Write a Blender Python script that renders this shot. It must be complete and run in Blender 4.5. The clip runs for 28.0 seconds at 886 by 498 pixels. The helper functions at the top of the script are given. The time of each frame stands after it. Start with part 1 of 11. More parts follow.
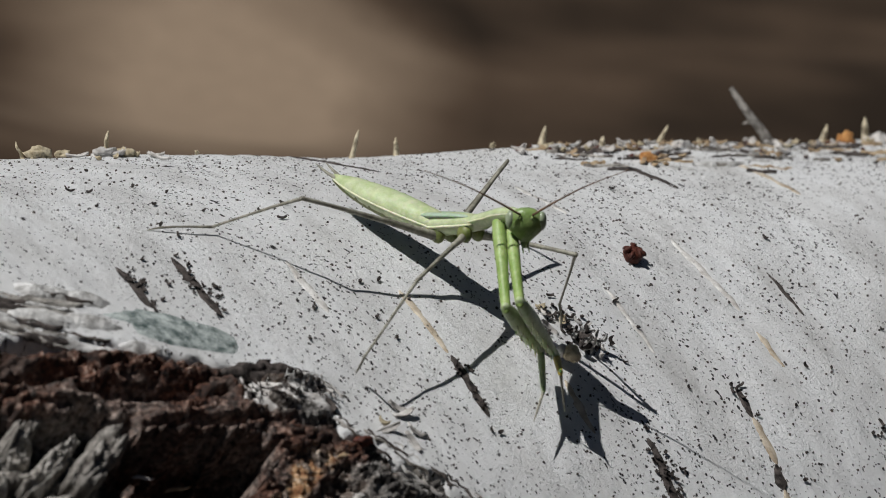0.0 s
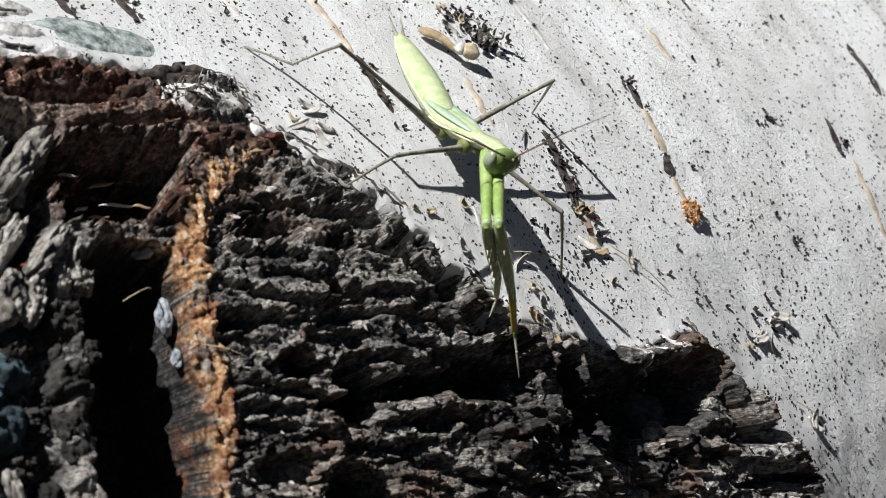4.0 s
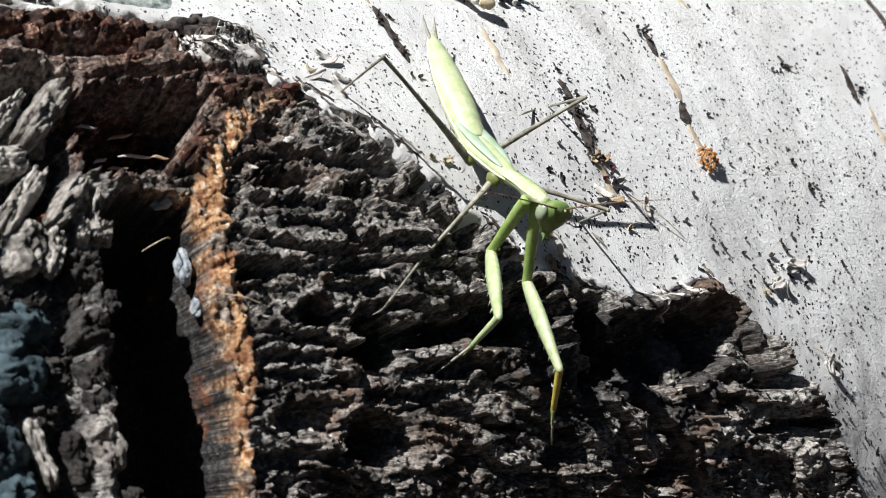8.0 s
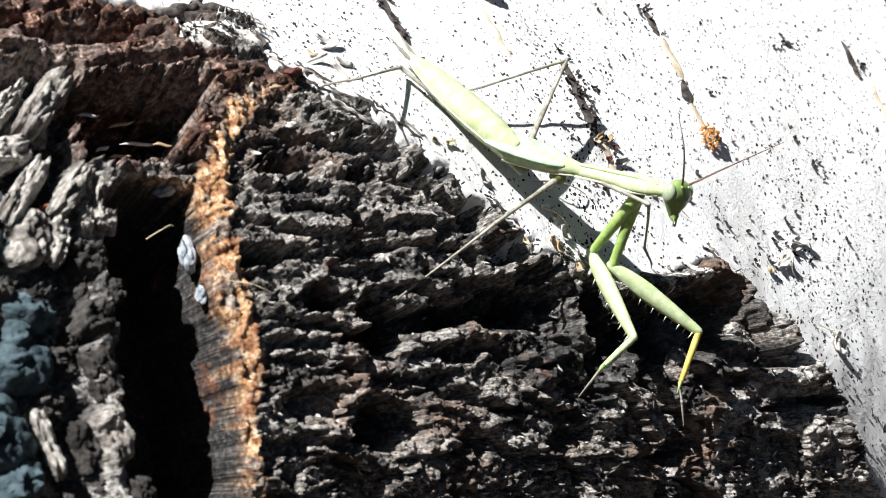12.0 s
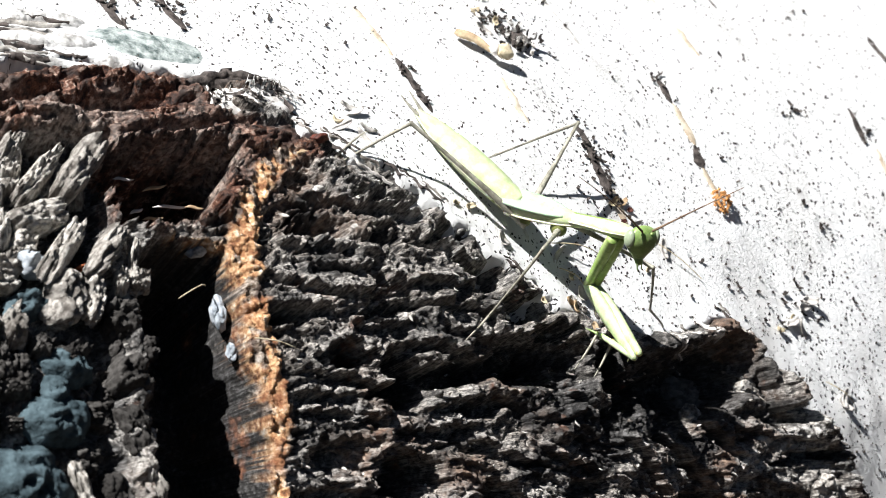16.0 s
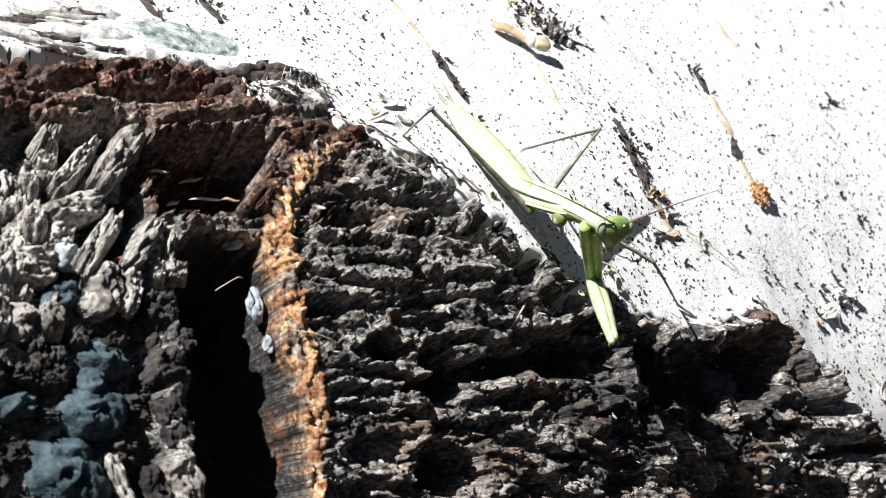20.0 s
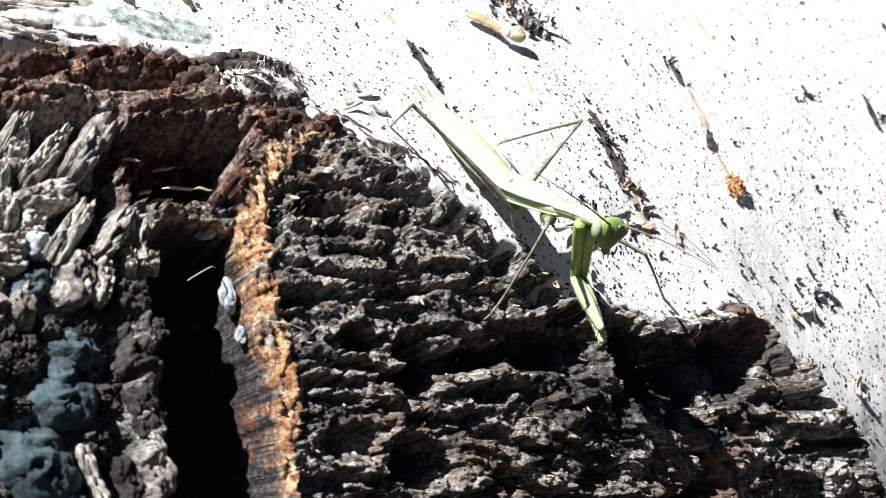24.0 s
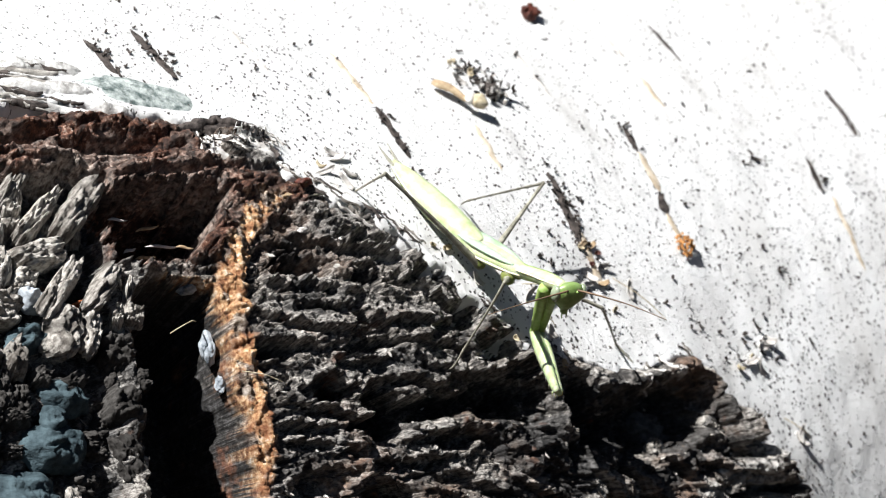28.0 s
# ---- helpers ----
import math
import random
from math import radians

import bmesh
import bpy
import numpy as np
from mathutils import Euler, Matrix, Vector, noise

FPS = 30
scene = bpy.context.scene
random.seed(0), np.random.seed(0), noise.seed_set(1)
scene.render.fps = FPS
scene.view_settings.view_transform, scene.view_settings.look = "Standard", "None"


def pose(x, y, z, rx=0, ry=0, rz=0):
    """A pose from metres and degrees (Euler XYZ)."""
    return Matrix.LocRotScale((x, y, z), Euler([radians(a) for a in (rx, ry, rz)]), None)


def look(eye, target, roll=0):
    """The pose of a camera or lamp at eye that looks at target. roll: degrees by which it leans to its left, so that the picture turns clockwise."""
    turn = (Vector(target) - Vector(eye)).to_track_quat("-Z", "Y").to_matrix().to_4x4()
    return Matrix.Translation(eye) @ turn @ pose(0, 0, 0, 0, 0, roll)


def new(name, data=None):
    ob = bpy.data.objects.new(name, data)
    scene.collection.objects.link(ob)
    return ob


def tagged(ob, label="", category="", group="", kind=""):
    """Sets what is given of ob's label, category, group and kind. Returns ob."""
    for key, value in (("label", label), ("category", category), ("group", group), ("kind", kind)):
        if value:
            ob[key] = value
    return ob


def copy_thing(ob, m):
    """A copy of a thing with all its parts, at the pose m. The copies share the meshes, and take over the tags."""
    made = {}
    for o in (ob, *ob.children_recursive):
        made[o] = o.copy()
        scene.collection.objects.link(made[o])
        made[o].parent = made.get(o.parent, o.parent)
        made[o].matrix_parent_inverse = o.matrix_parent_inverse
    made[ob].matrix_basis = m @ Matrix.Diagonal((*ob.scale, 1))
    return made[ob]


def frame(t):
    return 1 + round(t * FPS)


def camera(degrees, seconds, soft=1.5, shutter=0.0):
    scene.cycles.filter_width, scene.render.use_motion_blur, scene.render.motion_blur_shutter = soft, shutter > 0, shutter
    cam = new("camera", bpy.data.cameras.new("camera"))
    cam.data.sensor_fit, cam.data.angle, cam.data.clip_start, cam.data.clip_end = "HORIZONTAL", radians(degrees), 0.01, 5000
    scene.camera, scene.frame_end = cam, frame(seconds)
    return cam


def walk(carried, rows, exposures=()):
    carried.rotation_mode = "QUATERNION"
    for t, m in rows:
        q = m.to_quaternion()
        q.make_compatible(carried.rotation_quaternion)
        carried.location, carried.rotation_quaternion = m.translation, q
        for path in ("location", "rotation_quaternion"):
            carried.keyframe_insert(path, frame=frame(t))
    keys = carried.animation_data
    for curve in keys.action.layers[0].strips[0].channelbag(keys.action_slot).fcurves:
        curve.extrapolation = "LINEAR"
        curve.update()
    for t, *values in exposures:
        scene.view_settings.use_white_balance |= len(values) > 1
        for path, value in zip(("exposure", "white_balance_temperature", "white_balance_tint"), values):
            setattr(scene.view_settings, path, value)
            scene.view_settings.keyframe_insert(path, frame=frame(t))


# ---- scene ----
# ---- camera ----
cam = camera(14.0, 28.0, soft=0.9)
FOCUS, F_STOP = 0.520, 46.0
cam.data.dof.use_dof, cam.data.dof.focus_distance, cam.data.dof.aperture_fstop = True, FOCUS, F_STOP
PATH = [
    (0.0, pose(0.01471, -0.51529, 0.34058, 74.7859, -9.4859, 2.5666)),
    (0.5, pose(0.01437, -0.51425, 0.34026, 74.5057, -9.5501, 2.2506)),
    (1.0, pose(0.01402, -0.51408, 0.34046, 73.7482, -9.5671, 1.9091)),
    (1.5, pose(0.01502, -0.51468, 0.33987, 72.4566, -9.3594, 1.6757)),
    (2.0, pose(0.01850, -0.52145, 0.34577, 70.1194, -9.3310, 1.8068)),
    (2.5, pose(0.01839, -0.52854, 0.34792, 69.7886, -9.2405, 1.5237)),
    (4.5, pose(0.01621, -0.54511, 0.35070, 70.2646, -8.9228, 1.0597)),
    (5.0, pose(0.01607, -0.54527, 0.35122, 70.2080, -8.9272, 1.1065)),
    (5.5, pose(0.01598, -0.54520, 0.35117, 70.2013, -8.8943, 1.1462)),
    (6.0, pose(0.01669, -0.54554, 0.34997, 70.3386, -8.7665, 1.2152)),
    (6.5, pose(0.01698, -0.54566, 0.34957, 70.3641, -8.6791, 1.2608)),
    (7.0, pose(0.01715, -0.54567, 0.34951, 70.1851, -8.5906, 1.2825)),
    (7.5, pose(0.01712, -0.54561, 0.34987, 69.8227, -8.5551, 1.2782)),
    (8.0, pose(0.01840, -0.54725, 0.35023, 69.4734, -8.3654, 1.3590)),
    (8.5, pose(0.01839, -0.54743, 0.35016, 69.2284, -8.1344, 1.2823)),
    (9.0, pose(0.01812, -0.54707, 0.34942, 69.2571, -8.0039, 1.1981)),
    (9.5, pose(0.01856, -0.54741, 0.35007, 69.2116, -7.9326, 1.2400)),
    (10.0, pose(0.02012, -0.54869, 0.34886, 69.4066, -7.7103, 1.3265)),
    (10.5, pose(0.01978, -0.54780, 0.35030, 69.2339, -7.7219, 1.3196)),
    (11.0, pose(0.01836, -0.54689, 0.35044, 69.1975, -7.6664, 1.1383)),
    (11.5, pose(0.01719, -0.54621, 0.35032, 69.1936, -7.6589, 1.0026)),
    (13.5, pose(0.01636, -0.54525, 0.35157, 69.0254, -7.5625, 0.9047)),
    (14.0, pose(0.01746, -0.55123, 0.35248, 69.2430, -7.5100, 0.9887)),
    (14.5, pose(0.01673, -0.55828, 0.35517, 69.4872, -7.5941, 0.9800)),
    (15.0, pose(0.01638, -0.56337, 0.35645, 69.8795, -7.6156, 1.0362)),
    (15.5, pose(0.01506, -0.56370, 0.35484, 70.2610, -7.5909, 0.9886)),
    (16.0, pose(0.01403, -0.56326, 0.35455, 70.3125, -7.5761, 1.0115)),
    (16.5, pose(0.01370, -0.56309, 0.35430, 70.3054, -7.5785, 1.0935)),
    (17.0, pose(0.01321, -0.56292, 0.35413, 70.2899, -7.5482, 1.1353)),
    (17.5, pose(0.01249, -0.56278, 0.35341, 70.3389, -7.5128, 1.1131)),
    (18.0, pose(0.01378, -0.56261, 0.35488, 70.1587, -7.5201, 1.3534)),
    (18.5, pose(0.01274, -0.56279, 0.35425, 70.2160, -7.4805, 1.2580)),
    (19.0, pose(0.01219, -0.56288, 0.35382, 70.2481, -7.4785, 1.2412)),
    (19.5, pose(0.01277, -0.56302, 0.35276, 70.3490, -7.3898, 1.3091)),
    (20.0, pose(0.01397, -0.56231, 0.35394, 70.1469, -7.3579, 1.5475)),
    (20.5, pose(0.01256, -0.56147, 0.35187, 70.2046, -7.3343, 1.4604)),
    (21.0, pose(0.01180, -0.56043, 0.35072, 70.1423, -7.2706, 1.4693)),
    (21.5, pose(0.01040, -0.55818, 0.35138, 69.8812, -7.3945, 1.4899)),
    (23.5, pose(0.01106, -0.55753, 0.35137, 70.0494, -7.7839, 1.1569)),
    (24.0, pose(0.01255, -0.55921, 0.35085, 70.2523, -7.8266, 1.0708)),
    (24.5, pose(0.01262, -0.55950, 0.34987, 70.4268, -7.8451, 0.9480)),
    (25.0, pose(0.01118, -0.55933, 0.35031, 70.4166, -7.9366, 0.8135)),
    (25.5, pose(0.01193, -0.55978, 0.35041, 70.4656, -7.9056, 0.8902)),
    (26.0, pose(0.01048, -0.56629, 0.35246, 70.5806, -7.9481, 0.6477)),
    (26.5, pose(0.01060, -0.57187, 0.35401, 70.8797, -7.9450, 0.5903)),
    (27.0, pose(0.00887, -0.58283, 0.35900, 70.9957, -8.1806, 0.3723)),
    (27.5, pose(0.00971, -0.58869, 0.36125, 71.1329, -8.1453, 0.4009)),
    (28.0, pose(0.00999, -0.58873, 0.36170, 71.1571, -8.1591, 0.4443)),
]
EXPOSURE = [(0,-0.4),(1.5,-0.4),(2.0,-0.4),(2.5,0.0),(4.5,0.38),(7,0.44),(8,0.64),(9,0.98),(11,1.2),(14,1.32),(16,1.2),(18,1.1),(24,1.25),(28,1.0)]
walk(cam, PATH, EXPOSURE)

# ---- world and light ----
TO_SUN = Vector((-0.540, -0.258, 0.801)).normalized()
world = bpy.data.worlds.new("world")
scene.world = world
world.use_nodes = True
wn = world.node_tree.nodes
sky = wn.new("ShaderNodeTexSky")
sky.sky_type = "NISHITA"
sky.sun_disc = False
sky.sun_elevation = math.asin(TO_SUN.z)
sky.sun_rotation = math.atan2(TO_SUN.x, TO_SUN.y)
world.node_tree.links.new(sky.outputs[0], wn["Background"].inputs[0])
wn["Background"].inputs[1].default_value = 0.014
sun = new("sun", bpy.data.lights.new("sun", "SUN"))
sun.data.energy = 4.8
sun.data.angle = radians(0.5)
sun.data.color = (1.0, 0.995, 0.985)
sun.matrix_world = look(TO_SUN * 3, (0, 0, 0))

# ---- the log's own coordinates: millimetres along it (s), round it (w), out of it (h) ----
LOG_R = 104.91
LOG_C = Vector((0.0, 0.0, 0.10491))
AXIS = Vector((0.76681, 0.64187, 0.0)).normalized()
CREST = Vector((-0.21174, 0.25295, 0.94403)).normalized()
BACK = CREST.cross(AXIS).normalized()
if BACK.y < 0:
    BACK = -BACK


def on_log(s, w, h=0.0):
    f = w / LOG_R
    return LOG_C + AXIS * (s / 1000) + (CREST * math.cos(f) - BACK * math.sin(f)) * ((LOG_R + h) / 1000)


def log_frame(s, w, h=0.0, turn=0.0):
    """A place on the log: x along it, y up round it, z out of it."""
    f = w / LOG_R
    z = CREST * math.cos(f) - BACK * math.sin(f)
    y = z.cross(AXIS)
    m = Matrix((AXIS, y, z)).transposed().to_4x4()
    m.translation = on_log(s, w, h)
    return m @ Matrix.Rotation(radians(turn), 4, "Z")


def log_points(s, w, h):
    """Arrays of log coordinates to an array of points."""
    f = w / LOG_R
    r = (LOG_R + h) / 1000
    return (np.array(LOG_C) + np.outer(s / 1000, np.array(AXIS)) + np.outer(r * np.cos(f), np.array(CREST)) - np.outer(r * np.sin(f), np.array(BACK)))


# ---- noise for relief ----
def pnoise(x, y, seed=0):
    xi, yi = np.floor(x).astype(np.int64), np.floor(y).astype(np.int64)
    xf, yf = x - xi, y - yi

    def grad(ix, iy, dx, dy):
        n = (ix * 374761393 + iy * 668265263 + seed * 974711) & 0xFFFFFFFF
        n = ((n ^ (n >> 13)) * 1274126177) & 0xFFFFFFFF
        a = ((n ^ (n >> 16)) & 0xFFFF) * (2 * math.pi / 65536)
        return np.cos(a) * dx + np.sin(a) * dy

    u, v = xf * xf * xf * (xf * (xf * 6 - 15) + 10), yf * yf * yf * (yf * (yf * 6 - 15) + 10)
    a = grad(xi, yi, xf, yf) * (1 - u) + grad(xi + 1, yi, xf - 1, yf) * u
    b = grad(xi, yi + 1, xf, yf - 1) * (1 - u) + grad(xi + 1, yi + 1, xf - 1, yf - 1) * u
    return (a * (1 - v) + b * v) * 1.5


def fbm(x, y, octaves=4, seed=0):
    return sum(pnoise(x * 2 ** k, y * 2 ** k, seed + k) * 0.5 ** k for k in range(octaves))


def ridged(x, y, octaves=4, seed=0):
    return sum((1 - 2 * np.abs(pnoise(x * 2 ** k, y * 2 ** k, seed + k))) * 0.5 ** k for k in range(octaves))


def chunks(x, y, seed=0):
    """Broken blocks: each cell's own level and tilt, and the distance to its cracks."""
    xi, yi = np.floor(x).astype(np.int64), np.floor(y).astype(np.int64)
    d1, d2 = np.full(x.shape, 9.0), np.full(x.shape, 9.0)
    own, px, py = np.zeros(x.shape, np.int64), np.zeros(x.shape), np.zeros(x.shape)
    for ox in (-1, 0, 1):
        for oy in (-1, 0, 1):
            cx, cy = xi + ox, yi + oy
            n = (cx * 374761393 + cy * 668265263 + seed * 974711) & 0xFFFFFFFF
            n = ((n ^ (n >> 13)) * 1274126177) & 0xFFFFFFFF
            n = n ^ (n >> 16)
            dx, dy = x - cx - (n & 255) / 255, y - cy - ((n >> 8) & 255) / 255
            d = np.hypot(dx, dy)
            new_best = d < d1
            d2 = np.where(new_best, d1, np.minimum(d2, d))
            own, px, py = np.where(new_best, n, own), np.where(new_best, dx, px), np.where(new_best, dy, py)
            d1 = np.minimum(d1, d)
    level = ((own >> 4) & 1023) / 511.5 - 1
    tilt = px * (((own >> 10) & 255) / 127.5 - 1) + py * (((own >> 16) & 255) / 127.5 - 1)
    return level, tilt, d2 - d1


def smooth(x, a, b):
    t = np.clip((x - a) / (b - a), 0, 1)
    return t * t * (3 - 2 * t)


def inside(s, w, corners):
    """Signed distance to a closed outline, positive within it."""
    best = np.full(s.shape, 1e9)
    odd = np.zeros(s.shape, bool)
    for (x0, y0), (x1, y1) in zip(corners, corners[1:] + corners[:1]):
        dx, dy = x1 - x0, y1 - y0
        t = np.clip(((s - x0) * dx + (w - y0) * dy) / (dx * dx + dy * dy), 0, 1)
        best = np.minimum(best, np.hypot(s - x0 - t * dx, w - y0 - t * dy))
        if y0 != y1:
            odd ^= ((y0 > w) != (y1 > w)) & (s < dx * (w - y0) / dy + x0)
    return np.where(odd, best, -best)


# ---- materials ----
def material(name, base=(0.5, 0.5, 0.5), rough=0.7, spec=0.3):
    m = bpy.data.materials.new(name)
    m.use_nodes = True
    b = m.node_tree.nodes["Principled BSDF"]
    b.inputs["Base Color"].default_value = (*base, 1)
    b.inputs["Roughness"].default_value = rough
    b.inputs["Specular IOR Level"].default_value = spec
    return m, m.node_tree.nodes, m.node_tree.links, b


def node(ns, kind, **values):
    n = ns.new(kind)
    for k, v in values.items():
        n.inputs[k.replace("_", " ")].default_value = v
    return n


def ramp(ns, ls, src, stops):
    r = ns.new("ShaderNodeValToRGB")
    el = r.color_ramp.elements
    while len(el) < len(stops):
        el.new(0.5)
    for e, (at, c) in zip(el, stops):
        e.position = at
        e.color = (*c, 1) if len(c) == 3 else c
    ls.new(src, r.inputs[0])
    return r.outputs[0]


def grey(v):
    return (v, v, v)


def mix(ns, ls, fac, a, b, blend="MIX"):
    n = ns.new("ShaderNodeMix")
    n.data_type, n.blend_type = "RGBA", blend
    for sock, v in ((n.inputs["Factor"], fac), (n.inputs["A"], a), (n.inputs["B"], b)):
        if isinstance(v, (int, float)):
            sock.default_value = v
        elif isinstance(v, tuple):
            sock.default_value = (*v, 1)
        else:
            ls.new(v, sock)
    return n.outputs["Result"]


def bump(ns, ls, b, src, strength, distance):
    n = node(ns, "ShaderNodeBump", Strength=strength, Distance=distance)
    ls.new(src, n.inputs["Height"])
    if b.inputs["Normal"].is_linked:
        ls.new(b.inputs["Normal"].links[0].from_socket, n.inputs["Normal"])
    ls.new(n.outputs[0], b.inputs["Normal"])


def noise_tex(ns, ls, vec, scale, detail=4.0, rough=0.55, distort=0.0):
    n = node(ns, "ShaderNodeTexNoise", Scale=scale, Detail=detail, Roughness=rough, Distortion=distort)
    ls.new(vec, n.inputs["Vector"])
    return n.outputs[0]


def mapped(ns, ls, src, scale=(1, 1, 1), rot=(0, 0, 0), loc=(0, 0, 0)):
    n = ns.new("ShaderNodeMapping")
    n.inputs["Scale"].default_value = scale
    n.inputs["Rotation"].default_value = rot
    n.inputs["Location"].default_value = loc
    ls.new(src, n.inputs["Vector"])
    return n.outputs[0]


def bark_white():
    """Chalky birch bark: fine grain round the trunk, grey bloom, black specks. Its UV is in centimetres."""
    m, ns, ls, b = material("birch_bark", rough=0.62, spec=0.25)
    uv = ns.new("ShaderNodeTexCoord").outputs["UV"]
    warp = ns.new("ShaderNodeVectorMath")
    warp.operation = "MULTIPLY_ADD"
    wob = node(ns, "ShaderNodeTexNoise", Scale=3.0, Detail=2.0)
    ls.new(uv, wob.inputs["Vector"])
    ls.new(wob.outputs["Color"], warp.inputs[0])
    warp.inputs[1].default_value = (0.2, 0.2, 0)
    ls.new(uv, warp.inputs[2])
    ragged = ns.new("ShaderNodeVectorMath")
    ragged.operation = "MULTIPLY_ADD"
    rag = node(ns, "ShaderNodeTexNoise", Scale=26.0, Detail=3.0)
    ls.new(uv, rag.inputs["Vector"])
    ls.new(rag.outputs["Color"], ragged.inputs[0])
    ragged.inputs[1].default_value = (0.05, 0.05, 0)
    ls.new(warp.outputs[0], ragged.inputs[2])
    v = ragged.outputs[0]
    tone = ramp(ns, ls, noise_tex(ns, ls, mapped(ns, ls, uv, (1.1, 0.45, 1)), 0.9, 6, 0.62),
                [(0.28, (0.56, 0.55, 0.535)), (0.42, (0.72, 0.715, 0.705)), (0.55, (0.81, 0.81, 0.805)), (0.7, (0.85, 0.855, 0.855))])
    grain = noise_tex(ns, ls, mapped(ns, ls, v, (9, 1.6, 1)), 1.6, 5, 0.65)
    tone = mix(ns, ls, ramp(ns, ls, grain, [(0.26, grey(0.3)), (0.42, grey(0))]), tone, (0.42, 0.40, 0.385))
    # specks, in two sizes, thicker in drifts
    drift = noise_tex(ns, ls, mapped(ns, ls, uv, (0.55, 0.3, 1), loc=(3, 1, 0)), 1.0, 3)
    spots = None
    for scale, big, least, turn, stretch in ((14.5, 0.19, 0.02, 0.5, (1, 0.75, 1)), (7.0, 0.13, 0.36, -0.35, (1.5, 0.65, 1)), (2.3, 0.085, 0.6, 0.4, (1.2, 0.6, 1))):
        vo = node(ns, "ShaderNodeTexVoronoi", Scale=scale, Randomness=1.0)
        ls.new(mapped(ns, ls, v, stretch, (0, 0, turn)), vo.inputs["Vector"])
        sep = ns.new("ShaderNodeSeparateColor")
        ls.new(vo.outputs["Color"], sep.inputs[0])
        size = ns.new("ShaderNodeMath")
        size.operation = "MULTIPLY"
        ls.new(ramp(ns, ls, sep.outputs[0], [(least, grey(0)), (least + 0.02, grey(big * 0.75)), (1.0, grey(big * 1.7))]), size.inputs[0])
        ls.new(ramp(ns, ls, drift, [(0.3, grey(0.45)), (0.62, grey(1.1))]), size.inputs[1])
        gap = ns.new("ShaderNodeMath")
        gap.operation = "SUBTRACT"
        ls.new(size.outputs[0], gap.inputs[0])
        ls.new(vo.outputs["Distance"], gap.inputs[1])
        k = ramp(ns, ls, gap.outputs[0], [(0.0, grey(0)), (0.035, grey(1))])
        spots = k if spots is None else mix(ns, ls, 1.0, spots, k, "LIGHTEN")
    tone = mix(ns, ls, spots, tone, (0.022, 0.019, 0.02))
    ls.new(tone, b.inputs["Base Color"])
    bump(ns, ls, b, noise_tex(ns, ls, v, 11, 8, 0.8), 0.9, 0.0006)
    bump(ns, ls, b, grain, 0.35, 0.00035)
    bump(ns, ls, b, spots, 0.6, 0.00025)
    return m


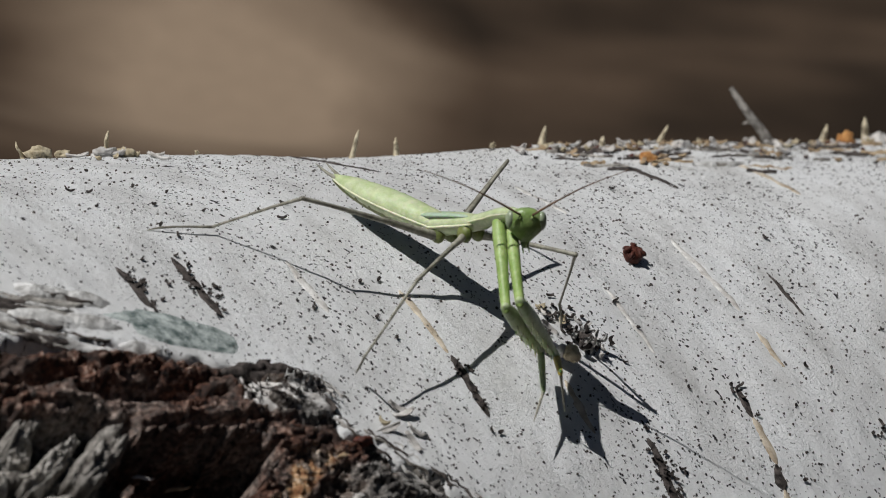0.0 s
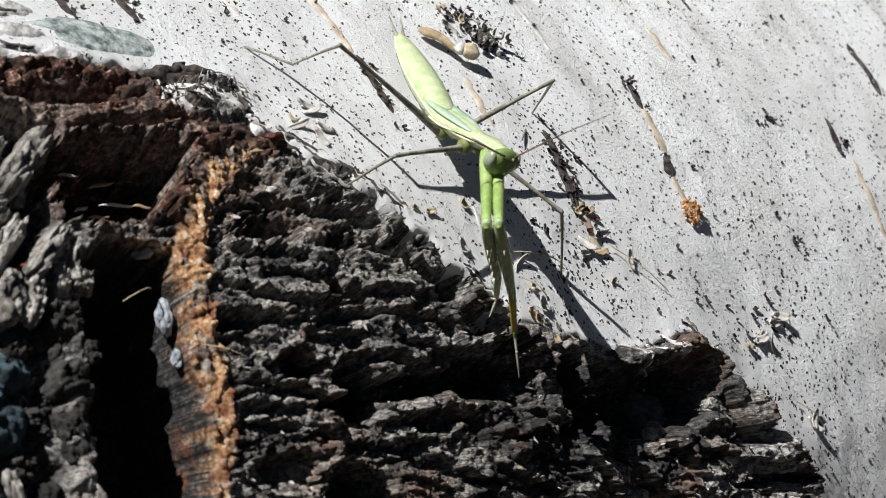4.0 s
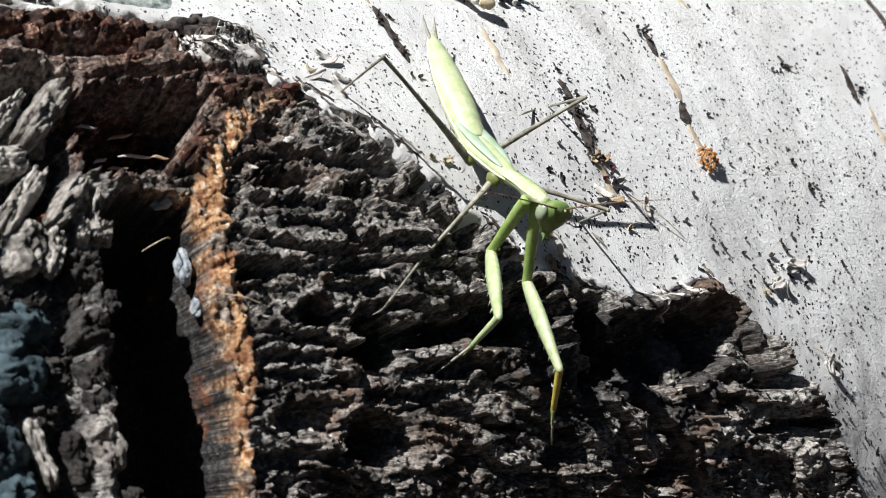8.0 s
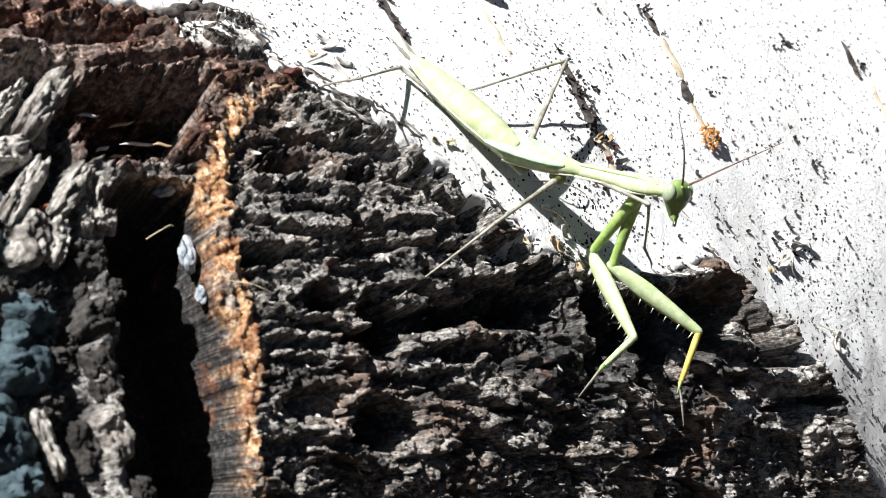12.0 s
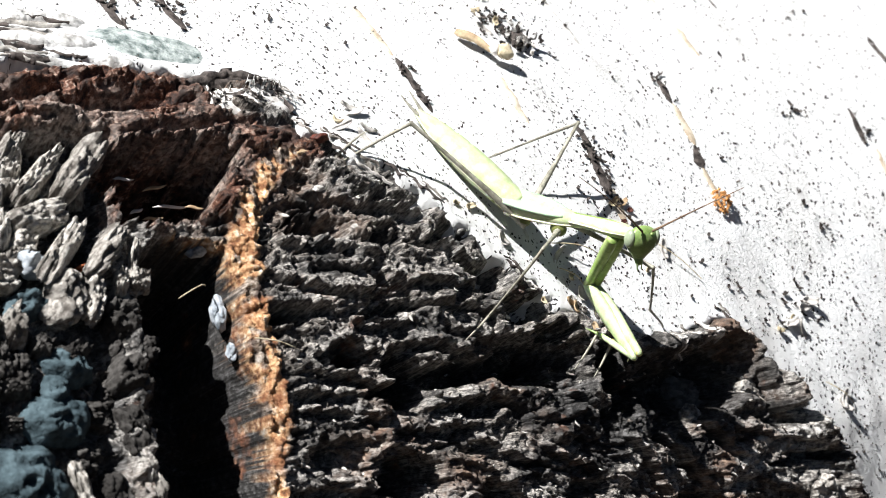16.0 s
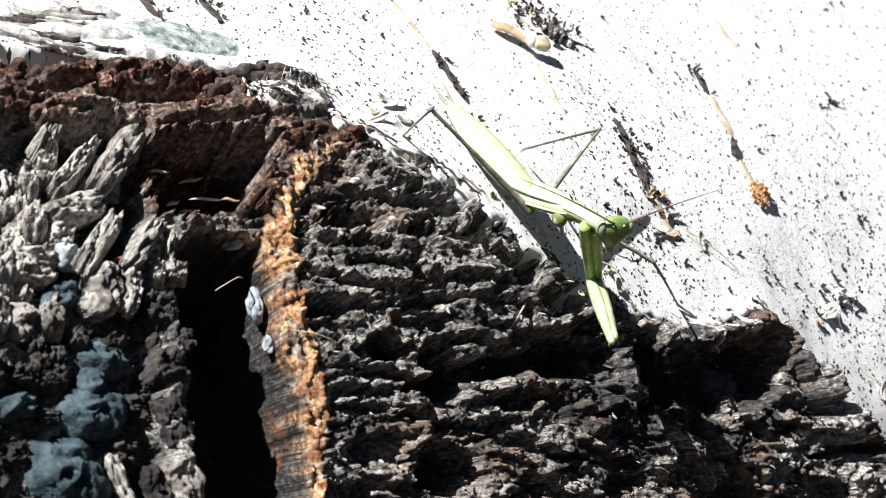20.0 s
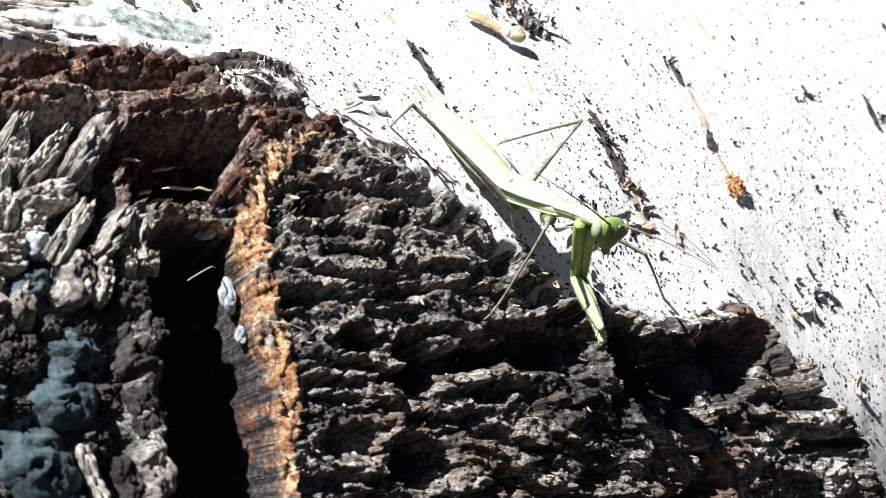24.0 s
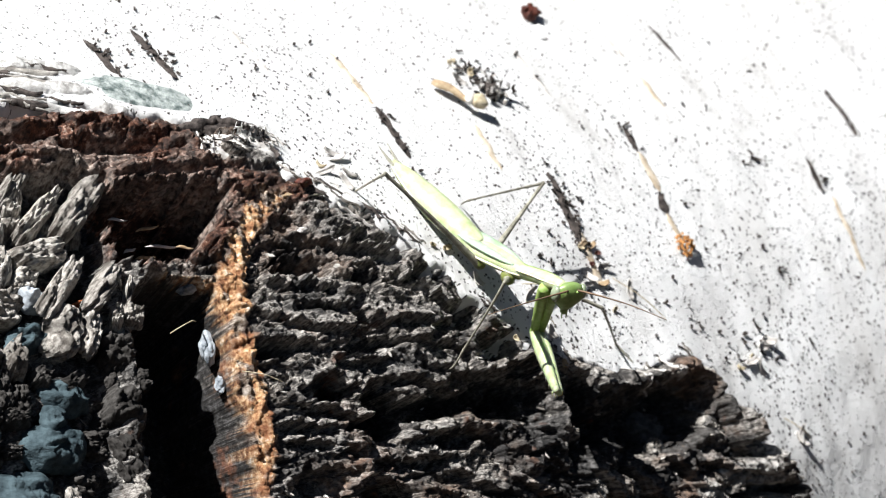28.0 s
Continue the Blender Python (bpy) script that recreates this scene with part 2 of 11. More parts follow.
def bark_dark():
    """Charred, rotten bark. Zones: red rot, orange wood, grey weathering, as the surface was formed. Alpha: random
    soot, plus shade painted into the split and hollows.
    """
    m, ns, ls, b = material("charred_bark", rough=0.62, spec=0.35)
    uv = ns.new("ShaderNodeTexCoord").outputs["UV"]
    obj = ns.new("ShaderNodeTexCoord").outputs["Object"]
    zone = ns.new("ShaderNodeVertexColor")
    zone.layer_name = "zone"
    sep = ns.new("ShaderNodeSeparateColor")
    ls.new(zone.outputs["Color"], sep.inputs[0])
    fine = noise_tex(ns, ls, obj, 1100, 6, 0.65)
    fibre = noise_tex(ns, ls, mapped(ns, ls, uv, (4.0, 8.0, 1), (0, 0, 0.12)), 2.2, 6, 0.62, 2.0)
    patchy = noise_tex(ns, ls, obj, 150, 4, 0.6)
    broad = noise_tex(ns, ls, obj, 60, 3, 0.55)
    both = mix(ns, ls, 0.5, fine, fibre)
    char = ramp(ns, ls, both, [(0.38, (0.008, 0.007, 0.007)), (0.45, (0.045, 0.040, 0.037)), (0.52, (0.175, 0.155, 0.135)), (0.62, (0.56, 0.515, 0.465))])
    char = mix(ns, ls, ramp(ns, ls, patchy, [(0.36, grey(0.75)), (0.50, grey(0.0))]), char, (0.020, 0.018, 0.018))
    redn = noise_tex(ns, ls, obj, 700, 6, 0.68)
    brown = ramp(ns, ls, redn, [(0.34, (0.030, 0.018, 0.013)), (0.52, (0.13, 0.075, 0.048)), (0.68, (0.36, 0.24, 0.165))])
    char = mix(ns, ls, ramp(ns, ls, broad, [(0.50, grey(0)), (0.64, grey(0.8))]), char, brown)
    # blackened by the alpha: random soot and the painted shade
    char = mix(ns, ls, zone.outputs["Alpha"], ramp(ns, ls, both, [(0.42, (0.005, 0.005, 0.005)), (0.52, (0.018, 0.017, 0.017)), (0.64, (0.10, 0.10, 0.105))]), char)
    rust = ramp(ns, ls, noise_tex(ns, ls, mapped(ns, ls, obj, (1, 1, 1), loc=(0.3, 0.1, 0)), 140, 3, 0.6), [(0.62, grey(0)), (0.70, grey(0.8))])
    char = mix(ns, ls, rust, char, ramp(ns, ls, redn, [(0.34, (0.03, 0.012, 0.007)), (0.52, (0.16, 0.058, 0.026)), (0.68, (0.42, 0.22, 0.12))]))
    red = ramp(ns, ls, mix(ns, ls, 0.35, redn, fine), [(0.40, (0.007, 0.004, 0.003)), (0.47, (0.046, 0.018, 0.011)), (0.54, (0.17, 0.072, 0.042)), (0.62, (0.56, 0.42, 0.34))])
    red = mix(ns, ls, ramp(ns, ls, patchy, [(0.38, grey(0.75)), (0.52, grey(0.0))]), red, (0.030, 0.017, 0.013))
    red = mix(ns, ls, ramp(ns, ls, broad, [(0.50, grey(0)), (0.62, grey(0.6))]), red, ramp(ns, ls, fine, [(0.40, (0.06, 0.042, 0.034)), (0.62, (0.50, 0.43, 0.38))]))
    orange = ramp(ns, ls, mix(ns, ls, 0.4, redn, fine), [(0.37, (0.07, 0.026, 0.012)), (0.45, (0.30, 0.13, 0.052)), (0.53, (0.60, 0.37, 0.19)), (0.62, (0.86, 0.74, 0.60))])
    orange = mix(ns, ls, ramp(ns, ls, patchy, [(0.36, grey(0.7)), (0.48, grey(0.0))]), orange, (0.20, 0.07, 0.03))
    gry = ramp(ns, ls, both, [(0.37, (0.025, 0.023, 0.022)), (0.45, (0.14, 0.13, 0.12)), (0.56, (0.56, 0.54, 0.51))])
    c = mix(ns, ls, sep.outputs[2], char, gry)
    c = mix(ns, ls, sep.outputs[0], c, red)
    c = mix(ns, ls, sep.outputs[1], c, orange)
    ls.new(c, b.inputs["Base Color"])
    bump(ns, ls, b, fine, 0.9, 0.0009)
    bump(ns, ls, b, fibre, 0.5, 0.0006)
    return m


def simple(name, lo, hi, scale, rough=0.8, relief=0.0004, spec=0.3, coat=0.0, through_light=0.0):
    m, ns, ls, b = material(name, rough=rough, spec=spec)
    obj = ns.new("ShaderNodeTexCoord").outputs["Object"]
    n = noise_tex(ns, ls, obj, scale, 6, 0.65)
    ls.new(ramp(ns, ls, n, [(0.36, lo), (0.64, hi)]), b.inputs["Base Color"])
    if relief:
        bump(ns, ls, b, noise_tex(ns, ls, obj, scale * 2.3, 5, 0.65), 0.6, relief)
    if coat:
        b.inputs["Coat Weight"].default_value = coat
    if through_light:
        b.inputs["Subsurface Weight"].default_value = through_light
        b.inputs["Subsurface Radius"].default_value = (0.5, 0.9, 0.2)
        b.inputs["Subsurface Scale"].default_value = 0.0012
    return m


BARK = bark_white()
CHAR = bark_dark()
TAN = simple("tan_cork", (0.24, 0.16, 0.09), (0.55, 0.43, 0.28), 600)
PALETAN = simple("pale_tan_cork", (0.34, 0.27, 0.19), (0.66, 0.58, 0.47), 420)
DARKCORK = simple("dark_cork", (0.015, 0.012, 0.011), (0.12, 0.10, 0.09), 900)
ORANGE = simple("orange_frass", (0.28, 0.11, 0.03), (0.62, 0.33, 0.12), 900)
FLAKE = simple("pale_bark_flake", (0.40, 0.37, 0.34), (0.75, 0.73, 0.70), 500)
LICHEN = simple("grey_green_lichen", (0.07, 0.10, 0.095), (0.50, 0.54, 0.52), 620, relief=0.0008)
TEAL = simple("blue_green_lichen", (0.012, 0.024, 0.030), (0.075, 0.112, 0.128), 420, relief=0.0012)
PALEBLUE = simple("pale_blue_crust", (0.07, 0.085, 0.10), (0.48, 0.52, 0.56), 420, relief=0.0006)
RUST = simple("rust_red_crust", (0.16, 0.035, 0.012), (0.42, 0.13, 0.05), 900)
BROWN = simple("red_brown_husk", (0.03, 0.008, 0.005), (0.14, 0.04, 0.025), 900, rough=0.5)
STRAW = simple("dry_straw", (0.33, 0.27, 0.17), (0.66, 0.58, 0.42), 800)
WOOD = simple("cut_wood", (0.25, 0.17, 0.10), (0.50, 0.38, 0.25), 60)


def ground_material():
    m, ns, ls, b = material("forest_floor", rough=0.95, spec=0.1)
    obj = ns.new("ShaderNodeTexCoord").outputs["Object"]
    litter = noise_tex(ns, ls, obj, 60, 5, 0.65)
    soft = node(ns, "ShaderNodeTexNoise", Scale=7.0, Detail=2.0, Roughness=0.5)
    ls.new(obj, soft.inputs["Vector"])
    # sun and shade put into the floor's colour: one pale patch, dark around it
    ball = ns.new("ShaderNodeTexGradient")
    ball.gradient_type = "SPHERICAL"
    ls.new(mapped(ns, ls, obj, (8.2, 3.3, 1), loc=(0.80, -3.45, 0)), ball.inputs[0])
    dapple = mix(ns, ls, 0.45, ball.outputs["Fac"], soft.outputs[0])
    c = ramp(ns, ls, dapple, [(0.16, (0.022, 0.015, 0.010)), (0.30, (0.075, 0.050, 0.033)), (0.58, (0.27, 0.20, 0.14))])
    c = mix(ns, ls, 0.15, c, ramp(ns, ls, litter, [(0.3, grey(0.35)), (0.7, grey(1.0))]), "MULTIPLY")
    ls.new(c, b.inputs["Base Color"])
    bump(ns, ls, b, litter, 0.2, 0.01)
    return m


SOIL = ground_material()


# ---- mesh helpers ----
def mesh_of(name, verts, faces, mat, flat=False):
    me = bpy.data.meshes.new(name)
    me.from_pydata(verts, [], faces)
    me.polygons.foreach_set("use_smooth", [not flat] * len(me.polygons))
    me.materials.append(mat)
    me.update()
    return me


def part(name, bm, mat, parent, label="", flat=False):
    me = bpy.data.meshes.new(name)
    bm.to_mesh(me)
    bm.free()
    me.polygons.foreach_set("use_smooth", [not flat] * len(me.polygons))
    me.materials.append(mat)
    ob = new(name, me)
    ob.parent = parent
    return tagged(ob, label)


def grid_faces(rows, cols, keep=None):
    """Quads of a grid of rows x cols points; keep: which points may carry faces."""
    i = np.arange(rows * cols).reshape(rows, cols)
    f = np.stack([i[:-1, :-1], i[:-1, 1:], i[1:, 1:], i[1:, :-1]], -1).reshape(-1, 4)
    return f if keep is None else f[keep.reshape(-1)[f].all(1)]


def sheet(name, points, faces, mat, uv, zone=None):
    """One mesh from arrays, with its unused points left out."""
    used = np.unique(faces)
    index = np.zeros(len(points), np.int64)
    index[used] = np.arange(len(used))
    faces, points, uv = index[faces], points[used], uv[used]
    me = bpy.data.meshes.new(name)
    me.vertices.add(len(points))
    me.vertices.foreach_set("co", points.astype(np.float32).ravel())
    me.loops.add(faces.size)
    me.loops.foreach_set("vertex_index", faces.astype(np.int32).ravel())
    me.polygons.add(len(faces))
    me.polygons.foreach_set("loop_start", np.arange(0, faces.size, 4, dtype=np.int32))
    me.polygons.foreach_set("use_smooth", np.ones(len(faces), bool))
    me.update(calc_edges=True)
    me.uv_layers.new(name="UVMap").data.foreach_set("uv", uv[faces.ravel()].astype(np.float32).ravel())
    if zone is not None:
        col = me.color_attributes.new("zone", "FLOAT_COLOR", "POINT")
        col.data.foreach_set("color", zone[used].astype(np.float32).ravel())
    me.materials.append(mat)
    return me


# ---- the log ----
# outline of the rough dark bark, and of what lies in it, in log millimetres (s, w)
ROUGH = [(-190, 62), (-130, 66), (-94, 71), (-82.7, 75.3), (-69.3, 76.7), (-56.6, 79.9), (-49.2, 82.6), (-38.8, 83.9), (-40, 89.4), (-38.8, 94.4), (-34.5, 96.5), (-32.9, 100.8), (-28.5, 102.3),
         (-24.5, 106.8), (-18.4, 116), (-11.9, 123.2), (-7.2, 127.8), (-0.9, 131.7), (6.3, 133.6), (11.5, 135.2), (17.8, 133.8), (23.9, 133.1), (27.5, 136.5), (30.4, 142.2), (34.6, 148.9),
         (39.4, 154.9), (42.9, 164.5), (47.4, 172.2), (52, 200), (40, 230), (-190, 230)]
ROT = [(-124.4, 73.6), (-99.5, 75), (-82.7, 77), (-73.3, 76.9), (-60, 78.5), (-53.2, 82), (-52.4, 85.8), (-51, 88.7), (-45.6, 91.5), (-40.7, 93.4), (-37, 95.1), (-34.9, 97), (-37.7, 99.1), (-42.5, 99.7), (-46.8, 101.5), (-50.6, 105.3), (-53.3, 106.4), (-56.1, 106.1), (-57.5, 107.1), (-66.1, 106.9), (-73, 105.5), (-76.1, 102.7), (-75, 98.6), (-71.9, 94.1), (-71.1, 90.8), (-75.3, 89.3), (-79.3, 88.1), (-87.5, 86.2), (-105, 86), (-129.5, 85)]
HOLLOW = [(-71.7, 92.3), (-62.7, 92.3), (-51.1, 93.3), (-50.9, 98.1), (-55.8, 101.1), (-59, 105.7), (-66.8, 106.3), (-73.5, 104.7), (-75.1, 99.5)]
CREVICE = [(-74.6, 108.8), (-67.6, 108.3), (-60.1, 110.6), (-60.9, 117.4), (-62.5, 126.4), (-62.4, 131.3), (-62.7, 135.3), (-62.9, 140), (-64.2, 147.6), (-64.8, 156.7), (-64.6, 177.8), (-82.4, 174.2), (-81.6, 153.9), (-81.4, 144.9), (-79.5, 134.4), (-78.1, 128.3), (-77, 121.2), (-75.5, 114.7)]
STRIP = [(-56.4, 105.1), (-53, 102.2), (-49.6, 98.9), (-45.5, 96.7), (-41, 96.9), (-44.2, 99.5), (-48.6, 102.7), (-52.4, 106.5), (-55.1, 111.2), (-57.4, 117.9), (-58.1, 124.6), (-58.5, 131.1), (-58.7, 135.8), (-61.9, 143.3), (-62.3, 149.4), (-62.5, 157.1), (-61.7, 178.3), (-64.6, 177.8), (-64.8, 156.7), (-64.2, 147.6), (-62.9, 140), (-62.7, 135.3), (-62.4, 131.3), (-62.5, 126.4), (-60.9, 117.4), (-60.1, 110.6), (-58.5, 107.1)]
PITS_ABOVE = [(-33.4, 106.6, 3.4, 1.5, 3.5), (-27.6, 108.5, 3.4, 1.3, 3.2), (-23.1, 114.4, 4.1, 1.5, 3.5), (-18.2, 121.3, 3.0, 2.5, 4.5), (-13.2, 127.4, 4.9, 2.2, 5), (-38.1, 124, 6.2, 1.1, 2.8), (-38.1, 133.9, 3.3, 4.3, 8), (-46.4, 130, 3.3, 1.4, 4), (-28.6, 134.7, 7.1, 1.9, 5), (-41.5, 147.8, 5.8, 3.2, 6), (-54.2, 122.4, 3.2, 1.3, 3.5), (-16.9, 134.7, 6.3, 3.6, 4.5), (29.7, 149.8, 5.4, 1.4, 4)]
PITS_BELOW = [(-10.2, 136.2, 4.6, 4.6, 3.6), (31.3, 156.3, 7.5, 0.8, 3.4), (-1.3, 137.6, 3.0, 4.7, 5), (8.1, 159.8, 4.1, 1.6, 4), (-44.6, 109.9, 5.0, 2.1, 2.8), (-4.3, 145.2, 2.5, 1.6, 3), (-52.3, 143.1, 5.8, 2.7, 2), (-26.2, 140.4, 4.1, 1.2, 2.4), (-9.2, 131, 4.2, 1.1, 3), (1.2, 143.5, 2.3, 2.4, 3.2), (-43.2, 135.6, 3.3, 0.9, 2.6), (-34.7, 113.7, 2.9, 1.9, 2.4), (-28, 152.4, 3.4, 1.5, 2.2), (-11.4, 154.5, 4.4, 1.8, 3)]
LEDGES_UPPER = [(-43.6, 104.8, -35.5, 107.9, 1.7, 2.2), (-35.9, 107.6, -27.2, 110.6, 1.8, 2.2), (-28.8, 113.3, -25, 116.2, 1.9, 2.4), (-25, 116.2, -21.1, 119.4, 1.9, 2.4), (-54.9, 116.3, -43.1, 121.4, 1.6, 2.2), (-56.7, 121, -48.3, 121.9, 1.3, 1.3), (-52.6, 128.6, -46.9, 126.5, 1.7, 1.5), (-47.3, 126.5, -42.2, 129.7, 1.6, 1.4), (-54.3, 130.2, -48.1, 132.2, 1.5, 1.4), (-48, 132, -41.4, 134.7, 1.5, 1.4), (-59.8, 135, -47.8, 137.5, 1.4, 1.6), (-50.1, 138.5, -43.6, 138.5, 1.3, 1.3), (-49.8, 149, -43.6, 146.2, 1.8, 2), (-44, 146.3, -39.2, 143.5, 1.8, 2)]
LEDGES_MIDDLE = [(-63.2, 146, -49.5, 147.6, 1.2, 4), (-36, 138.6, -27.1, 138.3, 1.5, 1.6), (-43.7, 140.8, -27.7, 142, 1.4, 1.8), (-44.6, 125.3, -34.3, 126.1, 1.3, 1.6), (-35.7, 128.5, -24.9, 131.6, 1.7, 3), (-29.2, 143.9, -21.5, 149, 1.5, 1.6), (-20.2, 126.1, -16, 133.5, 1.5, 1.2), (-16, 133.5, -10.9, 139.3, 1.5, 1.2), (-1.7, 147.9, 2.3, 152.8, 1.7, 1.6), (2, 152.8, 5.2, 158.3, 1.6, 1.6), (4.1, 148.5, 8.5, 152.9, 1.7, 1.4), (8.3, 152.9, 13.3, 158.3, 1.7, 1.4), (-11.4, 137.5, -6.3, 142.4, 1.5, 2), (-18.5, 147.3, -8.5, 151.2, 1.6, 2)]
LEDGES_LOWER = [(-25.8, 151.9, -16.9, 155.3, 1.6, 2.2), (-48.6, 115.5, -35.7, 118.2, 0.9, 1.6), (-50.9, 111.7, -39.9, 114, 0.9, 1.5), (-36.3, 119.7, -21.9, 122.4, 1, 2), (-57.3, 133.2, -47.9, 134.8, 0.9, 1.1), (-28.9, 126.7, -21.9, 130.6, 1.2, 2), (-5, 131.5, 5.6, 136.4, 1, 1.4), (23.4, 142.2, 28.5, 147.3, 1.4, 2), (18.4, 149.7, 33, 154, 1.5, 2.2), (23.2, 158.5, 34.7, 162, 1.4, 2), (12.6, 147.6, 17.4, 151.7, 1.4, 1.8), (-40.4, 152.1, -30.2, 152.8, 1.2, 1.6)]


def rough_edge(s, w):
    return inside(s, w, ROUGH) + 1.1 * fbm(s / 4.5, w / 4.5, 4, 31)


def trunk_relief(s, w):
    swell = 1.1 * fbm(s / 60, w / 45, 3, 5)
    curl = 0.16 * fbm(s / 4.0, w / 9.0, 4, 8)
    lip = 1.2 * np.exp(-np.abs(inside(s, w, ROUGH)) / 5.0)
    return swell + curl + lip


def rough_relief(s, w):
    d = rough_edge(s, w)
    left = smooth(s + 0.16 * (w - 106), -62, -74)
    bed = 1.4 + 0.05 * (s + 20)
    ks, kw = s + 4.5 * fbm(s / 9, w / 7, 4, 151), w + 2.6 * fbm(s / 6, w / 5, 4, 153)
    knuckle = 2.8 * np.exp(-(((s - 18) / 13) ** 2 + ((w - 134.3) / 3.0) ** 2)) - 11.0 * smooth(d, 1.8, 4.2) * np.exp(-(((ks - 16) / 14) ** 2 + ((kw - 142.2) / 5.4) ** 2) ** 2)
    knuckle = knuckle + 3.8 * np.exp(-((d - 1.5) / 3.0) ** 2) * smooth(s, 24, 32)
    # the grain runs along the log, and turns to follow the white bark near it
    near = np.exp(-np.maximum(d, 0) / 9.0) * smooth(s, -45, -30)
    g0, c0 = s + 0.12 * w, w - 0.12 * s
    g1, c1 = 0.66 * s + 0.75 * w, 0.66 * w - 0.75 * s
    warp_g, warp_c = 2.2 * fbm(s / 11, w / 8, 3, 61), 2.0 * fbm(s / 9, w / 7, 3, 65)

    def plates_of(g, c):
        l1, t1, e1 = chunks(g / 13, c / 7.5, 71)
        l2, t2, e2 = chunks(g / 4.2 + 0.25 * fbm(g / 2, c / 2, 2, 73), c / 2.4, 75)
        row = c / 3.3 + 0.35 * fbm(g / 9, c / 4, 2, 161)
        fr = row - np.floor(row)
        shelf = 1.5 * (smooth(fr, 0.0, 0.78) - smooth(fr, 0.80, 0.97)) * (0.15 + 0.85 * smooth(pnoise(g / 9, c / 3.4, 165), -0.25, 0.3))
        row = c / 1.15 + 0.5 * fbm(g / 5, c / 2, 2, 167)
        fr = row - np.floor(row)
        thin = 0.42 * (smooth(fr, 0.0, 0.7) - smooth(fr, 0.74, 0.98)) * smooth(pnoise(g / 4.5, c / 1.6, 169), -0.15, 0.3)
        open_up = 0.35 + 0.65 * smooth(pnoise(g / 13, c / 6, 171), -0.15, 0.25)
        return shelf + 1.5 * thin + 1.5 * l1 + 1.3 * t1 - 2.6 * open_up * (1 - smooth(e1, 0.0, 0.10)) + (0.5 * l2 + 0.65 * t2 - 0.9 * (1 - smooth(e2, 0.0, 0.12))) * open_up, t2, e2

    lumps, t2, e2 = plates_of(g0 + warp_g, c0 + warp_c)
    lumps = lumps * (1 - near) + plates_of(g1 + warp_g, c1 + 0.5 * warp_c)[0] * near
    l3, t3, e3 = chunks(g0 / 1.7 + 0.5 * fbm(s / 1.6, w / 1.6, 2, 77), c0 / 1.15 + 0.4 * fbm(s / 1.6, w / 1.6, 2, 80), 79)
    crumb = smooth(pnoise(s / 8, w / 6, 78), 0.0, 0.35)
    lumps += (0.36 * l3 + 0.95 * t3 - 0.6 * (1 - smooth(e3, 0.0, 0.2))) * (0.5 + 0.5 * crumb)
    grit = 0.36 * ridged(g0 / 3.0, c0 / 1.4, 4, 11) + 0.15 * fbm(s / 0.9, w / 0.7, 2, 19)
    # broken edges of single layers, and the hollows under and between them
    rag_s, rag_w = 0.9 * fbm(s / 3.0, w / 3.0, 3, 181), 0.8 * fbm(s / 2.4, w / 2.4, 3, 183)
    form = np.zeros(s.shape)
    calm = np.zeros(s.shape)
    for s0, w0, s1, w1, rise, reach in LEDGES_UPPER + LEDGES_MIDDLE + LEDGES_LOWER:
        ds, dw = s1 - s0, w1 - w0
        ln = math.hypot(ds, dw)
        ps, pw = s + rag_s - s0, w + rag_w - w0
        t, v = (ps * ds + pw * dw) / ln, (pw * ds - ps * dw) / ln
        ends = smooth(t, -1.2, 0.8) * (1 - smooth(t, ln - 0.8, ln + 1.2))
        up = np.exp(np.minimum(v, 0) / reach) * (1 - smooth(v, 0.05, 0.55))
        down = smooth(v, 0.1, 0.5) * (1 - smooth(v, 0.8, 2.6))
        form += ends * (rise * up - 1.5 * down)
        calm = np.maximum(calm, ends * np.exp(-np.abs(v + reach / 2) / reach))
    for hs, hw, rs_, rw_, deep in PITS_ABOVE + PITS_BELOW:
        q = ((s + 1.3 * rag_s - hs) / rs_) ** 2 + ((w + 1.3 * rag_w - hw) / rw_) ** 2
        form -= 1.7 * deep * np.exp(-q ** 3)
    char = lumps * (1 - 0.45 * calm) + grit + form - 0.4
    # the bed of the weathered plates, sunk between them
    block = -4.6 + 0.8 * t2 + 0.9 * ridged(s / 4, w / 5.0, 3, 53) + 0.25 * ridged(s / 1.5, w / 1.5, 2, 57)
    rim = inside(s, w, CREVICE) + 0.8 * fbm(s / 3, w / 3, 3, 207)
    block = block + 4.4 * np.exp(-((rim + 2.4) / 2.6) ** 2)
    h = (bed + knuckle + char) * (1 - left) + (bed + block) * left
    # red rot: crumbling layers over a hollow
    rot = inside(s, w, ROT) + 1.3 * fbm(s / 5, w / 5, 3, 83)
    r = smooth(rot, -1.0, 1.5)
    hollow = smooth(inside(s, w, HOLLOW) + 1.5 * fbm(s / 2.8, w / 2.0, 4, 195), -0.3, 0.6)
    recess = 4.5 * np.exp(-(((s + 66) / 8.5) ** 2 + ((w - 85.2 - 0.09 * (s + 66)) / 1.9) ** 2) ** 2) + 3.0 * np.exp(-(((s + 80) / 7) ** 2 + ((w - 82.3) / 1.0) ** 2) ** 2)
    recess = recess + 2.0 * np.exp(-(((s + 58) / 6.5) ** 2 + ((w - 90.8) / 0.9) ** 2) ** 2)
    layer = (w - 0.16 * s + 3.2 * fbm(s / 15, w / 8, 4, 85)) / 4.2
    fl = layer - np.floor(layer)
    strata = (0.5 + 1.2 * smooth(pnoise(s / 9, w / 4, 86), -0.3, 0.4)) * (smooth(fl, 0.0, 0.75) - smooth(fl, 0.8, 0.98))
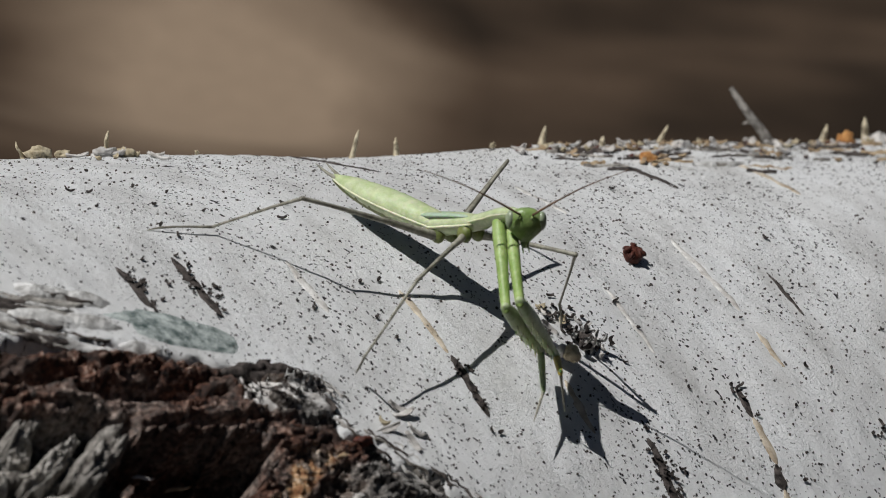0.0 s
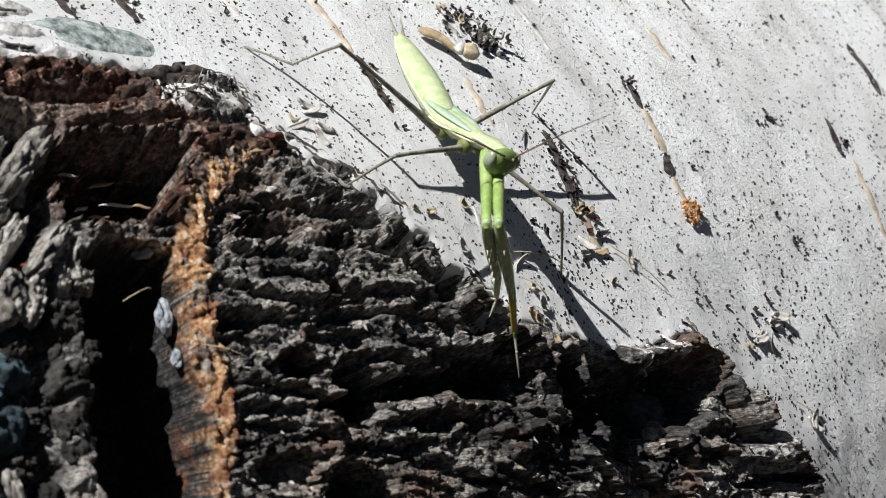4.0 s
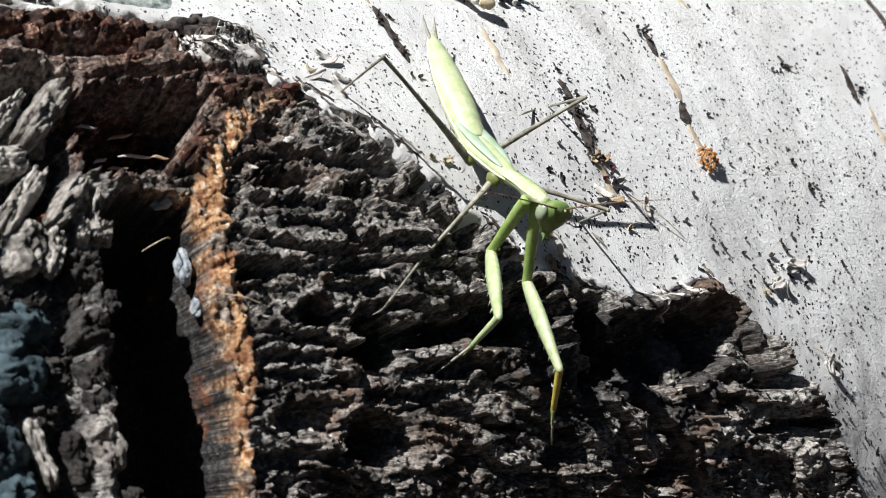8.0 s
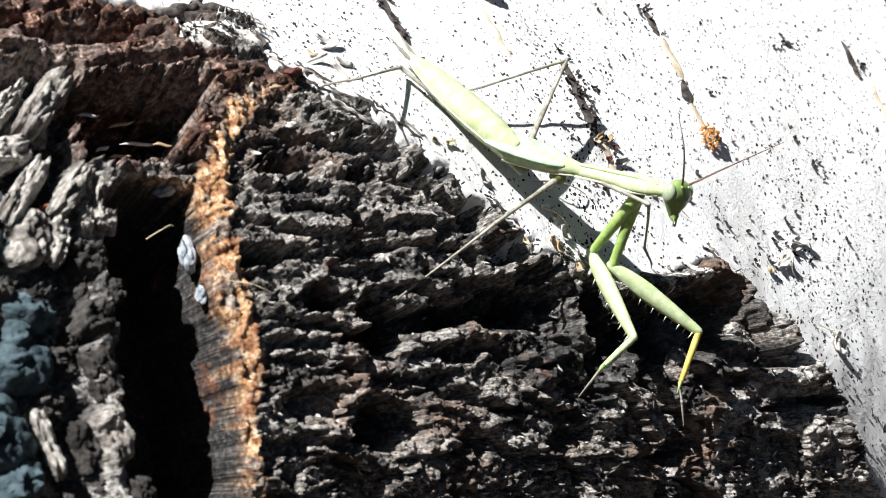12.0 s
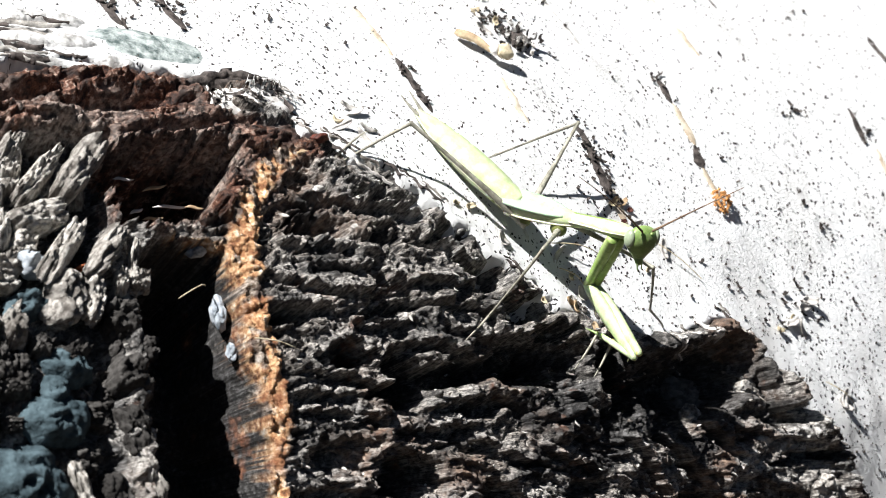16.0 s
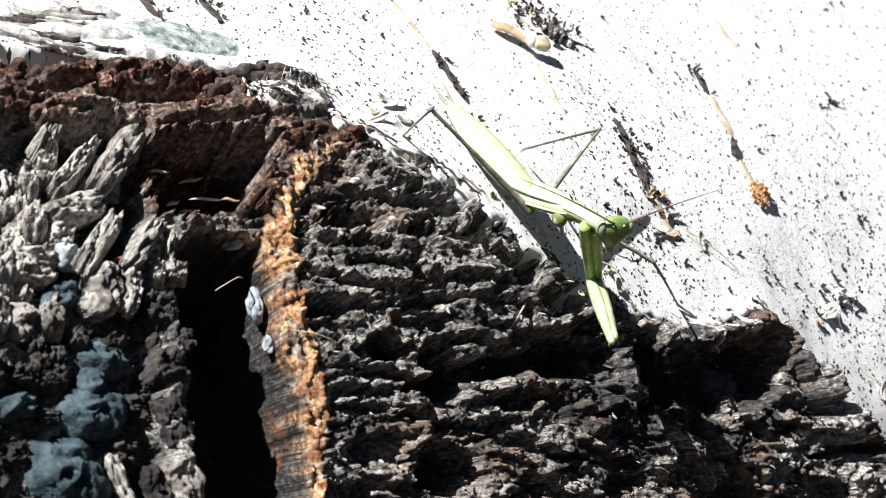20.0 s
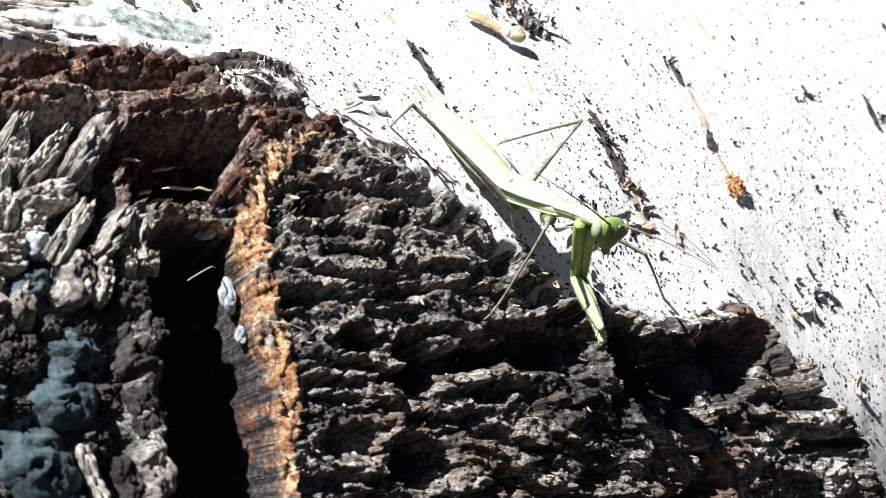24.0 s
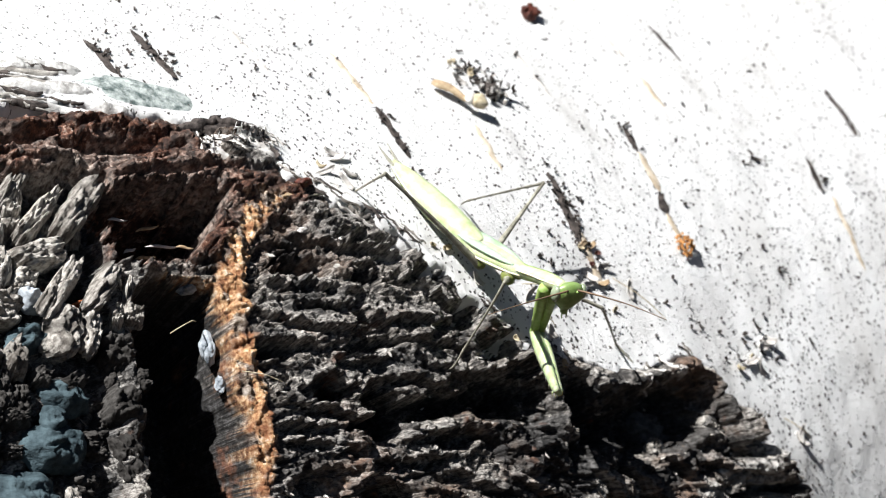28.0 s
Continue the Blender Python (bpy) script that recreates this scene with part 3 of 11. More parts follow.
    lay2 = (w - 0.16 * s + 1.6 * fbm(s / 9, w / 4, 3, 185)) / 1.5
    f2 = lay2 - np.floor(lay2)
    thin = (smooth(f2, 0.0, 0.7) - smooth(f2, 0.75, 0.98)) * smooth(pnoise(s / 6, w / 2, 187), -0.25, 0.3)
    l4, t4, e4 = chunks(s / 2.6 + 0.4 * fbm(s / 3, w / 3, 2, 88), w / 1.6, 91)
    rotten = 0.6 + strata + 0.55 * thin + 0.35 * ridged(s / 9, w / 3.0, 3, 87) + 0.8 * t4 + 0.35 * l4 - 0.7 * (1 - smooth(e4, 0.0, 0.2)) + 0.14 * fbm(s / 0.9, w / 0.7, 2, 90) - recess
    floor_of = -22.0 + 9.0 * smooth(w, 101, 106) + 0.5 * thin + 0.6 * strata
    rotten = rotten * (1 - hollow) + floor_of * hollow + 9.0 * hollow * (1 - hollow) * fbm(s / 2.2, w / 1.6, 3, 197)
    h = h * (1 - r) + rotten * r
    # the split, with the bright wood on its far side
    cr = inside(s, w, CREVICE) + 0.6 * fbm(s / 4, w / 4, 3, 101)
    far_side = smooth(s + 0.13 * (w - 106), -69.5, -67)
    wall = smooth(cr, -0.4, 0.9)
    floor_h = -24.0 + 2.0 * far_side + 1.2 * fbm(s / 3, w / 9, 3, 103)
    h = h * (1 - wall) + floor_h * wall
    st = inside(s, w, STRIP) + 0.8 * fbm(s / 2.6, w / 2.6, 3, 107)
    o = smooth(st, -0.5, 0.7)
    crumble = 0.75 * ridged(s / 2.0, w / 5.0, 4, 109) + 0.5 * fbm(s / 4, w / 4, 3, 111) + 0.4 * t4 - 0.4 * (1 - smooth(e4, 0.0, 0.2)) - 0.4
    slope = 0.7 - 1.4 * smooth(inside(s, w, CREVICE), -3.0, 0.3)
    only = o * (1 - wall)
    h = h * (1 - only) + (slope + crumble) * only
    # wood colour ends below the lip; the wall under it is painted as shade
    o = np.maximum(only * smooth(h + 1.2 * fbm(s / 3, w / 4, 3, 209), -2.6, -1.4), 0.85 * far_side * smooth(cr, -1.0, -0.3) * smooth(h + 1.2 * fbm(s / 3, w / 4, 3, 209), -2.6, -1.4) * smooth(w, 106, 109))
    edge = smooth(d, -2.0, 3.0)
    h = h * edge - 3.0 * (1 - smooth(d, -2.4, 0.8))
    blotch = smooth(fbm(s / 9, w / 9, 3, 121), 0.0, 0.3) * smooth(s, -15, 10) * smooth(w, 140, 150)
    ring = smooth(5.5 - np.abs(d - 3.0), 0, 4) * smooth(fbm(s / 5, w / 5, 3, 127), 0.0, 0.4) * 0.6
    wood = np.clip(o * (1 - 0.85 * smooth(fbm(s / 2.6, w / 4, 3, 131), 0.12, 0.4)), 0, 1)
    wood = wood * (1 - smooth(cr, -0.25, 0.15) * smooth(w, 118, 126))
    grey_zone = np.clip(left * (1 - smooth(cr, -1, 1)) * 0.5 + 0.8 * blotch + ring + 0.5 * calm, 0, 1)
    # soot at random, plus shade painted black into pits, hollow and split wall
    soot_shade = smooth(fbm(s / 7, w / 7, 3, 133) + 1.0 * np.exp(-(((s - 6) / 28) ** 2 + ((w - 143) / 10.5) ** 2) ** 2) + 0.8 * smooth(h, -2.2, -5.0) + 1.2 * smooth(cr, -0.45, -0.05) - 0.25, 0.0, 0.5)
    return h, d, np.column_stack([np.clip(r, 0, 1) * (1 - o) * (1 - smooth(cr, 1.0, 3.0)), wood, grey_zone * (1 - 0.75 * soot_shade), 1 - 0.92 * soot_shade])


def plate_level(s, w):
    """The level of the weathered plates, which lichens overgrow."""
    return -1.0 + 0.05 * (s + 20) + 0.5 * fbm(s / 4, w / 4, 2, 205)


def spaced(lo, hi, step, far_lo, far_hi, far_step):
    return np.concatenate([np.arange(far_lo, lo, far_step), np.arange(lo, hi, step), np.arange(hi, far_hi + far_step, far_step)])


log = tagged(new("birch_log"), "fallen birch log with white speckled bark and charred rotten patch", "log")
LOG_S0, LOG_S1 = -420.0, 640.0
ss = np.concatenate([np.arange(LOG_S0, -130, 18.0), np.arange(-130, 56, 0.5), np.arange(56, 170, 0.9), np.arange(170, LOG_S1 + 18, 18.0)])
round_mm = 2 * math.pi * LOG_R
ww = np.concatenate([np.arange(190 - round_mm, -12, 9.0), np.arange(-12, 60, 0.9), np.arange(60, 176, 0.5), np.arange(176, 191, 2.0)])
ww = ww[ww <= 190.0]
ww[-1], ww[0] = 190.0, 190.0 - round_mm
gs, gw = (a.ravel() for a in np.meshgrid(ss, ww, indexing="ij"))
edge_d = rough_edge(gs, gw)
fade = smooth(gw, 190 - round_mm, 120 - round_mm * 0.8) * smooth(gw, 190, 150)
gh = trunk_relief(gs, gw) * fade - 6.0 * smooth(edge_d, -0.3, 1.9) + 0.35 * smooth(edge_d, -2.0, 0.0) * fbm(gs / 2.0, gw / 2.0, 3, 33)
faces = grid_faces(len(ss), len(ww), edge_d < 3.2)
trunk = new("trunk", sheet("trunk", log_points(gs, gw, gh), faces, BARK, np.column_stack([gs, gw]) / 10))
trunk.parent = log
tagged(trunk, "chalky white birch bark with black specks")
for end, s_end in (("cut_end", LOG_S0), ("cut_end", LOG_S1)):
    bm = bmesh.new()
    vs = [bm.verts.new(on_log(s_end, round_mm * k / 64, -0.4)) for k in range(64)]
    bm.faces.new(vs)
    part(end, bm, WOOD, log, flat=True)

rs, rw = spaced(-124, 54, 0.22, -186, 62, 3.0), spaced(68, 172, 0.22, 58, 206, 2.0)
gs, gw = (a.ravel() for a in np.meshgrid(rs, rw, indexing="ij"))
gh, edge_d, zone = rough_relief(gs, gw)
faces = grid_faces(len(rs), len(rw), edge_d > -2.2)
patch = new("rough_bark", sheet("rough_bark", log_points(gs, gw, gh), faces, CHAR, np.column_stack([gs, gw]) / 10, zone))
patch.parent = log
ROUGH_GRID = gh.reshape(len(rs), len(rw)), edge_d.reshape(len(rs), len(rw))
tagged(patch, "charred black fissured bark with red-brown rot and orange wood")

# ---- ground ----
gx = np.concatenate([-np.geomspace(60, 1, 30), np.linspace(-0.96, 0.96, 60), np.geomspace(1, 60, 30)])
gy = np.concatenate([-np.geomspace(20, 1, 20), np.linspace(-0.96, 4.0, 120), np.geomspace(4.05, 80, 30)])
X, Y = (a.ravel() for a in np.meshgrid(gx, gy, indexing="ij"))
Z = 0.03 * fbm(X / 0.6, Y / 0.6, 3, 201) * smooth(np.hypot(X, Y), 0.2, 1.2) - 0.002
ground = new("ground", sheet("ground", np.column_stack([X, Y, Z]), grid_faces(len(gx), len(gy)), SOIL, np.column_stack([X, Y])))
tagged(ground, "brown forest floor with leaf litter, sun and shade painted into its colour", "ground", kind="structure")



def loft(stations, sides=14, ripple=None, bm=None):
    """A closed tube along x. stations: (x, y, z, half width, half height), in millimetres."""
    bm = bm or bmesh.new()
    rings = []
    for x, y, z, rw, rh in stations:
        rings.append([bm.verts.new(((x) / 1000, (y + rw * math.cos(2 * math.pi * k / sides)) / 1000, (z + rh * math.sin(2 * math.pi * k / sides)) / 1000)) for k in range(sides)])
    for a, b in zip(rings, rings[1:]):
        for k in range(sides):
            bm.faces.new((a[k], b[k], b[(k + 1) % sides], a[(k + 1) % sides]))
    bm.faces.new(rings[0])
    bm.faces.new(rings[-1][::-1])
    bmesh.ops.recalc_face_normals(bm, faces=bm.faces)
    return bm


def blob(rx, ry, rz, at=(0, 0, 0), detail=3, shape=None):
    bm = bmesh.new()
    bmesh.ops.create_icosphere(bm, subdivisions=detail, radius=1)
    for v in bm.verts:
        if shape:
            v.co = shape(v.co.copy())
        v.co = Vector((v.co.x * rx + at[0], v.co.y * ry + at[1], v.co.z * rz + at[2])) / 1000
    return bm


def curve_through(points, n):
    """Smooth stations between a few given ones."""
    out = []
    for i in range(len(points) - 1):
        p0, p1, p2, p3 = (points[max(0, min(len(points) - 1, i + k))] for k in (-1, 0, 1, 2))
        for j in range(n):
            t = j / n
            out.append(tuple(0.5 * (2 * b + (c - a) * t + (2 * a - 5 * b + 4 * c - d) * t * t + (3 * b - a - 3 * c + d) * t ** 3) for a, b, c, d in zip(p0, p1, p2, p3)))
    return out + [points[-1]]


# ---- pieces of the log ----
def trunk_height(s, w):
    return float(trunk_relief(np.array([float(s)]), np.array([float(w)]))[0])


def formed(s, w):
    """Height of the rough bark and depth within it, read from the finished surface."""
    s, w = np.clip(s, rs[0], rs[-1] - 0.01), np.clip(w, rw[0], rw[-1] - 0.01)
    i, j = np.searchsorted(rs, s, "right") - 1, np.searchsorted(rw, w, "right") - 1
    i, j = np.clip(i, 0, len(rs) - 2), np.clip(j, 0, len(rw) - 2)
    a, b_ = (s - rs[i]) / (rs[i + 1] - rs[i]), (w - rw[j]) / (rw[j + 1] - rw[j])
    return [(1 - a) * ((1 - b_) * f[i, j] + b_ * f[i, j + 1]) + a * ((1 - b_) * f[i + 1, j] + b_ * f[i + 1, j + 1]) for f in ROUGH_GRID]


def top_height(s, w):
    h, d = (float(v[0]) for v in formed(np.array([float(s)]), np.array([float(w)])))
    t = trunk_height(s, w)
    return t if d < -2 else (max(t, h) if d < 2 else h)


def crust(name, s0, w0, rs, rw, rise, mat, relief, seed, parent, label="", turn=0.0, rough=0.3):
    """A thin uneven growth that follows the surface under it."""
    n, m = 34, 13
    k = np.arange(n) * 2 * math.pi / n
    u = np.linspace(0, 1, m)[1:]
    out = 1 + 0.26 * pnoise(np.cos(k) * 1.2 + seed, np.sin(k) * 1.2, seed) + 0.10 * pnoise(np.cos(k) * 4 + seed, np.sin(k) * 4, seed + 1)
    x = np.concatenate([[0], np.outer(u, np.cos(k) * out * rs).ravel()])
    y = np.concatenate([[0], np.outer(u, np.sin(k) * out * rw).ravel()])
    a = radians(turn)
    s, w = s0 + x * math.cos(a) - y * math.sin(a), w0 + x * math.sin(a) + y * math.cos(a)
    edge = np.concatenate([[1], np.repeat(1 - u ** 3, n)])
    h = relief(s, w) + rise * edge + rough * rise * (fbm(s / 1.6, w / 1.6, 3, seed + 5) + 0.6 * ridged(s / 2.5, w / 2.5, 2, seed + 6)) * edge - 0.25 * (1 - edge)
    faces = [(0, 1 + j, 1 + (j + 1) % n) for j in range(n)]
    for i in range(m - 2):
        faces += [(1 + i * n + j, 1 + (i + 1) * n + j, 1 + (i + 1) * n + (j + 1) % n, 1 + i * n + (j + 1) % n) for j in range(n)]
    ob = new(name, mesh_of(name, log_points(s, w, h).tolist(), faces, mat))
    ob.parent = parent
    return tagged(ob, label)


def rough_only(s, w):
    return formed(s, w)[0]


# lenticels: corky bands that run round the trunk
def lenticel(s0, w0, w1, width, mat, seed, label=""):
    n = max(8, int(abs(w1 - w0) / 0.8))
    t = np.linspace(0, 1, n)
    w = w0 + (w1 - w0) * t
    mid = s0 + 0.5 * fbm(w / 7, w * 0 + seed, 2, seed)
    half = width / 2 * np.sqrt(np.clip(1 - (2 * t - 1) ** 4, 0.02, 1)) * (1 + 0.45 * pnoise(w / 1.7, w * 0 + 3.3, seed + 1))
    verts, faces = [], []
    across = np.array([-1, -0.55, 0, 0.55, 1])
    lift = np.array([-0.15, 0.12, 0.06, 0.13, -0.15])
    for x, l in zip(across, lift):
        s = mid + half * x
        verts.append(log_points(s, w, trunk_relief(s, w) + l + 0.12 * fbm(s / 0.6, w / 0.6, 2, seed + 2) * (l > 0)))
    for i in range(4):
        faces += [(i * n + j, i * n + j + 1, (i + 1) * n + j + 1, (i + 1) * n + j) for j in range(n - 1)]
    ob = new("lenticel", mesh_of("lenticel", np.concatenate(verts).tolist(), faces, mat))
    ob.parent = log
    return tagged(ob, label)


for i, (s0, w0, w1, width, mat) in enumerate((
        (-14.1, 68, 81.5, 1.3, PALETAN), (-14.0, 82, 93.5, 1.7, DARKCORK), (2.4, 88, 97.5, 1.3, PALETAN), (32.5, 91.5, 97, 1.2, DARKCORK), (32.5, 97, 105, 1.4, PALETAN), (32.2, 105, 109, 1.7, DARKCORK),
        (32.1, 109, 114.5, 1.4, PALETAN), (44.3, 58, 76, 1.2, FLAKE), (44.0, 81, 88.5, 1.2, PALETAN), (11.0, 99, 112, 2.0, DARKCORK), (11.8, 110, 120, 1.5, PALETAN), (59.8, 25, 41, 2.0, DARKCORK),
        (-56.4, 60, 70, 1.8, DARKCORK), (-46.5, 58, 72, 1.6, DARKCORK), (81.5, 29, 46, 1.3, PALETAN), (11.0, 4, 27, 1.0, DARKCORK), (30.5, 36, 49, 1.2, FLAKE), (56.0, 68, 78, 0.8, DARKCORK),
        (-29, 60, 72, 1.4, FLAKE), (68, 102, 109, 1.3, DARKCORK), (83, 88, 99, 1.6, DARKCORK), (69.5, 110, 124, 1.1, PALETAN), (-8.5, 110, 117, 0.8, FLAKE), (22, 70, 84, 0.9, FLAKE))):
    lenticel(s0, w0, w1, width * 1.25, mat, 300 + i * 7)

PLATES_BESIDE = [(-84.6, 88.5, 7.9, 2.6, -50, 0.6), (-84.4, 95.4, 9.3, 2.7, -55, 1), (-77.2, 95.1, 12.2, 3.5, -51, 1.2), (-80.3, 92.5, 5.7, 1.3, -52, 0.4), (-86.3, 101.5, 8.3, 3.9, -84, 1), (-84.9, 106.7, 11.9, 3.0, -50, 1.6), (-78.8, 108.8, 10.9, 2.6, -51, 1.6), (-75.9, 110.8, 7.1, 1.2, -28, 0.6), (-87.3, 114.8, 7.4, 4.0, -21, 1.8), (-83.4, 115.0, 7.4, 2.4, -22, 1.6), (-79.3, 113.5, 2.7, 1.7, -24, 1.2), (-76.5, 113.9, 2.8, 2.6, -21, 1.4)]
PLATES_LOWER = [(-80.1, 118.1, 4.7, 4.7, -20, 0.2), (-81.1, 126.0, 5.5, 5.4, -17, 0.6), (-82.8, 134.4, 7.3, 3.6, -173, 0.2), (-82.2, 141.6, 7.7, 2.5, -173, 0.6), (-90.0, 137.1, 4.0, 3.7, -21, 0.2), (-86.5, 142.9, 7.0, 2.8, -176, 0.7), (-92.1, 141.1, 9.0, 1.9, -172, 1), (-86.4, 131.1, 3.5, 3.1, -22, -0.4), (-77.8, 123.6, 3.3, 1.7, 178, 0.2), (-87.7, 121.4, 4.1, 2.2, -76, 0.2), (-80.9, 151.4, 6.8, 3.3, -180, 0.2), (-85.1, 150.3, 6.0, 3.1, 177, 0.4), (-89.2, 150.0, 6.0, 3.2, -179, 0.4)]
PLATES_OUTER = [(-92.3, 100.2, 6.1, 4.0, -24, 0.6), (-95.1, 108.8, 4.5, 5.5, -24, 0.4), (-89.6, 104.8, 3.3, 3.3, -29, 0.2), (-96.3, 106.8, 5.5, 3.0, -27, 0), (-101.7, 123.7, 2.8, 3.6, -26, 0.3), (-97.8, 125.2, 2.3, 3.9, -13, 0), (-99.3, 116.6, 5.1, 3.3, -25, -0.2), (-95.4, 116.2, 4.3, 3.4, -24, -0.2), (-90.6, 94.8, 4.4, 2.8, -30, 0.6), (-86.3, 91.6, 3.9, 2.5, -31, 0.2), (-94.4, 96.8, 6.6, 3.4, -23, 0.5), (-96.2, 93.5, 7.3, 3.4, -29, 0.4), (-99.2, 106.1, 6.1, 3.3, -24, 0.4), (-101.1, 102.2, 6.5, 3.6, -25, 0.3)]
PLATES_EDGE = [(-103.2, 114.0, 5.9, 3.7, -24, 0.2), (-105.5, 110.3, 6.0, 3.3, -18, 0.3), (-105.5, 121.9, 5.2, 3.5, -24, 0.3), (-109.3, 119.4, 6.1, 3.7, -24, 0.2), (-108.7, 128.9, 5.5, 3.5, -14, 0.2), (-112.2, 128.1, 6.1, 3.2, -19, 0.4), (-103.2, 129.2, 3.8, 4.1, -23, 0.2), (-99.7, 130.2, 2.1, 2.9, -8, 0.2), (-109.6, 136.4, 5.2, 3.8, -18, 0.2), (-114.2, 136.4, 5.2, 3.7, -19, 0.3), (-105.2, 134.1, 3.0, 3.1, -6, 0.2), (-92.2, 120.0, 2.6, 2.4, -31, 0), (-106.0, 142.6, 3.3, 3.7, -20, 0.2)]


# grey weathered plates of bark beside the split: long, rounded, grooved along their length
def plate_mesh(seed, crown):
    nx, ny = 23, 33
    verts, faces = [], []
    for layer in (0, 1):
        for j in range(ny):
            for i in range(nx):
                x, y = 2 * i / (nx - 1) - 1, 2 * j / (ny - 1) - 1
                ex, ey = abs(x), abs(y)
                px = 0.5 * x * (1 - 0.16 * ey ** 3) * (1 + 0.24 * noise.noise((y * 1.6, seed, 0)) + 0.10 * noise.noise((y * 5, seed, 4)))
                py = 0.5 * y * (1 - 0.10 * ex ** 3) * (1 + 0.16 * noise.noise((x * 1.5, seed, 5)) + 0.07 * noise.noise((x * 5, seed, 9))) + 0.05 * noise.noise((x * 2, y * 2, seed))
                z = -1.6
                if layer:
                    dome = (1 - ex ** 5) ** 0.5 * (1 - ey ** 8) ** 0.5 if ex < 1 and ey < 1 else 0.0
                    crease = abs(noise.noise((px * 2.6 + seed, py * 3.4, seed * 1.7))) + 0.5 * abs(noise.noise((px * 6, py * 7 + seed, seed)))
                    bend = x * 2.2 + 0.5 * noise.noise((y * 1.3, seed, 2))
                    groove = 1 - abs(noise.noise((bend * 1.5, y * 0.5, seed + 1))) * 2.2
                    crack = -0.34 * max(0.0, 1 - abs(y - 0.9 * noise.noise((seed, x * 0.7, 3))) / 0.06) * (seed % 2 > 0.9)
                    z = -1.3 + 1.0 * dome * crown + 1.1 * dome - 0.22 * max(0.0, groove) ** 4 + 1.1 * crease * dome - 0.3 + 0.34 * noise.noise((px * 5, py * 5, seed)) + 0.24 * noise.noise((px * 9, py * 11, seed + 3)) + 0.12 * noise.noise((px * 18, py * 24, seed + 6)) + crack
                verts.append((px, py, z))
    n = nx * ny
    for j in range(ny - 1):
        for i in range(nx - 1):
            a = n + j * nx + i
            faces.append((a, a + 1, a + nx + 1, a + nx))
    ring = [i for i in range(nx)] + [j * nx + nx - 1 for j in range(1, ny)] + [(ny - 1) * nx + i for i in range(nx - 2, -1, -1)] + [j * nx for j in range(ny - 2, 0, -1)]
    for a, b in zip(ring, ring[1:] + ring[:1]):
        faces.append((a, b, n + b, n + a))
    return verts, faces


def plate_material(name, tone):
    m, ns, ls, b = material(name, rough=0.8, spec=0.25)
    tc = ns.new("ShaderNodeTexCoord")
    info = ns.new("ShaderNodeObjectInfo").outputs["Random"]
    world_p = ns.new("ShaderNodeNewGeometry").outputs["Position"]
    fine = noise_tex(ns, ls, world_p, 1100, 6, 0.66)
    grain = noise_tex(ns, ls, mapped(ns, ls, tc.outputs["Object"], (6, 3.0, 0.5)), 1.0, 6, 0.65, 0.6)
    stain = noise_tex(ns, ls, world_p, 240, 4, 0.6)
    both = mix(ns, ls, 0.5, fine, grain)
    c = ramp(ns, ls, both, [(0.36, (0.05, 0.044, 0.040)), (0.44, (0.24, 0.22, 0.20)), (0.53, (0.52, 0.495, 0.46)), (0.66, (0.74, 0.72, 0.68))])
    c = mix(ns, ls, ramp(ns, ls, stain, [(0.40, grey(0.7)), (0.50, grey(0.0))]), c, (0.05, 0.042, 0.036))
    c = mix(ns, ls, ramp(ns, ls, info, [(0.5, grey(0.0)), (1.0, grey(0.45))]), c, (0.06, 0.05, 0.043))
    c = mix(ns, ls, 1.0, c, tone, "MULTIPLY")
    ls.new(c, b.inputs["Base Color"])
    bump(ns, ls, b, fine, 0.6, 0.0006)
    bump(ns, ls, b, grain, 0.6, 0.0007)
    return m


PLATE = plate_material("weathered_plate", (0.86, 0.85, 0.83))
# a much darker tone, for wide or low-set plates farther round the log
DARKPLATE = plate_material("dark_plate", (0.14, 0.137, 0.137))
plates = [mesh_of("bark_plate", *plate_mesh(k * 3.7 + 0.4, crown), PLATE) for k, crown in enumerate((0.3, 0.1, 0.4, 0.2, 0.35, 0.05, 0.25, 0.15))]
dark_plates = [mesh_of("bark_plate", *plate_mesh(k * 5.3 + 1.1, crown), DARKPLATE) for k, crown in enumerate((0.3, 0.1, 0.4, 0.2))]
rnd = random.Random(11)


def bark_plate(s, w, long, wide, turn, rise, k):
    use_dark = w > 117 and (wide > 2.6 or rise < 0.5)
    ob = new("bark_plate", dark_plates[k % 4] if use_dark else plates[k])
    ob.parent = log
    tagged(ob, "dark grey bark plate" if use_dark else "pale grey weathered bark plate")
    thick = min(2.2, 0.9 + 0.3 * wide)
    ob.matrix_local = log_frame(s, w, 0.9 + 0.05 * (s + 20) + rise + 1.5 * float(smooth(s, -90, -80)) - 1.4 * float(smooth(w, 119, 130)) * float(smooth(s, -79, -86)), turn) @ pose(0, 0, 0, rnd.uniform(-15, 15), rnd.uniform(-18, 18)) @ Matrix.Diagonal((wide * 1.16 / 1000, long * 1.12 / 1000, thick / 1000, 1))


for k, row in enumerate(PLATES_BESIDE + PLATES_LOWER + PLATES_OUTER + PLATES_EDGE):
    bark_plate(*row, k % len(plates))
for k in range(130):
    s, w = rnd.uniform(-128, -77), rnd.uniform(88, 166)
    q = np.array([s]), np.array([w])
    if inside(*q, CREVICE)[0] < -3 and inside(*q, ROT)[0] < -2:
        bark_plate(s, w, rnd.uniform(2.5, 6), rnd.uniform(1.6, 3.2), rnd.uniform(-45, 0), rnd.uniform(-2.6, -1.1), k % len(plates))
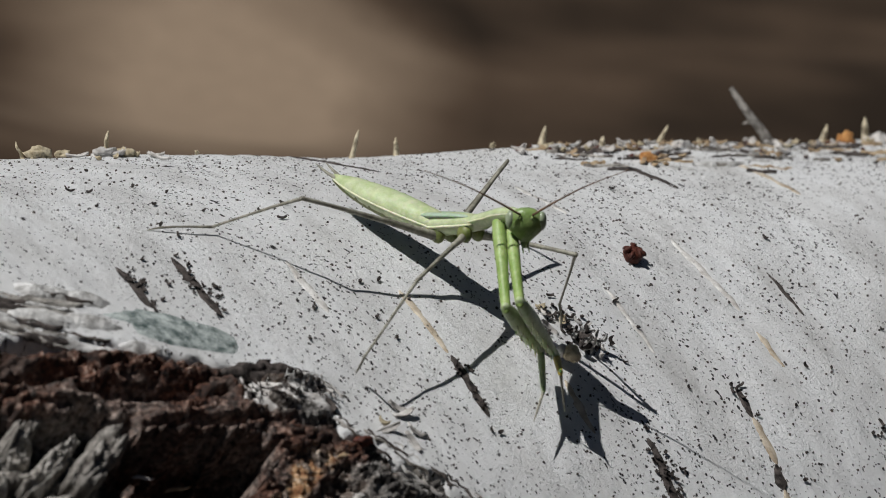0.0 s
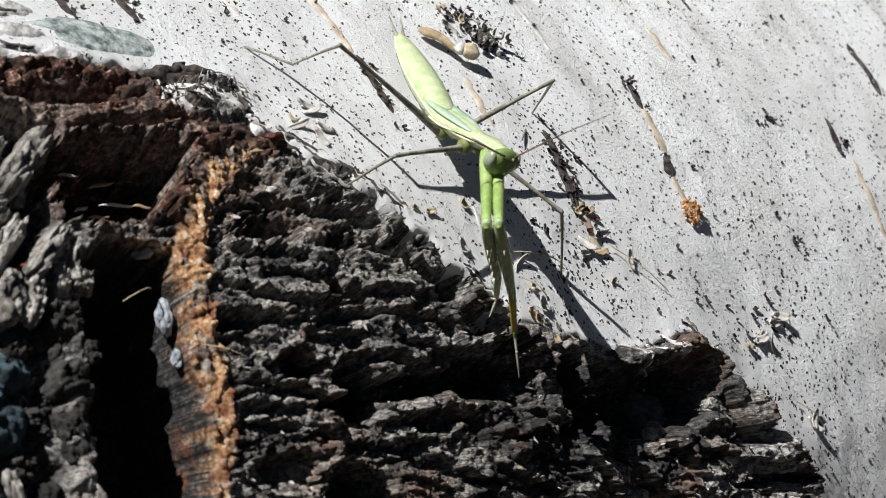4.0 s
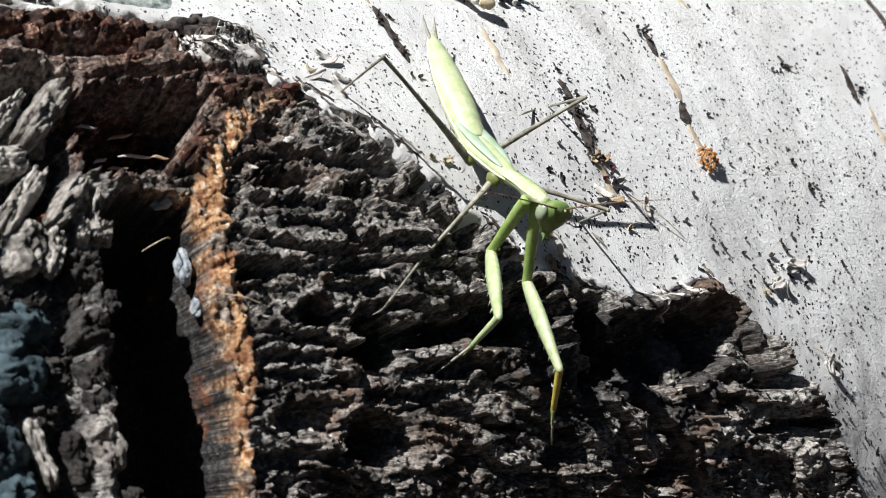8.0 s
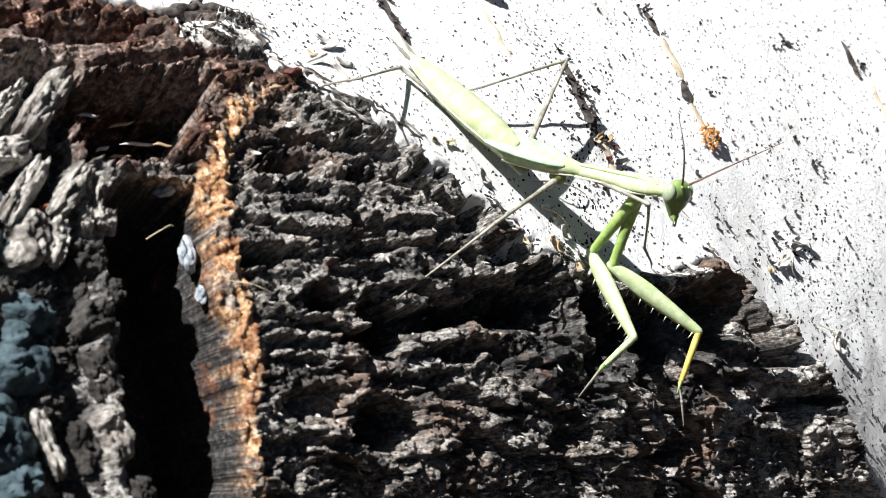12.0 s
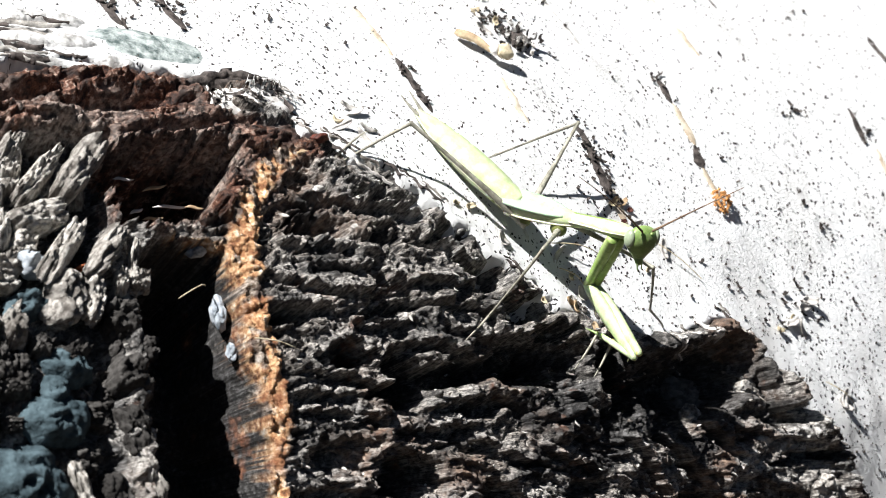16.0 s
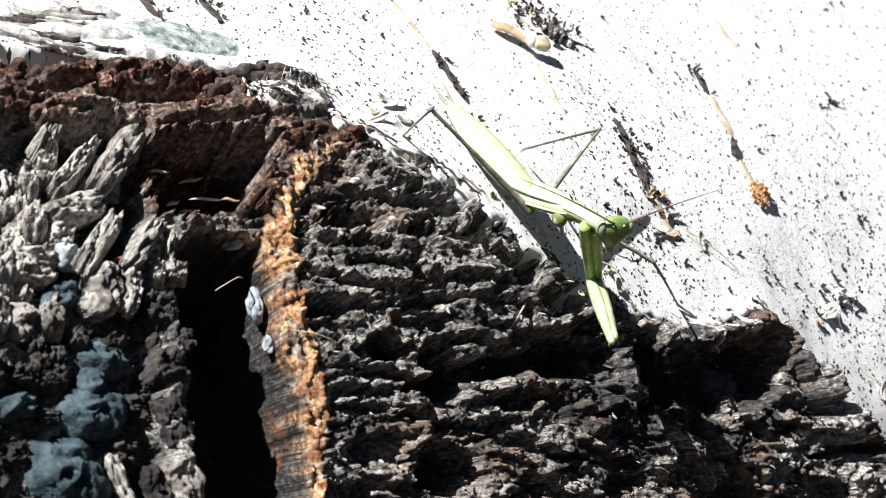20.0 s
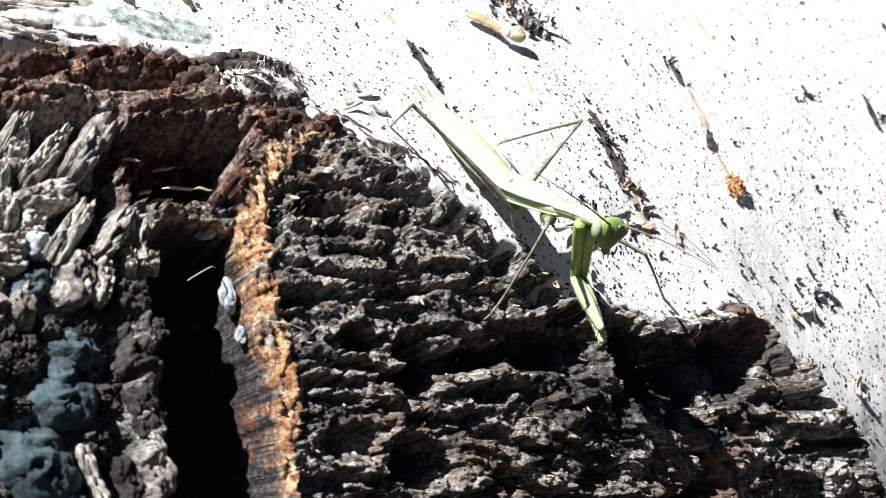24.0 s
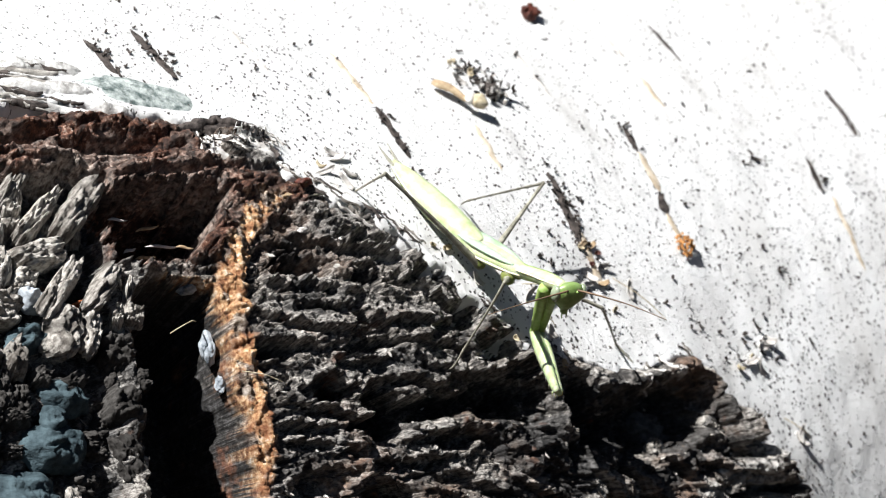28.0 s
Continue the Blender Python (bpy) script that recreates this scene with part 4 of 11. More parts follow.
# broken grey plates where the rough bark ends beside the knuckle
for k, (s, w, long, wide, turn, rise) in enumerate(((13.7, 147.8, 4.6, 4.2, 20, -0.6), (26.5, 153.4, 4.4, 9.0, 8, -0.3), (16.2, 158.6, 6.4, 3.4, -20, 0.0), (24.7, 160.5, 4.2, 3.4, 10, 0.0), (33.5, 161.8, 5.0, 5.4, 15, -0.2), (25.6, 144.9, 4.2, 3.0, 30, -0.4), (8.5, 154.0, 5.5, 2.2, 40, -0.2), (20.5, 165.0, 4.6, 4.0, -10, -0.2), (39, 166.5, 4.0, 4.4, 0, -0.4))):
    ob = new("bark_plate", plates[(k * 3 + 1) % len(plates)])
    ob.parent = log
    ob.matrix_local = log_frame(s, w, top_height(s, w) + 0.4 + rise * 0.5, turn) @ pose(0, 0, 0, rnd.uniform(-10, 10), rnd.uniform(-10, 10)) @ Matrix.Diagonal((wide / 1000, long / 1000, 0.0011, 1))

# lichens
crust("lichen", -55.6, 74.8, 10.8, 3.9, 0.35, LICHEN, trunk_relief, 401, log, "grey-green crusty lichen", 18)
for i, (s, w, a, b_, rise) in enumerate(((-93.5, 130.8, 5.6, 3.8, 2.2), (-89.6, 123.6, 4.2, 2.6, 2.2), (-99.2, 138.6, 6.4, 5.6, 2.4), (-92.0, 113.6, 2.6, 3.6, 2.0), (-92.4, 126.9, 3.0, 2.2, 1.8), (-97, 146, 4.6, 3.2, 2.6), (-104, 128, 3.0, 2.4, 2.2), (-101, 101, 3.0, 2.6, 2.4))):
    crust("lichen", s, w, a, b_, rise, TEAL, plate_level, 410 + 3 * i, log, "blue-green crusty lichen", 30 * i, 0.5)
crust("lichen", -89.6, 107.7, 1.4, 2.3, 2.6, PALEBLUE, plate_level, 437, log, "pale blue-white crusty lichen", -25, 0.5)
crust("rust_spot", -83.6, 110.5, 1.5, 0.7, 3.2, RUST, plate_level, 451, log, "small rust-red spot")
# pale growths on the far wall of the split
for i, (s, w, lift, size, turn) in enumerate(((-62.6, 119.2, -4.4, (1.1, 2.5, 1.2), -12), (-63.2, 125.4, -3.6, (0.7, 1.4, 0.8), -10), (-62.6, 109.4, -3.4, (1.9, 0.8, 1.0), 8))):
    bm = blob(*size, detail=4, shape=lambda v: v * (1 + 0.35 * noise.noise(v * 1.5 + Vector((i * 4.1, 0, 0))) + 0.18 * noise.noise(v * 4)))
    part("pale_growth", bm, PALEBLUE, log, "pale blue-white rounded growth in the dark split").matrix_local = log_frame(s, w, lift, turn)

DULL = simple("dull_grey_crust", (0.05, 0.047, 0.045), (0.20, 0.19, 0.18), 700, relief=0.0008)
crust("rounded_crust", 17.5, 143.2, 3.4, 2.9, 3.0, DULL, rough_only, 487, log, "dull grey rounded crust in a hollow", 0, 0.15)
BARK_CHALK = simple("chalky_bark", (0.26, 0.25, 0.235), (0.78, 0.77, 0.75), 420, relief=0.0012)


# torn strips of bark where the white skin ends
def strip(s0, w0, s1, w1, width, rise, mat, seed, up=0.0):
    n = 12
    t = np.linspace(0, 1, n)
    s, w = s0 + (s1 - s0) * t + 0.7 * fbm(t * 3, t * 0 + seed, 2, seed), w0 + (w1 - w0) * t + 0.7 * fbm(t * 3, t * 0 + seed + 4, 2, seed)
    dx, dy = s1 - s0, w1 - w0
    ln = math.hypot(dx, dy)
    half = width / 2 * np.sqrt(np.clip(1 - (2 * t - 1) ** 2, 0.03, 1)) * (1 + 0.5 * pnoise(t * 5, t * 0 + 2, seed + 1))
    verts, faces = [], []
    for x, l in ((-1, -0.6), (-0.6, 0.55), (0.1, 1.0), (0.7, 0.6), (1, -0.6)):
        a, b_ = s - dy / ln * half * x, w + dx / ln * half * x
        base = np.maximum(trunk_relief(a, b_), np.where(rough_edge(a, b_) > 0, rough_only(a, b_), -9))
        verts.append(log_points(a, b_, base + up + rise * l + 0.25 * fbm(a, b_, 2, seed + 3)))
    for i in range(4):
        faces += [(i * n + j, i * n + j + 1, (i + 1) * n + j + 1, (i + 1) * n + j) for j in range(n - 1)]
    ob = new("bark_strip", mesh_of("bark_strip", np.concatenate(verts).tolist(), faces, mat))
    ob.parent = log
    return ob


rnd = random.Random(23)
for i, (s, w, a, b_) in enumerate(((-71.5, 66, 4.6, 2.0), (-66, 68, 3.8, 1.8), (-74.5, 71.5, 5.2, 1.9), (-68, 73, 4.4, 1.7), (-81, 66, 4.4, 2.2), (-82, 71, 5.0, 1.8), (-90, 65, 5.0, 2.4), (-92, 69.5, 4.6, 1.8), (-63, 79, 3.4, 1.2))):
    crust("bark_cushion", s, w, a, b_, 0.75, BARK_CHALK, trunk_relief, 1700 + 5 * i, log, "pale cushion of layered bark", 20, 0.22)
# thin dark crust laid on as the shade of a recess
crust("recess_shade", -45.6, 84.0, 6.6, 1.5, 0.45, DARKCORK, trunk_relief, 493, log, "dark crust standing in for a shaded recess under the white skin", 14, 0.4)
crust("frayed_edge", -45.0, 88.0, 6.8, 3.2, 1.5, FLAKE, trunk_relief, 490, log, "pale frayed lobe of bark", 12, 0.10)
for i in range(30):
    a = rnd.uniform(-1, 1)
    s0, w0 = -45.5 + 6.0 * a, 85.6 + 0.5 * a + rnd.uniform(-0.3, 0.8)
    ln = rnd.uniform(2.0, 3.4)
    strip(s0, w0, s0 + ln * (0.35 + 0.35 * a), w0 + ln * (0.9 - 0.2 * a), rnd.uniform(0.18, 0.4), 0.16, (FLAKE, BARK_CHALK, DARKCORK)[i % 3], 2300 + 9 * i, 1.2)
for i, (s0, w0, s1, w1, width) in enumerate(((-54.5, 83.9, -45, 82.0, 2.6), (-47, 82.0, -39.6, 84.6, 2.4), (-40.6, 84.2, -39.2, 91, 1.4), (-51.5, 84.5, -49.2, 88.6, 1.6))):
    strip(s0, w0, s1, w1, width, 1.0, DARKCORK, 1800 + i * 9)
for i in range(54):
    s = rnd.uniform(-104, -62)
    w = 64 + (s + 100) * 0.30 + rnd.uniform(-6, 6)
    ln = rnd.uniform(5, 13)
    if s + ln > -66 and w > 68:
        continue
    strip(s, w, s + ln, w + ln * rnd.uniform(0.15, 0.5), rnd.uniform(0.5, 2.0), rnd.uniform(0.15, 0.7), (PLATE, DARKCORK, BARK_CHALK, DARKCORK)[i % 4], 500 + i * 9)
for i in range(96):
    s = rnd.uniform(50, 140)
    w = rnd.triangular(4, 36, 16)
    ln = rnd.uniform(3, 9)
    strip(s, w, s + ln, w + ln * rnd.uniform(-0.1, 0.45), rnd.uniform(0.5, 2.2), rnd.uniform(0.1, 0.6), (TAN, DARKCORK, BARK_CHALK, DARKCORK, PLATE)[i % 5], 1300 + i * 9)
edge_line = ROUGH[7:22]
for i in range(36):
    k = rnd.randrange(len(edge_line) - 1)
    t = rnd.random()
    s, w = (edge_line[k][j] + (edge_line[k + 1][j] - edge_line[k][j]) * t for j in (0, 1))
    ln = rnd.uniform(2.5, 7)
    up = rnd.uniform(-0.6, 2.2)
    strip(s + up * 0.6, w - up, s + up * 0.6 + ln * 0.62, w - up + ln * 0.78, rnd.uniform(0.3, 0.9), rnd.uniform(0.12, 0.4),  (DARKCORK, FLAKE, PLATE)[i % 3], 900 + i * 9)


# pale splinters that lie in the rotten hollow
for i, (s0, w0, h0, ln, turn) in enumerate(((-68.0, 95.0, -5.0, 3.4, 10), (-62.5, 96.2, -6.5, 4.6, -6), (-61.0, 99.6, -7.0, 6.0, 8), (-64.0, 100.6, -8.0, 3.6, 4), (-66.5, 99.2, -7.5, 2.6, -12), (-58.5, 101.2, -5.5, 3.0, 14))):
    part("splinter", loft(curve_through([(-ln / 2, 0, 0, 0.05, 0.05), (-ln / 5, 0.1, 0.15, 0.3, 0.16), (ln / 5, -0.1, 0.1, 0.26, 0.14), (ln / 2, 0.1, 0, 0.04, 0.04)], 3), 6), (FLAKE, TAN)[i % 2], log, "pale splinter in the hollow").matrix_local = log_frame(s0, w0, h0, -turn)


# ---- loose things on the log ----
def lump(name, size, mat, seed, detail=2, rough=0.35):
    """An uneven crumb, about one unit of size across, in millimetres."""
    def shape(v):
        return v * (1 + rough * noise.noise(v * 1.6 + Vector((seed, 0, 0))) + rough * 0.5 * noise.noise(v * 4 + Vector((0, seed, 0))))
    return blob(*size, detail=detail, shape=shape)


def placed(ob, s, w, lift=0.0, turn=0.0, tip=0.0):
    ob.matrix_basis = log_frame(s, w, top_height(s, w) + lift, turn) @ pose(0, 0, 0, tip)
    return ob


def rooted(name, bm, mat, label, category, group="", kind=""):
    me = bpy.data.meshes.new(name)
    bm.to_mesh(me)
    bm.free()
    me.polygons.foreach_set("use_smooth", [True] * len(me.polygons))
    me.materials.append(mat)
    return tagged(new(name, me), label, category, group, kind)


# a dried red-brown husk
husk = placed(tagged(new("seed_husk"), "dried red-brown seed husk lying on white bark", "husk"), 32.5, 62.8, 0.9, 20)
part("shell", lump("shell", (2.0, 1.5, 1.1), BROWN, 3.1), BROWN, husk)
for k in range(7):
    a = k * 0.9
    part("scale", lump("scale", (0.75, 0.5, 0.35), BROWN, k), BROWN, husk).matrix_local = pose(0.0015 * math.cos(a), 0.0011 * math.sin(a), 0.0006 + 0.0003 * (k % 2), 20 * k, 30, 50 * k)

# orange frass pushed out of a lenticel
frass = placed(tagged(new("frass_heap"), "crumbly orange heap of borer frass on white bark", "frass"), 31.8, 115.2, 0.5)
rnd = random.Random(5)
for k in range(60):
    r, a = 1.7 * math.sqrt(rnd.random()), rnd.uniform(0, 6.28)
    part("crumb", lump("crumb", (rnd.uniform(0.2, 0.42), rnd.uniform(0.16, 0.34), rnd.uniform(0.16, 0.32)), ORANGE, k, 1), ORANGE, frass, flat=True).matrix_local = pose(r * math.cos(a) / 1000, 1.25 * r * math.sin(a) / 1000, (1.5 - 0.7 * r + rnd.uniform(-0.2, 0.3)) / 1000, rnd.uniform(0, 90), rnd.uniform(0, 90), rnd.uniform(0, 180))

# a curled tan stalk with a pale bead at its end
stalk = placed(tagged(new("gall_stalk"), "curled tan bark stalk with a pale bead at its end", "gall"), -0.2, 79.4, 1.2, -57)
part("stalk", loft(curve_through([(-0.8, 0, 0, 0.5, 0.45), (0.5, 0, 0.3, 0.85, 0.7), (2.5, 0.3, 0.5, 0.75, 0.6), (4.6, 0.1, 0.4, 0.55, 0.5), (5.6, 0, 0.4, 0.4, 0.4)], 4), 10), TAN, stalk)
part("bead", lump("bead", (1.4, 1.15, 1.2), STRAW, 8.8, 3, 0.3), STRAW, stalk, "pale rounded bead").matrix_local = pose(0.0074, 0.0004, 0.0012)
part("collar", lump("collar", (0.8, 0.9, 0.9), FLAKE, 4.2, 2, 0.4), FLAKE, stalk).matrix_local = pose(0.0059, 0.0, 0.0009)


def curl_mesh(long, wide, bend, seed):
    """A thin chip of bark, curled along its length."""
    bm = bmesh.new()
    n, m = 7, 5
    for z in (0, 1):
        for i in range(n):
            for j in range(m):
                x, y = (i / (n - 1) - 0.5) * long, (j / (m - 1) - 0.5) * wide * (1 - 0.5 * abs(2 * i / (n - 1) - 1) ** 3)
                h = bend * ((2 * i / (n - 1) - 1) ** 2 + 0.6 * (2 * j / (m - 1) - 1) ** 2) + 0.2 * noise.noise((x, y, seed))
                bm.verts.new((x / 1000 * (1 + 0.2 * noise.noise((y, seed, 1))), (y + 0.3 * noise.noise((x, seed, 2))) / 1000, (h + 0.22 * z) / 1000))
    bm.verts.ensure_lookup_table()
    v = bm.verts
    c = n * m
    for i in range(n - 1):
        for j in range(m - 1):
            a = i * m + j
            bm.faces.new((v[a], v[a + 1], v[a + m + 1], v[a + m]))
            bm.faces.new((v[c + a], v[c + a + m], v[c + a + m + 1], v[c + a + 1]))
    ring = [i * m for i in range(n)] + [(n - 1) * m + j for j in range(1, m)] + [i * m + m - 1 for i in range(n - 2, -1, -1)] + [j for j in range(m - 2, 0, -1)]
    for a, b_ in zip(ring, ring[1:] + ring[:1]):
        bm.faces.new((v[a], v[b_], v[c + b_], v[c + a]))
    bmesh.ops.recalc_face_normals(bm, faces=bm.faces)
    return bm


def chips(name, label, group, mats, spots, sizes, seed, kind_word="bark chip"):
    """Loose chips on the bark: spots are (s, w, spread along, spread round, count)."""
    r = random.Random(seed)
    stock = [rooted(name, curl_mesh(*size, seed + i), mats[i % len(mats)], label, kind_word, group) for i, size in enumerate(sizes)]
    used = [False] * len(stock)
    for s0, w0, ds, dw, count in spots:
        for _ in range(count):
            s, w = r.gauss(s0, ds), r.gauss(w0, dw)
            i = r.randrange(len(stock))
            m = log_frame(s, w, top_height(s, w) + 0.12, r.uniform(0, 360)) @ pose(0, 0, 0, r.uniform(-25, 25), r.uniform(-25, 25))
            if used[i]:
                copy_thing(stock[i], m)
            else:
                stock[i].matrix_basis = m
                used[i] = True
    for ob, u in zip(stock, used):
        if not u:
            bpy.data.objects.remove(ob)


# a torn tuft of bark that stands up beside the gall
tuft = placed(tagged(new("bark_tuft"), "torn tuft of black and white bark standing up from the log", "bark tuft"), 10.1, 81.7, 0.0, 20)
rnd = random.Random(41)
for k in range(30):
    up = rnd.random()
    mat = (DARKCORK, FLAKE, BARK_CHALK)[k % 3]
    part("torn_flake", curl_mesh(rnd.uniform(0.8, 2.2), rnd.uniform(0.35, 0.9), rnd.uniform(0.2, 0.5), k + 0.5), mat, tuft, flat=True).matrix_local = pose(rnd.gauss(0, 0.9) / 1000, rnd.gauss(0, 1.6) / 1000, (0.2 + 2.4 * up) / 1000, rnd.uniform(-75, 75), rnd.uniform(-80, 80), rnd.uniform(0, 360))
part("core", lump("core", (0.8, 1.3, 1.5), DARKCORK, 2.2, 3, 0.6), DARKCORK, tuft, "black crumbly core").matrix_local = pose(0, 0, 0.001)

chips("bark_chip", "curled black chip of charred bark lying on white bark", "black chips on the bark", (DARKCORK,),
      ((10.5, 78.5, 2.2, 2.2, 34), (8.5, 75.5, 1.6, 1.6, 14), (32, 92.5, 1.2, 1.0, 5), (38, 131.5, 3.0, 2.5, 18), (51.5, 122, 0.7, 0.7, 6), (55.5, 101.3, 0.8, 0.7, 8), (68.6, 106.5, 0.9, 0.9, 6), (-46, 66, 1.5, 3.5, 22), (-55, 65, 1.5, 3.0, 16),
       (11.5, 106, 1.6, 4.5, 34), (-14, 88, 1.0, 3.5, 14), (20, 95, 12, 12, 9), (60, 85, 16, 14, 12), (45, 118, 10, 10, 10), (-25, 75, 10, 8, 8), (4, 112, 4, 5, 8), (28, 125, 3, 3, 6), (-38, 40, 14, 10, 16), (95, 24, 22, 6, 26)),
      ((1.0, 0.45, 0.2), (0.7, 0.4, 0.15), (1.4, 0.35, 0.2), (0.55, 0.3, 0.12), (0.4, 0.35, 0.15), (0.65, 0.5, 0.2)), 61)
chips("bark_flake", "thin pale flake of peeled birch bark", "pale flakes on the bark", (FLAKE, STRAW),
      ((63, 14, 8, 5, 14), (90, 12, 14, 5, 20), (120, 12, 10, 6, 12), (-25, 8, 6, 3, 9), (-3.7, 122.5, 1.5, 1.5, 3), (44.2, 149.5, 0.8, 0.8, 2), (11.5, 117, 2, 3, 6), (40, 133, 3, 3, 6), (-30, 95, 3, 3, 6), (-12, 116, 4, 4, 5), (9, 76, 2, 2, 4)),
      ((2.6, 1.2, 0.6), (1.6, 0.9, 0.5), (3.4, 0.9, 0.4), (1.1, 0.7, 0.3)), 67)
chips("rusty_flake", "small rust-brown flake of rotten wood", "brown flakes on the bark", (TAN, BROWN, TAN),
      ((66.5, 25, 2, 3, 9), (60, 12, 5, 4, 14), (78, 16, 10, 6, 18), (95, 14, 10, 6, 14), (131, 6, 3, 3, 7), (112, 18, 10, 7, 14), (12, 115, 1.2, 2.5, 5), (-4, 128, 2, 1.5, 3)),
      ((1.4, 0.8, 0.25), (1.0, 0.7, 0.2), (1.9, 0.9, 0.3)), 71)

# black crumbs too many to count
rnd = random.Random(83)
verts, faces = [], []
spots = np.array([(rnd.uniform(-60, 135), rnd.uniform(5, 172)) for _ in range(13000)])
spots = spots[rough_edge(spots[:, 0], spots[:, 1]) < -0.5]
levels = trunk_relief(spots[:, 0], spots[:, 1])
for (s, w), h in zip(spots.tolist(), levels.tolist()):
    r = rnd.choice((0.05, 0.06, 0.07, 0.08, 0.09, 0.11, 0.13, 0.2))
    m = log_frame(s, w, 0.0, rnd.uniform(40, 100))
    base = len(verts)
    long = rnd.uniform(0.8, 1.5)
    for x, y, z in ((-long, -1, -0.3), (long, -0.8, -0.3), (long * 0.9, 1, -0.3), (-long * 0.9, 0.9, -0.3), (-long * 0.5, -0.5, 0.9), (long * 0.6, -0.4, 1.1), (long * 0.4, 0.6, 0.8), (-long * 0.5, 0.4, 1.0)):
        p = m @ Vector((x * r / 1000, y * r / 1000, (h + z * r) / 1000))
        verts.append(tuple(p))
    faces += [tuple(base + i for i in f) for f in ((0, 1, 5, 4), (1, 2, 6, 5), (2, 3, 7, 6), (3, 0, 4, 7), (4, 5, 6, 7))]
crumbs = tagged(new("soot_crumbs", mesh_of("soot_crumbs", verts, faces, DARKCORK, True)), "fine black soot crumbs strewn over white bark", "crumbs", kind="stuff")

# ash and bark flakes that bristle on the charred bark
def flake_material():
    m, ns, ls, b = material("ash_flake", rough=0.8, spec=0.25)
    own = ns.new("ShaderNodeNewGeometry").outputs["Random Per Island"]
    obj = ns.new("ShaderNodeTexCoord").outputs["Object"]
    c = ramp(ns, ls, own, [(0.0, (0.02, 0.018, 0.016)), (0.35, (0.07, 0.06, 0.052)), (0.60, (0.22, 0.19, 0.165)), (0.80, (0.55, 0.51, 0.46)), (1.0, (0.76, 0.73, 0.68))])
    ls.new(mix(ns, ls, 0.6, c, ramp(ns, ls, noise_tex(ns, ls, obj, 1800, 5, 0.7), [(0.35, grey(0.35)), (0.6, grey(1.0))]), "MULTIPLY"), b.inputs["Base Color"])
    bump(ns, ls, b, noise_tex(ns, ls, obj, 2400, 4, 0.7), 0.7, 0.0003)
    return m


rnd = random.Random(97)
spots = np.array([(rnd.uniform(-60, 50), rnd.uniform(96, 174)) for _ in range(1500)] + [(rnd.uniform(-112, -76), rnd.uniform(86, 160)) for _ in range(200)])
levels, within, zones = rough_relief(spots[:, 0], spots[:, 1])
fits = (within > 1.2) & (inside(spots[:, 0], spots[:, 1], CREVICE) < -1.5) & (zones[:, 1] < 0.3) & (zones[:, 0] < 0.3)
verts, faces = [], []
for (s, w), h in zip(spots[fits].tolist(), levels[fits].tolist()):
    m = log_frame(s, w, h + 0.1, rnd.gauss(-24, 24)) @ pose(0, 0, 0, rnd.uniform(-50, 50), rnd.uniform(-30, 30))
    long, wide = rnd.choice((0.25, 0.35, 0.45, 0.6, 0.9)), rnd.choice((0.12, 0.17, 0.24, 0.34))
    base = len(verts)
    for z in (-0.06, 0.06):
        for x, y in ((-1, -0.4), (-0.3, -1), (0.5, -0.8), (1, 0.1), (0.4, 0.9), (-0.5, 0.8)):
            verts.append(tuple(m @ (Vector((x * long * rnd.uniform(0.7, 1.1), y * wide * rnd.uniform(0.6, 1.2), z + 0.25 * x * x * long)) / 1000)))
    faces += [tuple(base + 5 - i for i in range(6)), tuple(base + 6 + i for i in range(6))] + [(base + i, base + (i + 1) % 6, base + 6 + (i + 1) % 6, base + 6 + i) for i in range(6)]
tagged(new("ash_flakes", mesh_of("ash_flakes", verts, faces, flake_material(), True)), "small pale ash and bark flakes bristling on charred bark", "flakes", kind="stuff")

# what stands up along the crest
def standing(name, s, w, stations, mat, label, category, lean, group=""):
    ob = rooted(name, loft(curve_through(stations, 4), 8), mat, label, category, group)
    base = on_log(s, w, trunk_height(s, w) - 0.3)
    ob.matrix_basis = Matrix.Translation(base) @ pose(0, 0, 0, *lean) @ pose(0, 0, 0, 0, -90, 0)
    return ob


twig = standing("twig", 114, 4, [(0, 0, 0, 1.2, 1.0), (3, 0.5, 0, 0.9, 0.85), (7, -0.3, 0.3, 0.75, 0.7), (10.5, 0.4, 0.5, 0.65, 0.6), (12.2, 1.3, 0.6, 0.45, 0.45)], PLATE, "short bare grey twig standing on the log", "twig", (0, -42, 0))
part("side_shoot", loft([(0, 0, 0, 0.4, 0.4), (1.2, 0, 0, 0.35, 0.35), (2.2, 0.2, 0, 0.12, 0.12)], 8), PLATE, twig).matrix_local = pose(0.0055, 0, 0.0002, 0, -70, 60)
for s, w, ln, th, lean in ((23.6, 3, 5.0, 0.3, (0, 6, 0)), (32.6, 3, 3.2, 0.34, (0, -8, 0)), (88.3, 3, 4.2, 0.32, (0, 20, 0)), (-37, 3, 3.0, 0.22, (0, -28, 0)), (-22.8, 3, 4.2, 0.3, (0, 2, 0)), (126, 4, 4, 0.4, (0, 8, 0)), (136, 5, 5, 0.5, (0, -10, 0)), (75, 4, 2.2, 0.4, (0, 4, 0))):
    standing("bark_sliver", s, w, [(0, 0, 0, th * 2.2, th * 1.6), (ln * 0.4, 0.5, 0, th * 1.5, th * 1.2), (ln * 0.75, -0.3, 0.1, th * 1.4, th), (ln, 0.5, 0.1, th * 0.35, th * 0.3)], STRAW, "thin straw-coloured sliver of bark standing up", "sliver", lean, "slivers along the crest")
